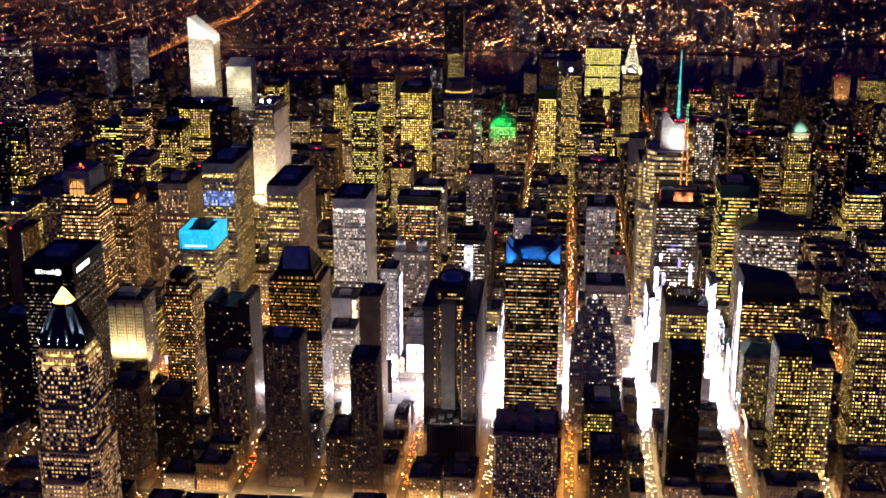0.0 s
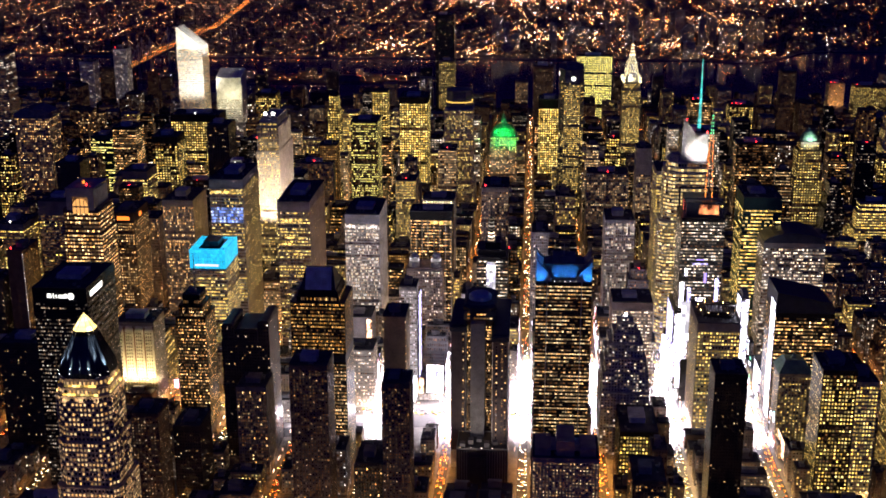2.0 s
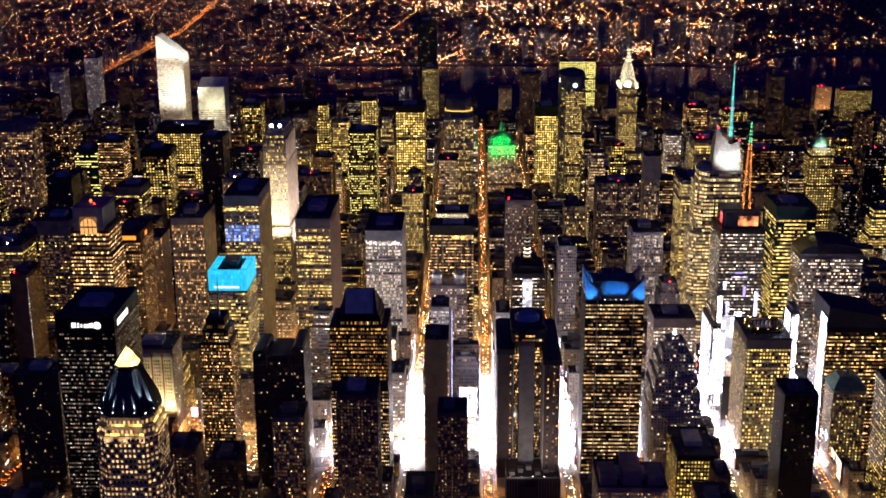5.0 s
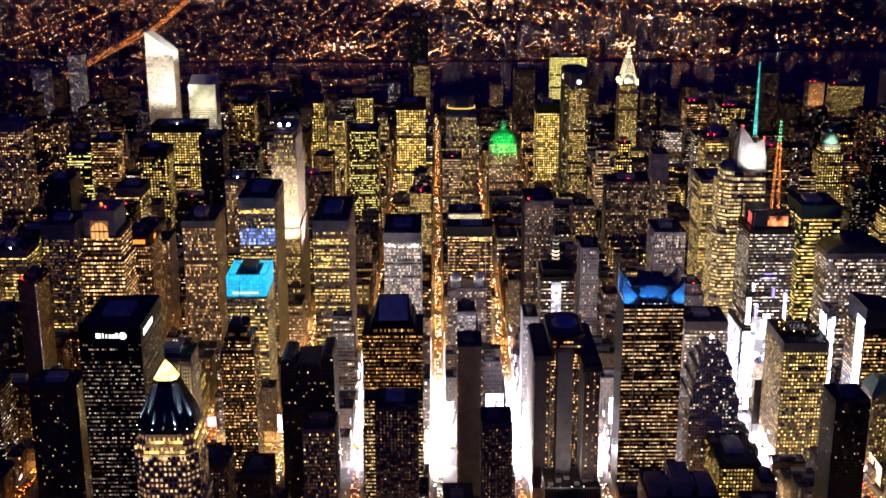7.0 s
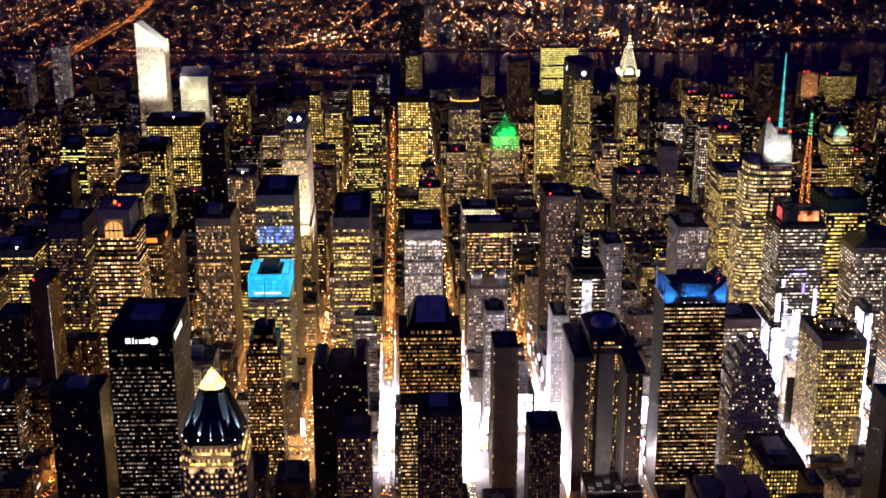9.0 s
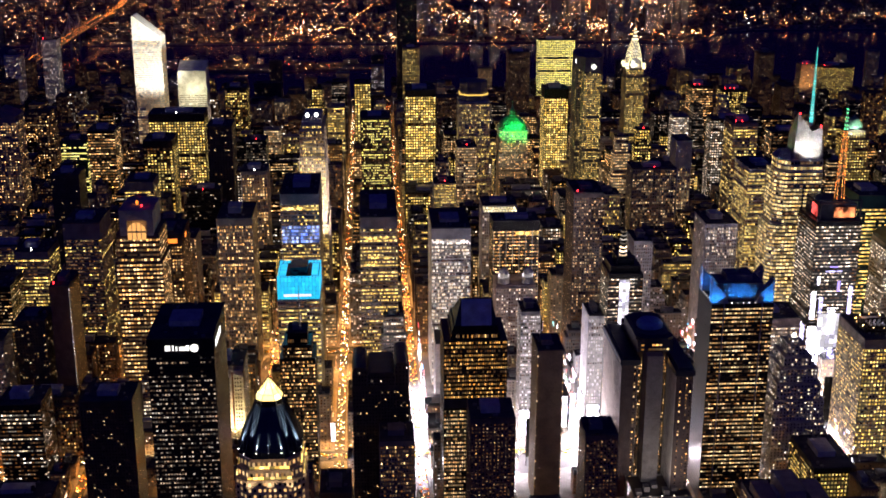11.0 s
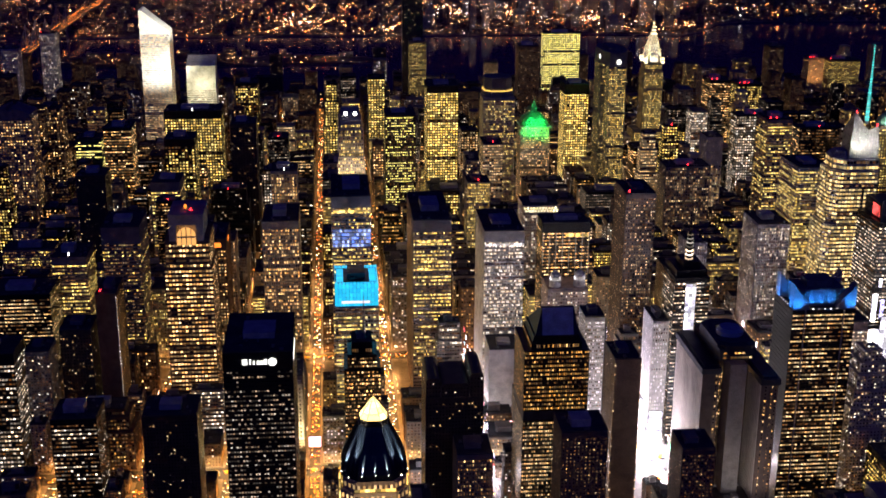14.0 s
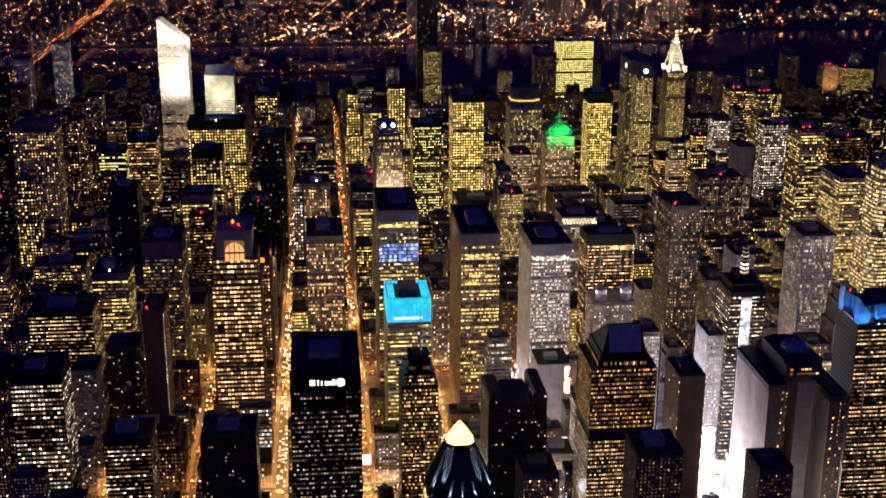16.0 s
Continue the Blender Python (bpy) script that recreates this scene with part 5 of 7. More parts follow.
def crystal_tower():
    x0, x1, y0, y1 = 568, 621, 478, 516
    r = thing("office_tower", (595, 512, 0.15), "faceted glass crystal tower, fully lit, with a slender spire", "skyscraper")
    w, d, l = Mesh(), Mesh(), Mesh()
    cell = dict(bay=3.6, fl=4.3, pw=0.74, ph=0.5, sill=0.2)
    wrap(w, d, l, [(x0 - 5, y0 + 3), (x0 + 2, y0 - 4), (x1 + 1, y0 - 4), (x1 + 5, y0 + 4), (x1 + 5, y1), (x0 - 5, y1)], 0.15, 172, share=0.78, spread=0.12, **cell)
    wrap(w, d, l, [(x0, y0 + 9), (x0 + 9, y0), (x1 - 2, y0), (x1, y0 + 6), (x1, y1), (x0, y1)], 172, 232, share=0.80, spread=0.12, **cell)
    wrap(w, d, l, [(x0 + 4, y0 + 13), (x0 + 15, y0 + 2), (x1 - 2, y0 + 2), (x1 - 1, y0 + 6), (x1 - 1, y1 - 3), (x0 + 4, y1 - 3)], 232, 245, share=0.85, spread=0.1, **cell)
    TAKEN.append((x0 - 6, x1 + 6, y0 - 5, y1))
    part("wall", w, "aluminium", r)
    part("window", d, "dusky_glass", r, "dim window panes", "stuff")
    part("lit_window", l, "lit_crystal", r, "warm white lit panes", "stuff")
    m = Mesh()
    front = [(586, 245), (620, 245), (616, 281), (605, 276), (588, 298)]
    m.loft([[(p, 484, q) for p, q in front], [(p, 508, 245 + (q - 245) * 0.55) for p, q in front]])
    m.prism([(571, 493), (583, 482), (586, 486), (586, 512), (571, 512)], 245, 252, [(577, 496), (584, 487), (586, 490), (586, 508), (577, 508)])
    top = part("crystal_crown", m, "crown_glass", r, "floodlit pale faceted glass crown")
    bars = Mesh()
    for u in np.arange(588, 620, 2.6):
        zt = np.interp(u, [586, 588, 605, 616, 620], [262, 298, 276, 281, 262])
        bars.box(u - 0.18, u + 0.18, 483.3, 484, 243, zt)
    for zb in np.arange(247, 278, 4.2):
        bars.box(588, 618, 483.5, 484, zb, zb + 0.35)
    part("crown_bar", bars, "steel", top, "steel bars of the glass crown", "stuff")
    for bx, by, bz in ((591.5, 488, 294), (617, 490, 279)):
        beacon(r, bx, by, bz, r=1.0)
    m = Mesh()
    m.rod(608, 498, 280, 310, 2.0, 1.5, 8)
    m.rod(608, 498, 310, 340, 1.5, 0.8, 8)
    m.rod(608, 498, 340, 368, 0.8, 0.12, 8)
    sp = part("spire", m, "white_aluminium", r, "turquoise-lit lattice spire")
    l = Mesh()
    for z in np.arange(284, 366, 3.0):
        q = 2.3 - (z - 284) * 0.022
        l.rod(608, 498, z, z + 1.7, q, q - 0.05, 8)
    m2 = l.data("spire_light", origin_of(sp))
    m2.materials.append(glowing("spire_turquoise", (0.10, 0.95, 0.90), 1.1, 0.3))
    MAT["spire_turquoise"] = m2.materials[0]
    o = new("spire_light", m2)
    o.parent = sp
    tagged(o, "turquoise spire lights", kind="stuff")


crystal_tower()

# ---------------------------------------------------------------- landmark: sign cube tower and theatre district towers
r = tower("office_tower", 578, 626, 372, 428, 205, "dark_amber", "glass tower with large lit sign panels round its roof", share=0.72, lit="lit_white", roof=False, tiers=[((-4, -4, -8, 0), 95), ((0, 0, 0, 0), 205)])
tagged(r, category="skyscraper")
m = Mesh()
m.box(583, 621, 377, 423, 205, 222)
for x in (580, 624):
    for y in (374, 426):
        m.box(x - 0.8, x + 0.8, y - 0.8, y + 0.8, 205, 228)
m.boxes([(580, 624, 373.6, 374.4, 226, 228), (580, 624, 425.6, 426.4, 226, 228)])
part("sign_frame", m, "blue_steel", r)
panel_sign(r, "W", 597, 619, 377, 208, 219, "sign_orange_blur", "blurred orange lit sign panel")
panel_sign(r, "N", 385, 402, 583, 207, 219, "sign_red_blur", "red lit sign panel")
mast, red, grn = Mesh(), Mesh(), Mesh()
for k in range(12):
    z0, z1 = 222 + k * 8.2, 230.2 + k * 8.2
    a, b = 3.4 * (1 - k / 12) + 0.35, 3.4 * (1 - (k + 1) / 12) + 0.35
    for sx, sy, tx, ty in ((-1, -1, 1, -1), (1, -1, 1, 1), (1, 1, -1, 1), (-1, 1, -1, -1)):
        mast.beam((610 + sx * a, 400 + sy * a, z0), (610 + sx * b, 400 + sy * b, z1), 0.28)
        mast.beam((610 + sx * a, 400 + sy * a, z0), (610 + tx * b, 400 + ty * b, z1), 0.16)
        mast.beam((610 + sx * a, 400 + sy * a, z0), (610 + tx * a, 400 + ty * a, z0), 0.16)
        if k < 9:
            red.boxes([(610 + sx * a - 0.5, 610 + sx * a - 0.1, 400 + sy * a - 0.6, 400 + sy * a - 0.3, z0 + e, z0 + e + 1.1) for e in (0.8, 3.2, 5.8)])
        else:
            grn.boxes([(610 + sx * a - 0.4, 610 + sx * a, 400 + sy * a - 0.5, 400 + sy * a - 0.3, z0 + e, z0 + e + 1.6) for e in (0.8, 4.4)])
ma = part("mast", mast, "steel", r, "steel lattice antenna mast")
part("mast_light", red, "bridge_glow", ma, "orange mast lights", "stuff")
part("mast_light", grn, "sign_green", ma, "green mast lights", "stuff")
panel_sign(r, "W", 575, 604, 363.4, 16, 92, "screen_white", "giant white video screen", 1, "screen")
panel_sign(r, "N", 366, 424, 573.4, 44, 92, "screen_violet", "tall violet video screen", 1, "screen")
for a, z, w, h, mt in ((579, 98, 5, 30, "screen_white"), (588, 100, 4, 22, "screen_violet"), (598, 98, 8, 12, "screen_white"), (619, 100, 4, 34, "screen_violet"), (592, 150, 18, 1.6, "screen_violet"), (596, 155, 9, 1.4, "lit_violet"), (606, 128, 3, 12, "lit_violet"), (584, 136, 3, 9, "screen_white")):
    panel_sign(r, "W", a, a + w, 371.4, z, z + h, mt, "lit advertising panel on the facade")

# ---------------------------------------------------------------- the other large towers: x0, x1, y0, y1, height, style, extras
BIG = [
    ("office_tower", 21, 61, 423, 510, 229, "ribbed", dict(share=0.42, blank=11, wall="pale_stone", lit="lit_yellow")),
    ("office_tower", 104, 143, 414, 522, 205, "ribbed", dict(share=0.42, blank=12, wall="pink_granite", lit="lit_yellow")),
    ("office_tower", 181, 223, 442, 522, 183, "ribbed", dict(share=0.8, blank=11, wall="white_stone", lit="lit_white")),
    ("office_tower", -52, -14, 470, 535, 190, "stone_piers", dict(share=0.6, blank=8, lit="lit_amber")),
    ("office_tower", -121, -91, 470, 530, 172, "amber_grid", dict(share=0.7, blank=12)),
    ("office_tower", -225, -185, 500, 560, 178, "yellow_ribbon", dict(share=0.32, blank=18, wall="grey_concrete")),
    ("office_tower", -275, -239, 481, 530, 152, "yellow_ribbon", dict(share=0.8, blank=8)),
    ("office_tower", -331, -268, 428, 480, 130, "white_ribbon", dict(share=0.75, lit="lit_room", blank=4)),
    ("office_tower", -322, -276, 300, 345, 118, "yellow_ribbon", dict(share=0.95, coarse=1.3, blank=10, wall="black_metal", lit="lit_white")),
    ("hotel_tower", -270, -248, 318, 352, 112, "grey_flats", dict(share=0.2)),
    ("office_tower", -226, -187, 210, 252, 92, "white_ribbon", dict(share=0.42, lit="lit_white")),
    ("office_tower", -243, -213, 346, 385, 122, "black_flats", dict(share=0.2)),
    ("apartment_tower", -207, -188, 352, 400, 156, "brick_flats", dict(share=1.1, faces="S", lit="lit_amber_dim", wall="brown_brick")),
    ("apartment_tower", -139, -94, 158, 198, 117, "black_flats", dict(share=0.03)),
    ("apartment_tower", 190, 225, 30, 66, 153, "brick_flats", dict(share=0.18, wall="dim_wall")),
    ("apartment_tower", 120, 149, 112, 148, 95, "dim_piers", dict(share=0.12)),
    ("hotel_tower", 260, 283, 164, 204, 153, "grey_flats", dict(share=0.05, wall="tan_brick", faces="NS")),
    ("apartment_tower", 277, 302, 10, 42, 146, "brick_flats", dict(share=0.16, wall="dim_wall")),
    ("hotel_tower", 412, 471, -4, 44, 85, "brick_flats", dict(share=0.42, wall="pink_granite", lit="lit_room")),
    ("office_building", 497, 534, 108, 172, 60, "yellow_grid", dict(share=0.66, lit="lit_yellow")),
    ("office_building", 502, 532, 10, 60, 58, "black_flats", dict(share=0.3, lit="lit_amber")),
    ("office_tower", 583, 627, 232, 300, 129, "yellow_grid", dict(share=0.68, blank=9, wall="limestone")),
    ("office_tower", 684, 756, 437, 492, 158, "yellow_ribbon", dict(share=0.6, lit="lit_white", blank=6, roof=False)),
    ("office_tower", 680, 711, 87, 132, 138, "yellow_grid", dict(share=0.62, wall="bronze_metal")),
    ("office_tower", 711, 734, 95, 140, 124, "yellow_grid", dict(share=0.66, wall="limestone")),
    ("office_tower", 762, 800, 130, 180, 150, "yellow_grid", dict(share=0.6, wall="tan_brick")),
    ("apartment_tower", 574, 603, 42, 78, 150, "black_flats", dict(share=0.05, wall="black_metal")),
    ("hotel_building", 665, 698, 205, 236, 86, "tan_flats", dict(share=0.5, wall="limestone", roof=False)),
    ("office_tower", 664, 710, 480, 540, 202, "green_ribbon", dict(share=0.6, lit="lit_yellow", coarse=1.3, blank=14)),
    ("office_tower", 568, 607, 580, 640, 210, "yellow_ribbon", dict(share=0.6, wall="white_stone")),
    ("office_tower", 633, 668, 872, 920, 203, "yellow_ribbon", dict(share=0.5)),
    ("office_tower", 500, 536, 507, 560, 164, "white_piers", dict(share=0.5)),
    ("office_tower", 254, 307, 508, 545, 170, "dark_amber", dict(share=0.55, blank=10)),
    ("office_building", 256, 300, 663, 705, 146, "pink_grid", dict(share=0.4, blank=9, wall="white_stone")),
    ("office_tower", 345, 378, 500, 560, 204, "pink_grid", dict(share=0.3, wall="dim_wall", lit="lit_room")),
    ("office_tower", 348, 382, 302, 342, 176, "white_ribbon", dict(share=0.55, roof=False, lit="lit_white")),
    ("hotel_tower", 498, 542, 296, 342, 128, "yellow_ribbon", dict(share=0.85, wall="pink_granite", lit="lit_white", blank=9)),
    ("hotel_tower", 408, 428, 465, 505, 158, "white_piers", dict(share=0.3, wall="pale_stone")),
    ("hotel_tower", 254, 298, 462, 500, 110, "pink_grid", dict(share=0.45, wall="pink_granite", roof=False)),
    ("office_building", 183, 217, 400, 440, 66, "grey_flats", dict(share=0.05, wall="white_stone", faces="S")),
    ("office_tower", -58, -24, 807, 850, 158, "stone_piers", dict(share=0.55, lit="lit_amber")),
    ("office_tower", 174, 223, 1140, 1200, 205, "solid_yellow", dict(share=1.08, blank=10)),
    ("office_tower", 417, 458, 1263, 1310, 182, "solid_yellow", dict(share=0.95, blank=16)),
    ("office_tower", 103, 148, 1035, 1090, 182, "fine_grid", dict(share=0.5, lit="lit_green", wall="bronze_metal", blank=2)),
    ("office_tower", -214, -176, 800, 850, 147, "yellow_ribbon", dict(share=0.7, blank=12)),
    ("office_tower", -214, -172, 957, 1005, 168, "yellow_grid", dict(share=0.7, blank=10)),
    ("office_tower", -238, -150, 1152, 1205, 168, "yellow_grid", dict(share=0.82, blank=12)),
    ("office_tower", -476, -415, 1038, 1085, 185, "amber_grid", dict(share=0.55, wall="pink_granite", roof=False)),
    ("office_tower", -319, -278, 1074, 1120, 159, "dark_amber", dict(share=0.7, blank=3)),
    ("office_tower", -365, -326, 1090, 1130, 140, "green_ribbon", dict(share=0.6)),
    ("office_tower", -120, -84, 950, 1000, 190, "black_flats", dict(share=0.08)),
    ("office_tower", -300, -264, 760, 800, 168, "black_flats", dict(share=0.03)),
    ("office_tower", -148, -108, 1442, 1490, 157, "yellow_grid", dict(share=0.5)),
    ("apartment_tower", -690, -630, 1380, 1430, 243, "white_ribbon", dict(share=0.22, wall="grey_concrete")),
    ("apartment_tower", -580, -548, 1872, 1905, 186, "grey_flats", dict(share=0.6, wall="white_stone")),
    ("apartment_tower", -655, -622, 1850, 1885, 158, "grey_flats", dict(share=0.3, wall="white_stone")),
    ("office_tower", 573, 596, 954, 992, 160, "white_piers", dict(share=0.4, faces="WN", lit="lit_room", blank=42, wall="white_stone")),
    ("office_tower", 820, 856, 930, 966, 178, "amber_grid", dict(share=0.85, lit="lit_yellow", roof=False, tiers=[((-4, -4, -4, -4), 120), ((0, 0, 0, 0), 165), ((4, 4, 4, 4), 178)])),
    ("office_tower", 511, 597, 2049, 2075, 153, "solid_yellow", dict(share=1.1, blank=1, lit="lit_green", wall="green_metal", label="wide glass slab tower glowing yellow-green on every floor")),
    ("apartment_tower", 178, 222, 1895, 1930, 266, "black_flats", dict(share=0.05)),
    ("apartment_tower", 190, 226, 1845, 1880, 168, "tan_flats", dict(share=0.6)),
    ("office_tower", 710, 748, 1401, 1450, 160, "dark_amber", dict(share=0.6)),
    ("office_tower", 803, 850, 1522, 1570, 130, "yellow_grid", dict(share=0.6)),
    ("apartment_tower", 952, 985, 1785, 1820, 160, "brick_flats", dict(share=0.3)),
    ("apartment_tower", 1155, 1228, 1950, 1990, 102, "tan_flats", dict(share=0.6, wall="brown_brick")),
    ("apartment_tower", 1079, 1114, 1880, 1915, 118, "tan_flats", dict(share=0.15, wall="limestone")),
    ("apartment_tower", 406, 450, 1728, 1770, 174, "brick_flats", dict(share=0.35)),
    ("office_tower", 506, 560, 1123, 1165, 104, "dark_amber", dict(share=0.5)),
]
BIG += [
    ("hotel_tower", 262, 281, 300, 330, 139, "fine_grid", dict(share=0.5, wall="pale_stone", lit="lit_cool")),
    ("apartment_tower", 40, 66, 28, 62, 102, "brick_flats", dict(share=0.45, wall="brown_brick")),
    ("theatre_building", 70, 96, 58, 100, 76, "black_flats", dict(share=0.06)),
    ("office_building", 246, 272, 44, 92, 50, "dim_piers", dict(share=0.1, wall="blue_steel")),
]
ROOTS = {}
for i, (n, x0, x1, y0, y1, h, st, ex) in enumerate(BIG):
    if x1 < -170 and "share" in ex:
        ex = dict(ex, share=ex["share"] * (0.62 if y0 < 700 else 0.78))
    ex = dict({"coarse": 1.0 if y0 < 780 else 1.45}, **ex)
    ROOTS[i] = tower(n, x0, x1, y0, y1, h, st, category="skyscraper" if h > 140 else "building", **ex)

spot_lamp("facade_wash", (1096, 1840, 62), (1096, 1880, 92), 1.3e5, (1.0, 0.42, 0.12), 80)
_m = Mesh()  # lit floors of the pier-clad tower: one yellow row, blue floors below
_m.boxes([(23 + i * 3.0, 25.7 + i * 3.0, 422.0, 422.12, 212.6, 214.8) for i in range(12)])
part("lit_floor", _m, "lit_yellow", ROOTS[0], "one bright yellow floor", "stuff")
_m = Mesh()
_m.boxes([(22 + i * 2.42, 24.2 + i * 2.42, 422.0, 422.12, 176 + j * 3.9, 178.6 + j * 3.9) for i in range(16) for j in range(5)])
part("lit_floor", _m, "lit_blue", ROOTS[0], "blue lit floors", "stuff")
_m = Mesh()  # one bright floor under the blank top of the white ribbed tower
_m.boxes([(182 + i * 1.6, 183.3 + i * 1.6, 441.2, 441.34, 167, 169.4) for i in range(25)])
part("lit_floor", _m, "lit_cool", ROOTS[2], "one bright white floor", "stuff")
for z, a, b in ((181, 6, 30), (160, 8, 34), (152, 4, 22)):
    _m = Mesh()
    _m.boxes([(104 + a + i * 1.6, 105.3 + a + i * 1.6, 413.2, 413.34, z, z + 1.8) for i in range(int((b - a) / 1.6))])
    part("lit_floor", _m, "lit_yellow", ROOTS[1], "a lit floor", "stuff")
for i in range(8):  # light fins and a bright top floor of the black tower
    _m = Mesh()
    _m.box(254.4 + i * 7.4, 254.9 + i * 7.4, 506.6, 507.5, 20, 160)
    part("fin", _m, "aluminium", ROOTS[32], "pale vertical fin")
_m = Mesh()
_m.boxes([(280 + i * 2.2, 282 + i * 2.2, 507.2, 507.35, 154.5, 158) for i in range(12)])
part("lit_floor", _m, "lit_yellow", ROOTS[32], "bright yellow top floor", "stuff")
_m = Mesh()  # staggered crown lamps
_m.boxes([(257.5 + i * 3.8 + j * 1.9, 258.8 + i * 3.8 + j * 1.9, 662.2, 662.5, 141.5 - j * 3.6, 143.6 - j * 3.6) for i in range(11) for j in range(2)])
part("crown_lamp", _m, "lit_spire", ROOTS[33], "two rows of small crown lamps", "stuff")
_m = Mesh()  # string of lamps down one edge
_m.boxes([(-187.9, -187.3, 351.2, 351.9, z, z + 0.8) for z in np.arange(20, 155, 3.3)])
part("edge_lamp", _m, "lit_cool", ROOTS[12], "string of small white edge lamps", "stuff")

# arched crown tower
r = tower("office_tower", -140, -98, 368, 420, 203, "yellow_ribbon", "brown masonry office tower with a great arched window at its crown", share=0.8, coarse=1.3, roof=False, wall="brown_brick", lit="lit_amber", tiers=[((-2, -2, 0, 0), 175), ((0, 0, 0, 0), 205)])
tagged(r, category="skyscraper")
m = Mesh()
m.box(-135, -103, 376, 418, 203, 226)
m.boxes([(-135.6, -128.5, 367.6, 376, 203, 228), (-109.5, -102.4, 367.6, 376, 203, 228), (-128.5, -109.5, 367.6, 376, 219, 228)])
m.boxes([(-136, -102, 367.2, 419, 228, 229.5)])
part("crown", m, "pale_stone", r)
m = Mesh()
arc = [(-119 + 9 * math.cos(a), 208 + 9 * math.sin(a)) for a in np.linspace(0, math.pi, 13)] + [(-128, 199), (-110, 199)]
m.loft([[(p, 367.3, q) for p, q in arc], [(p, 366.9, q) for p, q in arc]])
part("arched_window", m, "lit_amber", r, "glowing arched window")
m = Mesh()
m.boxes([(-128, -110, 366.3, 366.8, 206.6, 208.2), (-119.4, -118.6, 366.3, 366.8, 199, 217), (-123.9, -123.3, 366.3, 366.8, 199, 215.6), (-114.7, -114.1, 366.3, 366.8, 199, 215.6)])
part("window_bar", m, "pale_stone", r)
beacon(r, -121, 390, 229.5, "sign_orange", 1.8)
beacon(r, -115, 382, 229.5)

# signs and roof details of the large towers
panel_sign(ROOTS[4], "W", -112, -96, 470, 163, 168, "sign_orange", "orange lit roof sign")
panel_sign(ROOTS[4], "S", 490, 500, -91, 163, 168, "sign_orange", "orange lit roof sign")
for i, q in ((53, 3), (62, 3), (65, 2), (64, 1), (61, 2), (12, 1), (30, 2), (34, 1), (54, 1)):
    n, x0, x1, y0, y1, h, st, ex = BIG[i]
    for k in range(q):
        beacon(ROOTS[i], x0 + 4 + k * 9, y0 + 4, h + 1.5)
for i in (40, 6, 46):
    n, x0, x1, y0, y1, h, st, ex = BIG[i]
    beacon(ROOTS[i], (x0 + x1) / 2, y0 + 2, h + 1, "flood_lens", 1.1)

m = Mesh()  # broken pediment of the granite tower
m.loft([[(-476, y, 185), (-415, y, 185), (-415, y, 190), (-441, y, 200), (-443, y, 195), (-448, y, 195), (-450, y, 200), (-476, y, 190)] for y in (1038, 1085)])
part("pediment", m, "pink_granite", ROOTS[47], "broken pediment roof")
m = Mesh()  # curved dark roof
m.loft([[(684 + 36 * (1 - math.cos(t)), y, 158 + 12 * math.sin(t)) for t in np.linspace(0, math.pi, 12)] for y in (437, 492)])
part("roof", m, "blue_steel", ROOTS[22], "curved dark metal roof")
m = Mesh()  # mansard
m.prism(rect(664, 699, 204, 237), 86, 98, rect(672, 691, 212, 229))
m.rod(681.5, 220.5, 98, 104, 3, 0.4, 8)
part("roof", m, "copper_green", ROOTS[27], "green mansard roof")
m = Mesh()  # small dome
m.loft([[(a, b, z) for a, b in ring(838, 948, q, 16)] for z, q in ((178, 13), (183, 12.5), (188, 10), (192, 6.5), (195, 2), (198, 0.4))])
part("dome", m, "copper_green", ROOTS[57], "green copper dome")
spot_lamp("dome_floodlight", (838, 905, 168), (838, 946, 188), 2.6e5, (0.8, 1.0, 0.75), 60)

# slanted-roof tower on the wide cross street
r = tower("office_tower", 664, 724, 238, 295, 140, "dark_amber", "dark office tower with a slanted blue-grey roof screen", share=0.66, roof=False, tiers=[((0, -2, -2, -2), 60), ((0, 0, 0, 0), 140)])
m = Mesh()
m.loft([[(664, y, 140), (724, y, 140), (724, y, 146), (718, y, 152), (664, y, 162)] for y in (239, 294)])
part("roof_screen", m, "blue_steel", r)
panel_sign(r, "N", 240, 262, 663.4, 20, 150, "screen_white", "tall white lit corner sign", 4)
r = thing("sign_pylon", (633.5, 262, 0.15), "tall slim pylon clad in white lit lattice signs", "sign")
m = Mesh()
m.box(629.5, 637.5, 250, 275, 0.15, 152)
m.box(630.5, 636.5, 252, 273, 152, 157)
part("pylon_core", m, "duct_metal", r)
panel_sign(r, "W", 630, 637, 250, 40, 150, "screen_white", "white lit lattice sign", 4)
panel_sign(r, "N", 252, 273, 629.5, 130, 150, "screen_white", "white lit lattice sign", 4)
TAKEN.append((628, 639, 249, 276))

# rooftop drum and antennas of the office tower by the square
m = Mesh()
m.box(590, 620, 250, 282, 129, 135)
for k in range(14):  # crescent-shaped open screen, highest at its middle
    a, b = math.pi * (0.06 + 0.88 * k / 14) + math.pi, math.pi * (0.06 + 0.88 * (k + 1) / 14) + math.pi
    p, q = (605 + 20 * math.cos(a), 262 + 20 * math.sin(a)), (605 + 20 * math.cos(b), 262 + 20 * math.sin(b))
    za, zb = 138 - 9 * math.sin(a), 138 - 9 * math.sin(b)
    m.beam((*p, za), (*q, zb), 0.7)
    m.beam((*p, 134), (*q, 134), 0.5)
    m.beam((*p, 129), (*p, za), 0.35)
    m.beam((*p, 134), (*q, zb), 0.25)
part("roof_drum", m, "bronze_metal", ROOTS[21], kind="stuff")
m = Mesh()
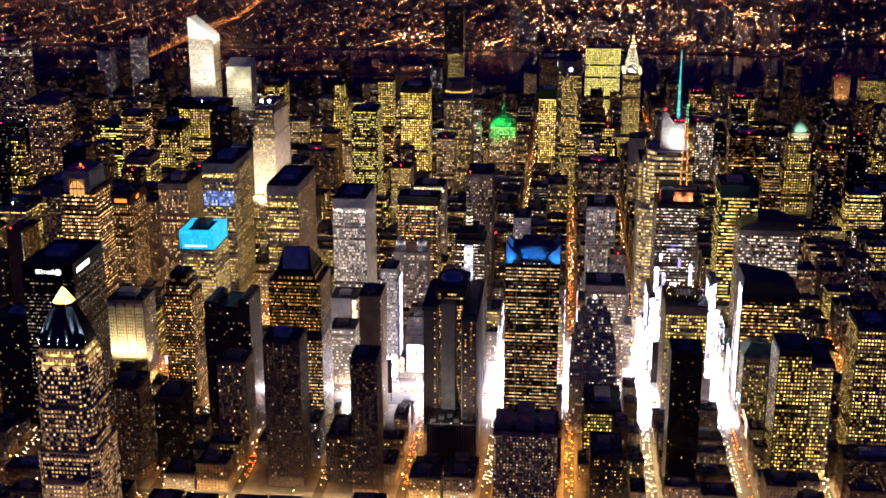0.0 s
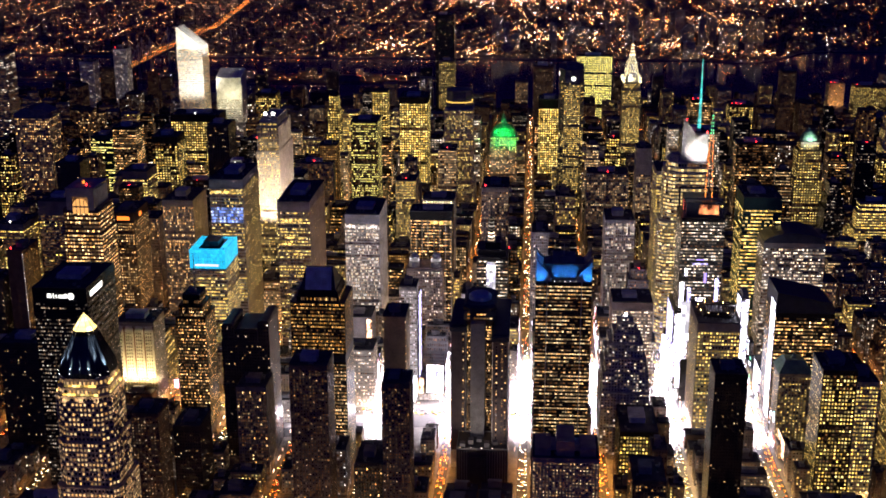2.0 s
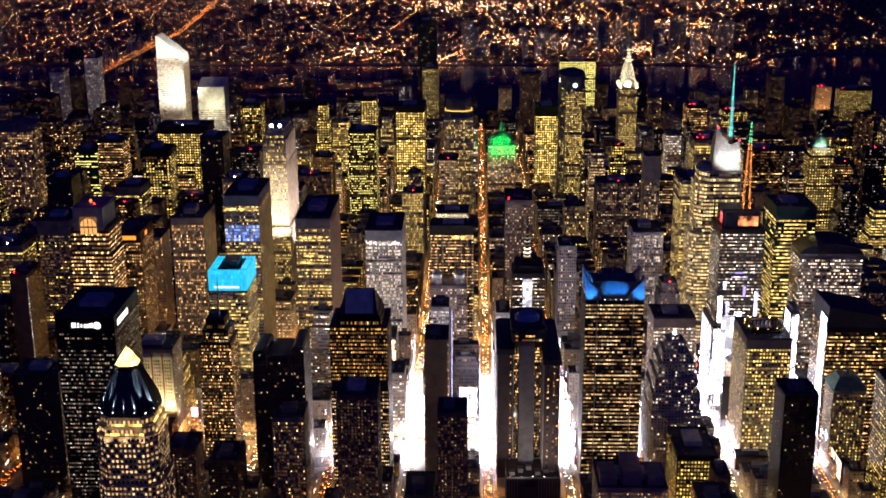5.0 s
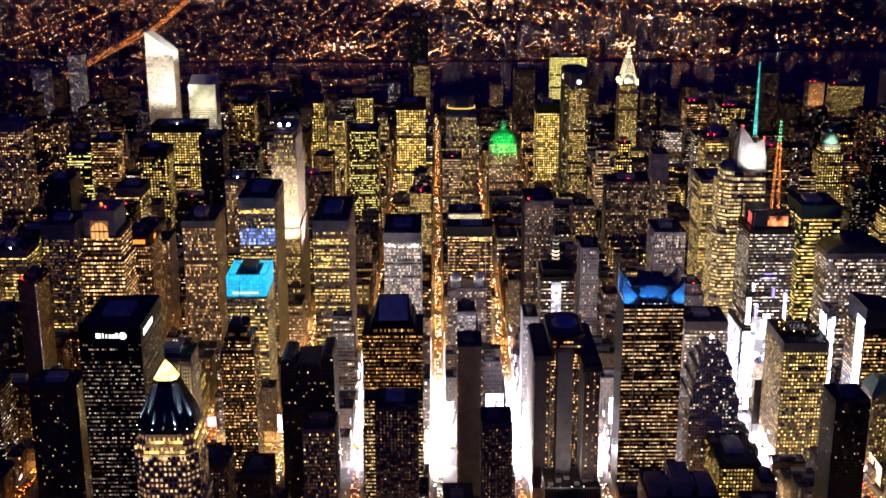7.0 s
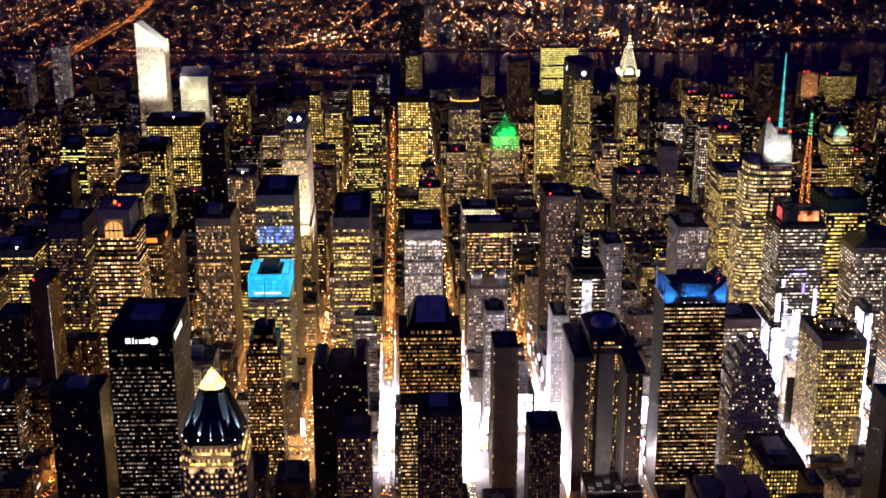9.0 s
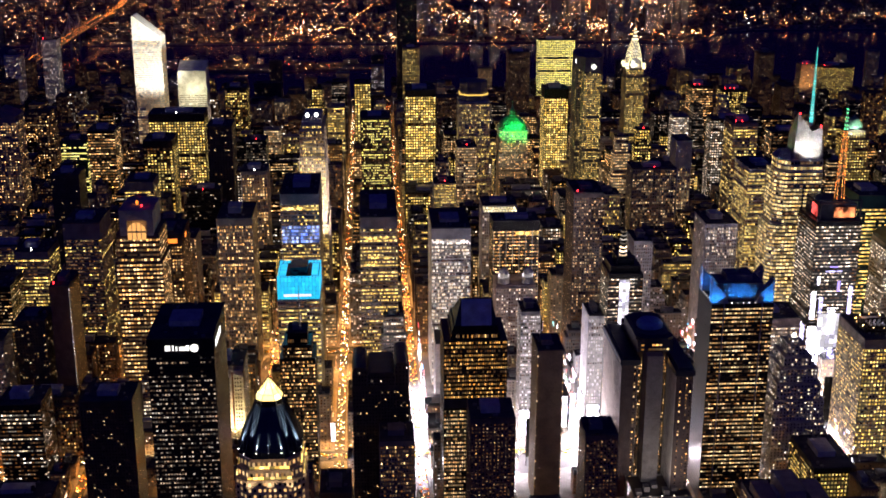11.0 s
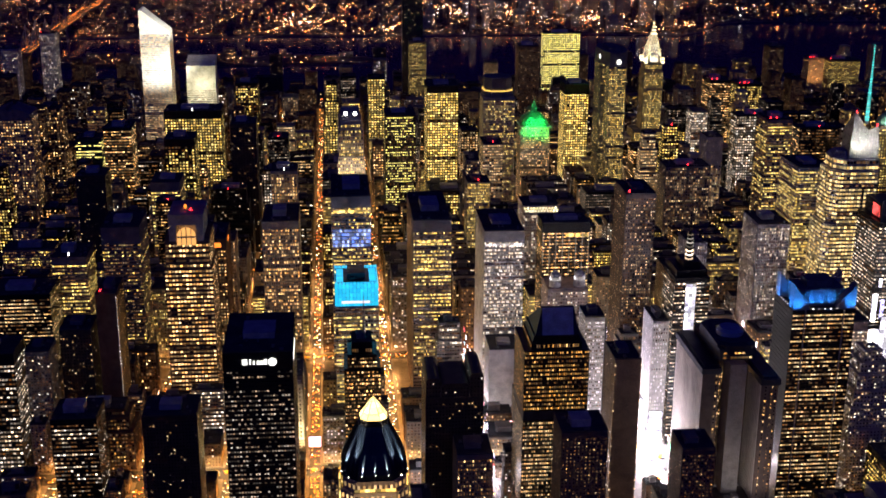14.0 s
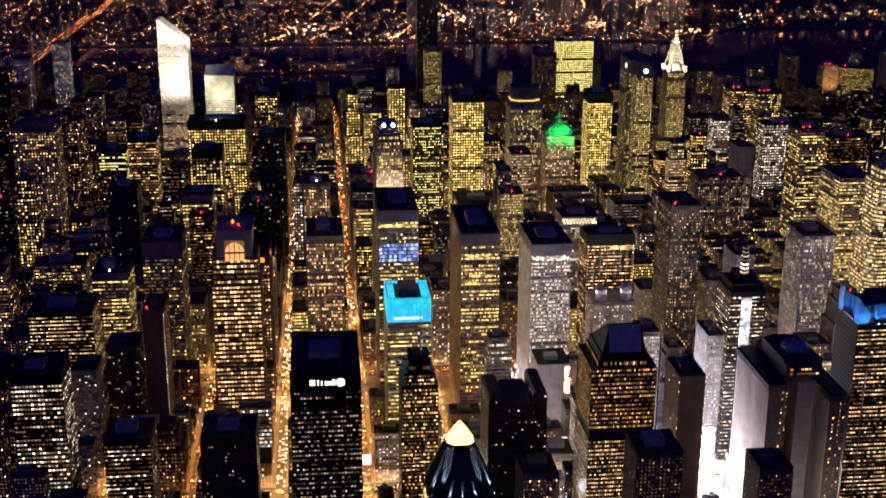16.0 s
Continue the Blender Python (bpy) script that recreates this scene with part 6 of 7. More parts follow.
for a in np.linspace(0, 2 * math.pi, 12, endpoint=False):
    m.rod(605 + 19.8 * math.cos(a), 262 + 19.8 * math.sin(a), 136, 137, 0.5, 0.5, 6)
part("roof_lamp", m, "street_lamp_glow", ROOTS[21], kind="stuff")

# stacked tower with a bright spine and an antenna
R = ROOTS[35]
m = Mesh()
m.box(350, 380, 305, 340, 176, 183)
m.box(357, 374, 309, 334, 183, 190)
for k in range(7):
    m.rod(363.5, 314, 190 + k * 4, 191.4 + k * 4, 4.6 - k * 0.25, 4.6 - k * 0.25, 12)
m.rod(363.5, 314, 190, 218, 2.6, 2.2, 10)
m.rod(363.5, 314, 218, 236, 0.9, 0.2, 8)
part("roof_block", m, "black_metal", R)
panel_sign(R, "W", 359, 369, 302, 60, 170, "screen_soft", "bright vertical lit spine", 3)
m = Mesh()
for k in range(7):
    m.rod(363.5, 314, 191.6 + k * 4, 192.4 + k * 4, 4.0 - k * 0.2, 4.0 - k * 0.2, 12)
part("roof_strip_light", m, "lit_white", R, "lit rings of the antenna", "stuff")

# hotel in tan brick: corner marker lamps and three roof bumps
m = Mesh()
for z in np.arange(20, 150, 8.5):
    for x in (260.2, 282.8):
        m.box(x - 0.4, x + 0.4, 162.8, 163.5, z, z + 1.2)
part("corner_glow", m, "lit_room", ROOTS[16], kind="stuff")
m = Mesh()
m.boxes([(414, 428, 0, 30, 85, 93), (433, 449, 0, 36, 85, 99), (454, 468, 0, 30, 85, 93)])
part("roof_block", m, "pink_granite", ROOTS[18])

# floodlit stone hotel with three tall bays
FX, FY = -52, 262
r = tower("hotel_tower", FX, FX + 44, FY, FY + 40, 104, "hotel_rooms", "cream stone hotel, its three tall bays floodlit yellow", share=0.25, wall="limestone")
for i in range(4):
    m = Mesh()
    m.box(FX + 0.4 + i * 11.2, FX + 9.6 + i * 11.2, FY - 2.4, FY - 0.3, 40, 96)
    m.box(FX + 1.4 + i * 11.2, FX + 8.6 + i * 11.2, FY - 1.8, FY - 0.3, 96, 100)
    part("bay", m, "white_stone", r, "tall projecting stone bay")
for i in range(3):
    m = Mesh()
    m.box(FX + 9.7 + i * 11.2, FX + 11.5 + i * 11.2, FY - 0.7, FY - 0.32, 40, 98)
    part("slot", m, "red_brick", r, "dark red recess between bays")
m = Mesh()
m.boxes([(FX + 1.6 + i * 11.2 + j * 2.5, FX + 2.6 + i * 11.2 + j * 2.5, FY - 2.5, FY - 2.42, 43 + k * 4, 45.0 + k * 4) for i in range(4) for j in range(3) for k in range(13)])
part("bay_window", m, "dark_glass", r, kind="stuff")
area_lamp("bay_floodlight", look((FX + 22, FY - 12, 34), (FX + 22, FY - 2, 66)), 44, 1.5, 0.7e5, (1.0, 0.72, 0.30))
spot_lamp("bay_floodlight", (FX + 54, FY + 4, 20), (FX + 44, FY + 14, 50), 9e4, (1.0, 0.82, 0.5), 80, 0.6)

# two domed lantern caps of the pinkish hotel
for _x in (263, 290):
    m = Mesh()
    m.rod(_x, 470, 110, 117, 6.6, 6.4, 14)
    m.loft([[(a, b, z) for a, b in ring(_x, 470, q, 14)] for z, q in ((117, 5.2), (121.5, 5.2), (122, 5.9), (124.5, 5.2), (127, 3.0), (128.4, 0.6))])
    cap = part("roof_lantern", m, "white_stone", ROOTS[38], "pale domed roof lantern")
    m = Mesh()
    m.boxes([(_x + 5.3 * math.cos(a) - 0.55, _x + 5.3 * math.cos(a) + 0.55, 470 + 5.3 * math.sin(a) - 0.55, 470 + 5.3 * math.sin(a) + 0.55, 117.6, 120.8) for a in np.linspace(0, 2 * math.pi, 12, endpoint=False)])
    part("lantern_lamp", m, "lit_cool", cap, kind="stuff")

# ---------------------------------------------------------------- lit signs of the theatre square


def billboard(face, a0, a1, c, z0, z1, mat, label, cells=1):
    at = ((a0 + a1) / 2, c, 0.15) if face in "WE" else (c, (a0 + a1) / 2, 0.15)
    r = thing("billboard", at, label, "billboard", "lit signs round the theatre square")
    for u in (a0 + 0.4, a1 - 0.4):
        legs = Mesh()
        if face == "W":
            legs.box(u - 0.3, u + 0.3, c - 0.05, c + 0.6, 0.15, z1)
        elif face == "E":
            legs.box(u - 0.3, u + 0.3, c - 0.6, c + 0.05, 0.15, z1)
        else:
            s = -1 if face == "N" else 1
            legs.box(min(c - s * 0.6, c + s * 0.04), max(c - s * 0.6, c + s * 0.04), u - 0.3, u + 0.3, 0.15, z1)
        part("support", legs, "black_metal", r)
    panel_sign(r, face, a0, a1, c, z0, z1, mat, "", cells, "screen")


# giant sign wrapped round a corner building
r = tower("hotel_tower", 331, 346, 308, 346, 130, "white_piers", "white hotel tower with brilliant lit floors and giant screens", share=0.95, lit="lit_cool", wall="white_stone", blank=3)
panel_sign(r, "W", 332, 345, 307, 6, 34, "screen_white", "giant white video screen", 3, "screen")
panel_sign(r, "N", 311, 343, 330, 8, 38, "screen_white", "giant white video screen", 4, "screen")
for b in (
    # no billboard: a glowing panel in place of light on the hotel's side
    ("S", 302, 328, 283, 30, 128, "screen_violet", "tall pale lit edge of the hotel"),
    # next two panels are added to make the white glare above the low roofs
    ("S", 304, 350, 313, 5, 46, "screen_white", "large bright white video billboard"),
    ("W", 262, 281, 298, 6, 34, "screen_white", "large bright white video billboard"),
    ("W", 211, 217, 399, 34, 64, "screen_warm", "tall warm white lit strip sign"),
    ("W", 580, 604, 349, 74, 112, "screen_soft", "very large pale lit lattice billboard", 5),
    ("W", 630, 652, 330, 10, 70, "screen_white", "large bright white video billboard"),
    ("S", 300, 340, 232, 6, 34, "screen_white", "large bright white video billboard"),
    ("N", 420, 470, 672, 6, 40, "screen_white", "large bright white video billboard"),
    # E panels are unseen emitters behind towers, added to light the street canyons
    ("E", 418, 466, 238, 12, 60, "screen_white", "very large white video billboard"),
    ("E", 334, 384, 228, 12, 55, "screen_white", "very large white video billboard"),
    ("E", 180, 224, 194, 10, 48, "screen_white", "very large white video billboard"),
    ("E", 262, 282, 243, 10, 50, "screen_white", "large bright white video billboard"),
    ("E", 576, 620, 303, 10, 60, "screen_white", "very large white video billboard"),
    ("E", 100, 142, 202, 8, 36, "screen_white", "large bright white video billboard"),
    ("W", 292, 311, 303, 12, 46, "screen_white", "bright white video billboard"),
    ("W", 274, 288, 305, 10, 30, "screen_warm", "orange and white video billboard"),
    ("N", 296, 318, 272, 8, 34, "screen_white", "bright white video billboard"),
    ("W", 244, 258, 318, 8, 30, "screen_white", "bright white video billboard"),
    ("W", 208, 226, 322, 10, 34, "screen_white", "bright white video billboard"),
    ("W", 186, 200, 322, 6, 22, "screen_pink", "pink and white lit billboard"),
    ("W", 559, 568, 350, 14, 72, "screen_white", "tall bright white video billboard"),
    ("W", 570, 575, 350, 20, 62, "screen_violet", "violet glowing video billboard screen"),
    ("W", 577, 583, 350, 6, 50, "screen_white", "tall bright white video billboard"),
    ("W", 559, 568, 349, 2, 11, "screen_pink", "pink and white lit billboard"),
    ("W", 594, 602, 352, 10, 70, "screen_violet", "violet glowing video billboard screen"),
    ("N", 352, 372, 570, 8, 52, "screen_white", "large bright white video billboard"),
    ("W", 497, 512, 288, 6, 40, "screen_white", "bright white video billboard"),
    ("W", 400, 412, 300, 6, 32, "screen_white", "bright white video billboard"),
    ("W", 424, 440, 310, 8, 38, "screen_white", "bright white video billboard"),
    ("W", 456, 470, 312, 8, 34, "screen_pink", "pink and white lit billboard"),
    ("W", 134, 150, 300, 4, 26, "screen_white", "bright white video billboard"),
    ("W", 108, 120, 300, 6, 20, "screen_violet", "violet glowing video billboard screen"),
    ("W", 640, 664, 420, 6, 60, "screen_white", "large bright white video billboard"),
    ("N", 310, 360, 669, 4, 40, "screen_white", "white lit theatre street sign"),
    ("N", 170, 210, 669, 4, 24, "screen_warm", "orange lit theatre street sign"),
    ("S", 190, 225, 634, 4, 20, "screen_white", "white lit theatre street sign"),
    ("W", 66, 76, 300, 4, 24, "screen_white", "bright white video billboard"),
    ("W", -6, 6, 318, 3, 14, "screen_pink", "pink and white lit billboard"),
):
    billboard(*b)

TAKEN += [(328, 402, 226, 352), (240, 402, 222, 299), (402, 650, 262, 292), (560, 572, 232, 372)]

# ---------------------------------------------------------------- the rest of the city, block by block


def free(x0, x1, y0, y1, gap=1.5):
    return all(x1 + gap < a or x0 - gap > b or y1 + gap < c or y0 - gap > d for a, b, c, d in TAKEN)


def on_broadway(x0, x1, y0, y1):
    return y0 < broadway_y(x1) + 14 and y1 > broadway_y(x0) - 14


ZONES = [  # from y, low, high, chance of a tall one, tall height, styles
    (-280, 12, 24, 0.0, 40, ["brick_flats", "tan_flats", "brick_flats"]),
    (0, 14, 34, 0.06, 62, ["brick_flats", "tan_flats", "grey_flats", "hotel_rooms"]),
    (285, 24, 70, 0.15, 100, ["hotel_rooms", "amber_grid", "tan_flats", "yellow_ribbon", "dim_piers"]),
    (560, 35, 95, 0.22, 125, ["amber_grid", "yellow_grid", "yellow_ribbon", "dim_piers", "hotel_rooms", "dark_amber", "stone_piers"]),
    (870, 45, 105, 0.25, 140, ["amber_grid", "yellow_grid", "yellow_ribbon", "dim_piers", "dark_amber", "dark_ribbon", "stone_piers"]),
    (1187, 45, 115, 0.28, 150, ["yellow_grid", "amber_grid", "yellow_ribbon", "dark_amber", "dark_ribbon", "stone_piers"]),
    (1498, 30, 90, 0.22, 125, ["brick_flats", "tan_flats", "grey_flats", "amber_grid", "dark_ribbon"]),
    (1714, 22, 75, 0.18, 110, ["brick_flats", "tan_flats", "grey_flats", "black_flats"]),
    (1943, 15, 60, 0.12, 95, ["brick_flats", "tan_flats", "grey_flats", "black_flats"]),
]
JOINED = {}
hue_rng = np.random.default_rng(11)
HUES = {"lit_amber": ["lit_amber", "lit_amber_dim", "lit_room", "lit_amber", "lit_white"], "lit_yellow": ["lit_yellow", "lit_yellow", "lit_room", "lit_yellow", "lit_white"],
        "lit_white": ["lit_white", "lit_room", "lit_dim", "lit_cool"]}
red_rng, last_root = np.random.default_rng(3), [None]
LOW = [(296, 420, 840, 1182, 58), (470, 640, 1330, 2045, 70), (-330, -170, 1210, 1480, 80), (20, 80, 540, 645, 60), (150, 240, 960, 1135, 70), (560, 640, 1180, 1345, 80)]
for xa, xb, y0, y1, s in BLOCKS:
    zone = [z for z in ZONES if y0 >= z[0]][-1] if y0 >= -280 else ZONES[0]
    _, lo, hi, ch, tall, styles = zone
    if y0 < 0 and y1 < 0 and y1 < -150:
        continue
    xs0, xs1 = xa + 3.6, xb - 3.6
    mid = (xs0 + xs1) / 2
    y = y0 + 3.6
    while y < y1 - 14:
        deep = rng.uniform(20, 46) if lo > 20 else rng.uniform(14, 34)
        ye = min(y + deep, y1 - 3.6)
        if y1 - 3.6 - ye < 10:
            ye = y1 - 3.6
        whole = rng.random() < (0.35 if lo > 30 else 0.12)
        for a, b in ([(xs0, xs1)] if whole else [(xs0, mid - 1.5), (mid + 1.5, xs1)]):
            h = rng.uniform(lo, hi) * (1.0 if rng.random() < 0.75 else 0.7)
            if rng.random() < ch:
                h = tall * rng.uniform(0.75, 1.15)
            if not visible((a + b) / 2, y, 40) or on_broadway(a, b, y, ye):
                continue
            x0, x1, p, q = a, b, y, ye - rng.uniform(0.4, 1.0)
            if not free(x0, x1, p, q):
                # give way to a landmark: try the nearer or farther half of the lot
                mx, my = (x0 + x1) / 2, (p + q) / 2
                lots = [(x0, mx - 1, p, q), (mx + 1, x1, p, q), (x0, x1, p, my - 1), (x0, x1, my + 1, q),
                        (x0, mx - 1, p, my - 1), (mx + 1, x1, p, my - 1), (x0, mx - 1, my + 1, q), (mx + 1, x1, my + 1, q)]
                lots = [t for t in lots if min(t[1] - t[0], t[3] - t[2]) > 12 and free(*t)]
                if not lots:
                    continue
                x0, x1, p, q = lots[0]
                h = min(h, 60)
            for c0, c1, d0, d1, top in LOW:
                if x1 > c0 and x0 < c1 and q > d0 and p < d1:
                    h = min(h, top * rng.uniform(0.8, 1.0))
            if min(x1 - x0, q - p) < 8:
                continue
            st = str(rng.choice(styles))
            far = y > 820
            flat = st.endswith("flats") or st == "hotel_rooms"
            nm = ("apartment_building" if st.endswith("flats") else "hotel_building" if st == "hotel_rooms" else "office_building") if h < 90 else ("apartment_tower" if flat else "office_tower")
            w = min(x1 - x0, q - p)
            steps = None
            if h > 55 and rng.random() < 0.45 and w > 18:
                k = w * 0.1
                steps = [((0, 0, 0, 0), h * rng.uniform(0.5, 0.7)), ((k, k, k, k), h * rng.uniform(0.8, 0.9)), ((2 * k, 2 * k, 2 * k, 2 * k), h)]
            hue = str(hue_rng.choice(HUES.get(STYLES[st][2], [STYLES[st][2]])))
            if x0 < -60 and hue == "lit_yellow" and hue_rng.random() < 0.6:
                hue = "lit_amber"
            into = JOINED.setdefault((st, hue), (Mesh(), Mesh(), Mesh())) if y > 1187 else None
            last_root[0] = tower(nm, x0, x1, p, q, h, st, into=into, tiers=steps, lit=hue, coarse=1.6 if y > 1187 else 1.3 if far else 1.0, tank=flat and h < 60 and rng.random() < 0.5, blank=1.5,
                  faces="WNS", share=min(0.92, STYLES[st][7] * ((0.35 if y < 870 else 0.5) + 1.05 * rng.random()) * (0.34 if x0 < -150 and y < 900 else 0.30 if x0 < -150 else 0.8 if x0 < -80 else 0.42 if x0 > 720 and y > 900 else 1.0)), category="building", group="buildings of the city blocks")
            if into is None and h > 105 and red_rng.random() < 0.55:
                beacon(last_root[0], (x0 + x1) / 2, p + 3, h + 1.5, r=0.7)
        y = ye

far_blocks = thing("far_city_blocks", (0, 1700, 0.15), "crowded distant city blocks with thousands of lit windows", "buildings", kind="stuff")
for (st, hue), (w, d, l) in JOINED.items():
    part("wall", w, STYLES[st][0], far_blocks, kind="stuff")
    part("window", d, STYLES[st][1], far_blocks, kind="stuff")
    part("lit_window", l, hue, far_blocks, kind="stuff")

# ---------------------------------------------------------------- streets: lamps, traffic, trees


def street_things():
    pole, head = Mesh(), Mesh()
    cars, cabs, front, rear = Mesh(), Mesh(), Mesh(), Mesh()
    r2 = np.random.default_rng(21)

    def lamp(x, y, sx, sy):
        pole.box(x - 0.1, x + 0.1, y - 0.1, y + 0.1, 0.15, 8.6)
        pole.boxes([(min(x, x + sx * 2), max(x, x + sx * 2) + 0.08, min(y, y + sy * 2), max(y, y + sy * 2) + 0.08, 8.5, 8.62)])
        cx, cy = x + sx * 2, y + sy * 2
        e = 0.55 if y < 420 else 0.7
        head.box(cx - e, cx + e, cy - e, cy + e, 8.3, 8.3 + 0.8 * e)

    def car(x, y, axis, way):
        body = cabs if r2.random() < 0.4 else cars
        l, w = r2.uniform(4.2, 5.0), 1.8
        if axis == "y":
            body.boxes([(x - w / 2, x + w / 2, y - l / 2, y + l / 2, 0.3, 0.95), (x - w / 2 + 0.12, x + w / 2 - 0.12, y - l * 0.24, y + l * 0.26, 0.95, 1.45)])
            a, b = (y - l / 2, y + l / 2)
            near = rear if (way > 0) != (y > 420 and r2.random() < 0.35) else front
            for i, e in ((-0.6, 0.3), (0.6, 0.3)) if y < 420 else ((0.0, 0.6), ):
                near.box(x + i - e, x + i + e, a - 0.12, a + 0.02, 0.55, 1.0)
        else:
            body.boxes([(x - l / 2, x + l / 2, y - w / 2, y + w / 2, 0.3, 0.95), (x - l * 0.24, x + l * 0.26, y - w / 2 + 0.12, y + w / 2 - 0.12, 0.95, 1.45)])
            f, b = (x + l / 2, x - l / 2) if way > 0 else (x - l / 2, x + l / 2)
            for i, e in ((-0.6, 0.3), (0.6, 0.3)) if y < 420 else ((0.0, 0.6), ):
                front.box(min(f, f + 0.1 * way), max(f, f + 0.1 * way), y + i - e, y + i + e, 0.55, 1.0)
                rear.box(min(b, b - 0.1 * way), max(b, b - 0.1 * way), y + i - e, y + i + e, 0.55, 1.0)

    for s in range(36, 58):
        x = street_x(s)
        hw = 13 if s == 42 else 8.5
        east = s % 2 == 0
        for k, y in enumerate(np.arange(20, 2100, 30)):
            if any(abs(y - a) < 14 for a in AV) or not visible(x, y, 20) or (y > 860 and r2.random() < 0.45):
                continue
            side = -1 if k % 2 else 1
            lamp(x + side * (hw - 4.2), y, -side, 0)
        for lane in ((-3.0, 0.2, 3.2) if s != 42 else (-7, -3, 3, 7)):
            y = 40.0
            while y < 2050:
                y += r2.exponential(7 if y < 860 else 14) + 5.5
                if visible(x, y, 10) and not any(abs(y - a) < 10 for a in AV):
                    car(x + lane, y, "y", 1 if (east if s != 42 else lane > 0) else -1)
    for a in AV:
        for k, x in enumerate(np.arange(-900, 1700, 32)):
            if visible(x, a, 10) and not any(abs(x - street_x(s)) < 9 for s in range(30, 66)):
                lamp(x, a + (8.2 if k % 2 else -8.2), 0, -1 if k % 2 else 1)
        for lane in (-6, -2.8, 0.4, 3.6):
            x = -900.0
            while x < 1700:
                x += r2.exponential(7) + 5.5
                if visible(x, a, 10):
                    car(x, a + lane, "x", 1)
    lamps = thing("street_lamps", (0, 0, 0), "rows of glowing orange street lamps on thin poles", "street lamp", kind="stuff")
    part("pole", pole, "duct_metal", lamps, kind="stuff")
    part("lamp_head", head, "street_lamp_glow", lamps, "glowing lamp heads", kind="stuff")
    tr = thing("traffic", (0, 0, 0), "dense lines of cars and yellow cabs with lights on", "car", kind="stuff")
    part("car_body", cars, "car_paint", tr, "dark cars", kind="stuff")
    part("cab_body", cabs, "cab_yellow", tr, "yellow cabs", kind="stuff")
    part("headlight", front, "headlight_glow", tr, "white headlights", kind="stuff")
    part("taillight", rear, "taillight_glow", tr, "red tail lights", kind="stuff")
    # shop fronts along the pavements
    shop = Mesh()
    for s in range(40, 54):
        x = street_x(s)
        hw = 13 if s == 42 else 8.5
        y = 30.0
        while y < 900:
            y += r2.uniform(6, 26)
            if not free(x - hw - 1, x + hw + 1, y, y + 5, 0) or not visible(x, y, 10) or any(abs(y - a) < 18 for a in AV):
                continue
            l, h = r2.uniform(3, 9), r2.uniform(1.2, 3)
            z = r2.uniform(2.4, 4.5)
            side = 1 if r2.random() < 0.5 else -1
            xx = x + side * (hw - 0.2)
            shop.box(min(xx, xx - side * 0.3), max(xx, xx - side * 0.3), y, y + l, z, z + h)
    small = {m: Mesh() for m in ("screen_white", "screen_pink", "screen_violet", "sign_cyan", "screen_warm", "sign_red", "sign_green")}
    for s in range(42, 49):
        x = street_x(s)
        hw = 13 if s == 42 else 8.5
        for _ in range(230):
            y, z, side = r2.uniform(200, 560), 3 + 40 * r2.random() ** 2, 1 if r2.random() < 0.5 else -1
            l, h = r2.uniform(1.5, 7), r2.uniform(1.5, 6)
            if any(abs(y - a) < 18 for a in AV) or abs(y - broadway_y(x)) < 20:
                continue
            xx = x + side * (hw - 0.3)
            small[str(r2.choice(list(small), p=[0.44, 0.13, 0.12, 0.09, 0.13, 0.06, 0.03]))].box(min(xx, xx - side * 0.4), max(xx, xx - side * 0.4), y, y + l, z, z + h)
    sf = thing("theatre_signs", (0, 0, 0), "hundreds of small coloured lit signs along the theatre streets", "sign", kind="stuff")
    for m, mb in small.items():
        part("sign_face", mb, m, sf, kind="stuff")
    sf = thing("shop_signs", (0, 0, 0), "small lit shop signs along the pavements", "sign", kind="stuff")
    part("sign_face", shop, "screen_warm", sf, kind="stuff")


street_things()

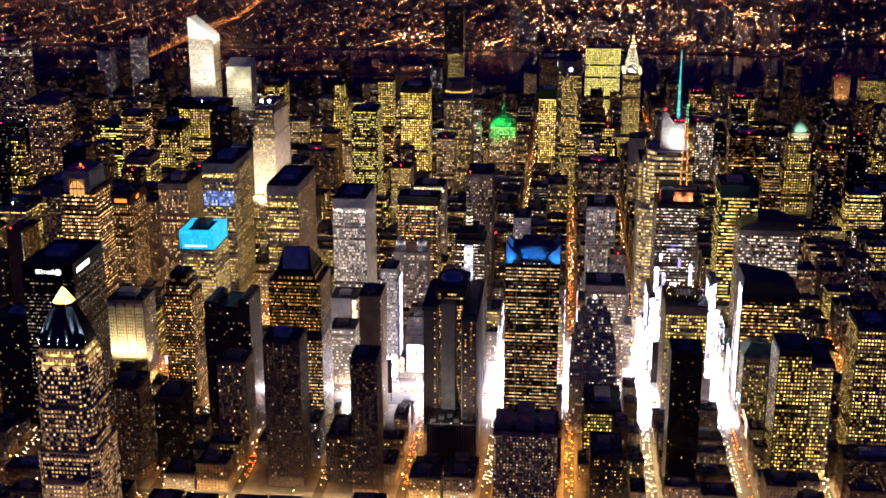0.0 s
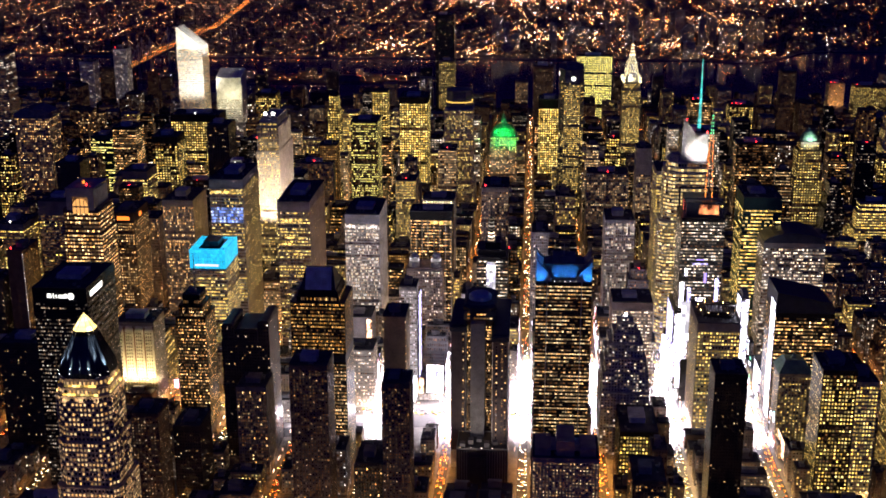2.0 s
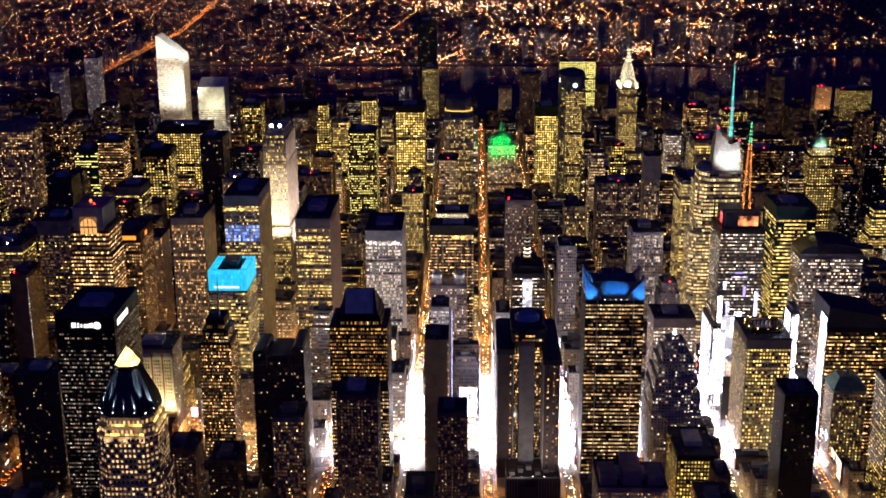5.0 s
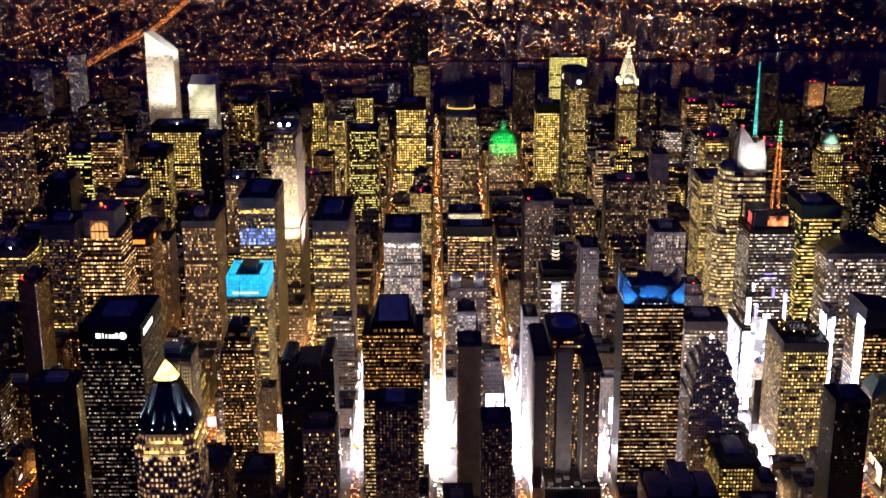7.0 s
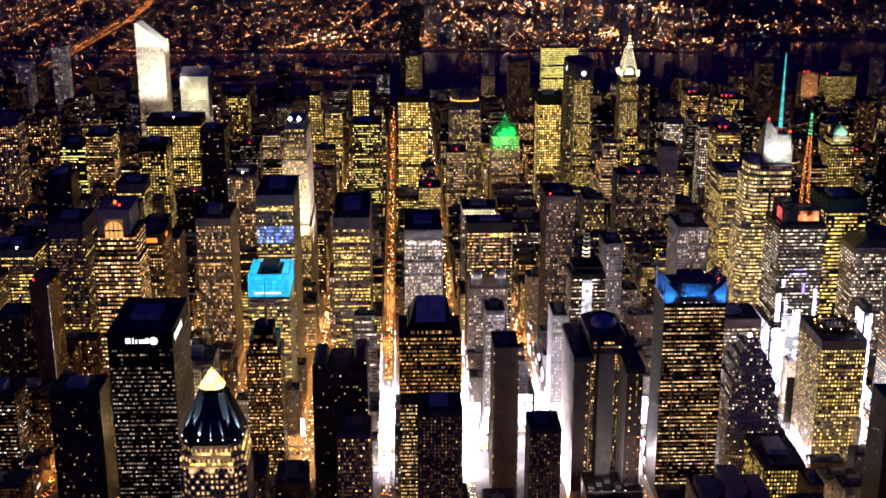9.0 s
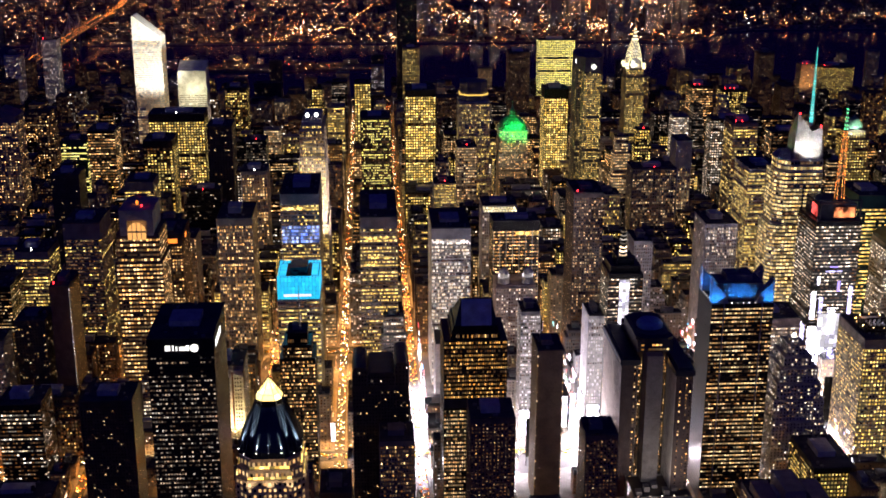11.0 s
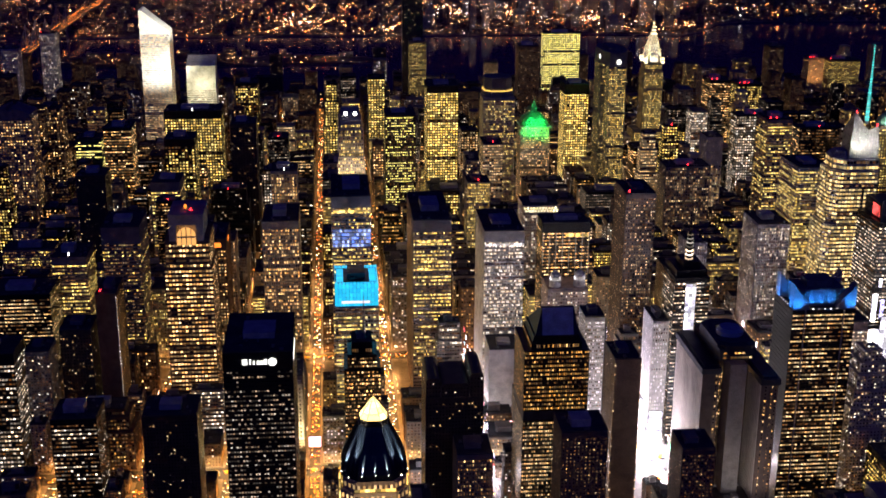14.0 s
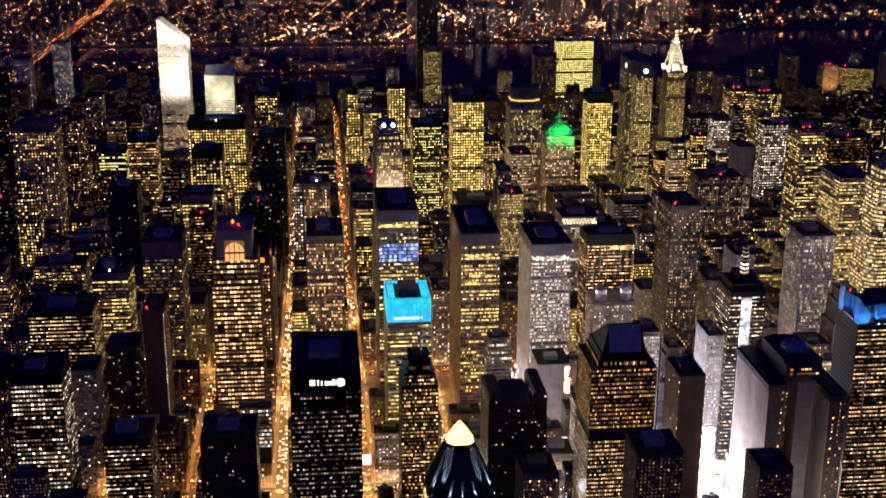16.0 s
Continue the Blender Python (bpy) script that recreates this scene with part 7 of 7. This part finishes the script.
# ---------------------------------------------------------------- river bridge with orange lamps


def river_bridge():
    x, w = -765, 13
    r = thing("bridge", (x, 2600, 0), "long steel truss bridge strung with orange lamps", "bridge")
    deck, truss, pier, lamp = Mesh(), Mesh(), Mesh(), Mesh()
    y0, y1 = 2060, 3420
    deck.box(x - w, x + w, y0, y1, 38, 41)
    tops = []
    towers = (2240, 2600, 2720, 3000)
    for y in np.arange(y0, y1 + 1, 20):
        d = min(abs(y - t) for t in towers)
        tops.append((y, 54 + 46 * max(0, 1 - d / 110) ** 1.4))
    for sx in (-w, w):
        for (ya, za), (yb, zb) in zip(tops, tops[1:]):
            truss.beam((x + sx, ya, za), (x + sx, yb, zb), 0.8)
            truss.beam((x + sx, ya, 41), (x + sx, ya, za), 0.5)
            truss.beam((x + sx, ya, 41), (x + sx, yb, zb), 0.4)
    for t in towers:
        for sx in (-w, w):
            pier = Mesh()
            pier.box(x + sx - 3, x + sx + 3, t - 5, t + 5, -7, 38)
            part("pier", pier, "limestone", r)
            pier = Mesh()
            pier.prism(rect(x + sx - 2, x + sx + 2, t - 3, t + 3), 41, 104, rect(x + sx - 1, x + sx + 1, t - 1.5, t + 1.5))
            part("tower_leg", pier, "steel", r)
    for y in np.arange(y0, y1, 13):
        for sx in (-w + 1, 0, w - 1):
            lamp.box(x + sx - 0.7, x + sx + 0.7, y - 0.7, y + 0.7, 46, 47.2)
    for y in np.arange(3420, 4300, 10):
        xx, z = x + (y - 3420) * 0.12, max(hill(x, y) + 8, 40)
        deck.box(xx - 11, xx + 11, y - 5, y + 5, z - 6, z)
        for sx in (-9, 0, 9):
            lamp.box(xx + sx - 0.7, xx + sx + 0.7, y - 0.7, y + 0.7, z + 4, z + 5.2)
    part("deck", deck, "grey_concrete", r)
    part("truss", truss, "steel", r, "steel lattice bars", "stuff")
    part("lamp", lamp, "bridge_glow", r, "orange deck lamps", "stuff")


river_bridge()

# ---------------------------------------------------------------- far shore: low buildings and their lights


def far_city():
    r3 = np.random.default_rng(5)
    low, tall = Mesh(), Mesh()
    boxes, lw, lo_, lr = [], [], [], []
    dense = lambda x, y: 0.55 + 0.5 * noise.noise(Vector((x * 0.0035, y * 0.006, 3.0))) + 0.35 * noise.noise(Vector((x * 0.012, y * 0.02, 9.0)))

    def put(x, y, z, q):
        k = r3.random()
        (lo_ if k < 0.75 else lw if k < 0.92 else lr).append((x, y, z, q))

    for _ in range(6400):
        x = r3.uniform(-1900, 2700)
        y = shore(x) + 20 + (4480 - shore(x)) * r3.random()
        s = r3.uniform(8, 26)
        h = r3.uniform(6, 14) if r3.random() < 0.93 else r3.uniform(18, 55)
        z = hill(x, y)
        boxes.append((x, x + s, y, y + s * r3.uniform(0.5, 1.2), z - 8, z + h))
        if r3.random() > max(0.0, dense(x, y)) ** 2 * (3.0 if x < 1150 else 0.6):
            continue
        for _ in range(int(r3.integers(3, 10)) + (4 if h > 18 else 0)):
            put(x + r3.random() * s, y - 0.3, z + h * r3.random() + 0.5, r3.uniform(0.3, 0.8))
    # tall flats along the far bank
    for _ in range(46):
        x = r3.uniform(260, 1180)
        y = shore(x) + r3.uniform(30, 420)
        w, h = r3.uniform(18, 40), r3.uniform(32, 105)
        z = hill(x, y)
        tall.box(x, x + w, y, y + 20, z - 6, z + h)
        tall.box(x + w * 0.3, x + w * 0.6, y + 4, y + 14, z + h, z + h + 4)
        sh = r3.uniform(0.05, 0.35)
        for a in np.arange(x + 2, x + w - 1, 3.4):
            for b in np.arange(z + 3, z + h - 2, 3.6):
                if r3.random() < sh:
                    (lw if r3.random() < 0.45 else lo_).append((a, y - 0.2, b, 0.7))
    low.boxes(boxes)
    # streets of sodium lamps, in two directions
    for k in range(40):
        x0 = -1900 + k * 115 + r3.uniform(-25, 25)
        skew = 0.35 if k < 21 else -0.25
        bright = r3.random() < 0.4
        for y in np.arange(3090, 4480, 9 if bright else 40):
            x = x0 + skew * (y - 3090) + r3.uniform(-4, 4)
            if y > shore(x) + 12 and (bright or r3.random() < dense(x, y)) and (x < 1150 or r3.random() < 0.35):
                lo_.append((x, y, hill(x, y) + 9, r3.uniform(0.8, 1.5) if bright else r3.uniform(0.5, 1.0)))
    for k in range(26):
        y = 3090 + k * 54
        for x in np.arange(-1900, 2700, 24 if k % 4 else 15):
            if y > shore(x) + 12 and r3.random() < dense(x, y) * (0.8 if x < 1150 else 0.3):
                lo_.append((x, y + r3.uniform(-6, 6), hill(x, y) + 9, r3.uniform(0.6, 1.3)))
    # waterfront promenade
    for x in np.arange(-1500, 2400, 11):
        if r3.random() < 0.75:
            put(x, shore(x) + 6, 4 + r3.random() * 3, r3.uniform(0.5, 1.4))
    # big lit yards
    for cx, cy, n, wd in ((420, 3900, 320, 320), (900, 4150, 340, 380), (650, 3420, 200, 240), (1020, 3640, 220, 240), (1300, 4250, 200, 420), (-300, 4000, 260, 420), (1180, 3200, 90, 160), (1500, 3360, 40, 220), (500, 3420, 260, 240), (860, 3300, 260, 160), (1900, 3440, 50, 320), (240, 3180, 90, 90), (-80, 3300, 110, 120), (1350, 3480, 120, 420), (700, 3700, 220, 260), (1000, 3560, 240, 240), (1300, 3900, 150, 380), (200, 3900, 160, 220)):
        for _ in range(n):
            x, y = cx + r3.normal() * wd * 0.5, cy + r3.normal() * 42
            if y > shore(x) + 12:
                (lw if r3.random() < 0.3 else lo_).append((x, y, hill(x, y) + 8, r3.uniform(0.7, 2.4)))
    # island in the river
    for _ in range(60):
        x, y = r3.uniform(-1100, 60), r3.uniform(2575, 2680)
        s, h = r3.uniform(12, 40), r3.uniform(8, 26)
        low.box(x, x + s, y, y + 14, 1.5, 1.5 + h)
        for _ in range(6):
            put(x + r3.random() * s, y - 0.3, 2 + r3.random() * h, 0.8)
    for x in np.arange(-1200, 140, 11):
        if r3.random() < 0.7:
            put(x, 2566, 5, 0.7)
    t = thing("far_buildings", (0, 3500, 0), "low dark buildings across the river with street lights", "buildings", kind="stuff")
    part("house", low, "earth", t, kind="stuff")
    part("flats", tall, "grey_concrete", t, kind="stuff")
    for nm, arr, mat, lab in (("street_light", lo_, "city_glow", "orange street lights"), ("white_light", lw, "city_glow_white", "white lights"), ("red_light", lr, "city_glow_red", "red lights")):
        x, y, z, q = np.array(arr).T
        mb = Mesh()
        c = [np.stack(p, 1) for p in ((x - q, y, z), (x, y - q, z), (x + q, y, z), (x, y + q, z), (x, y, z - q * 0.9), (x, y, z + q * 0.9))]
        # small eight-sided lamp bodies
        mb.v.append(np.stack(c, 1).reshape(-1, 3))
        f = np.array([[0, 1, 5, 5], [1, 2, 5, 5], [1, 0, 4, 4], [2, 1, 4, 4]])
        mb.tri = (np.arange(len(x))[:, None, None] * 6 + f[None, :, :3]).reshape(-1, 3)
        mb.n = len(x) * 6
        mb.p = [list(map(int, v)) for v in mb.tri]
        part(nm, mb, mat, t, lab, "stuff")


far_city()
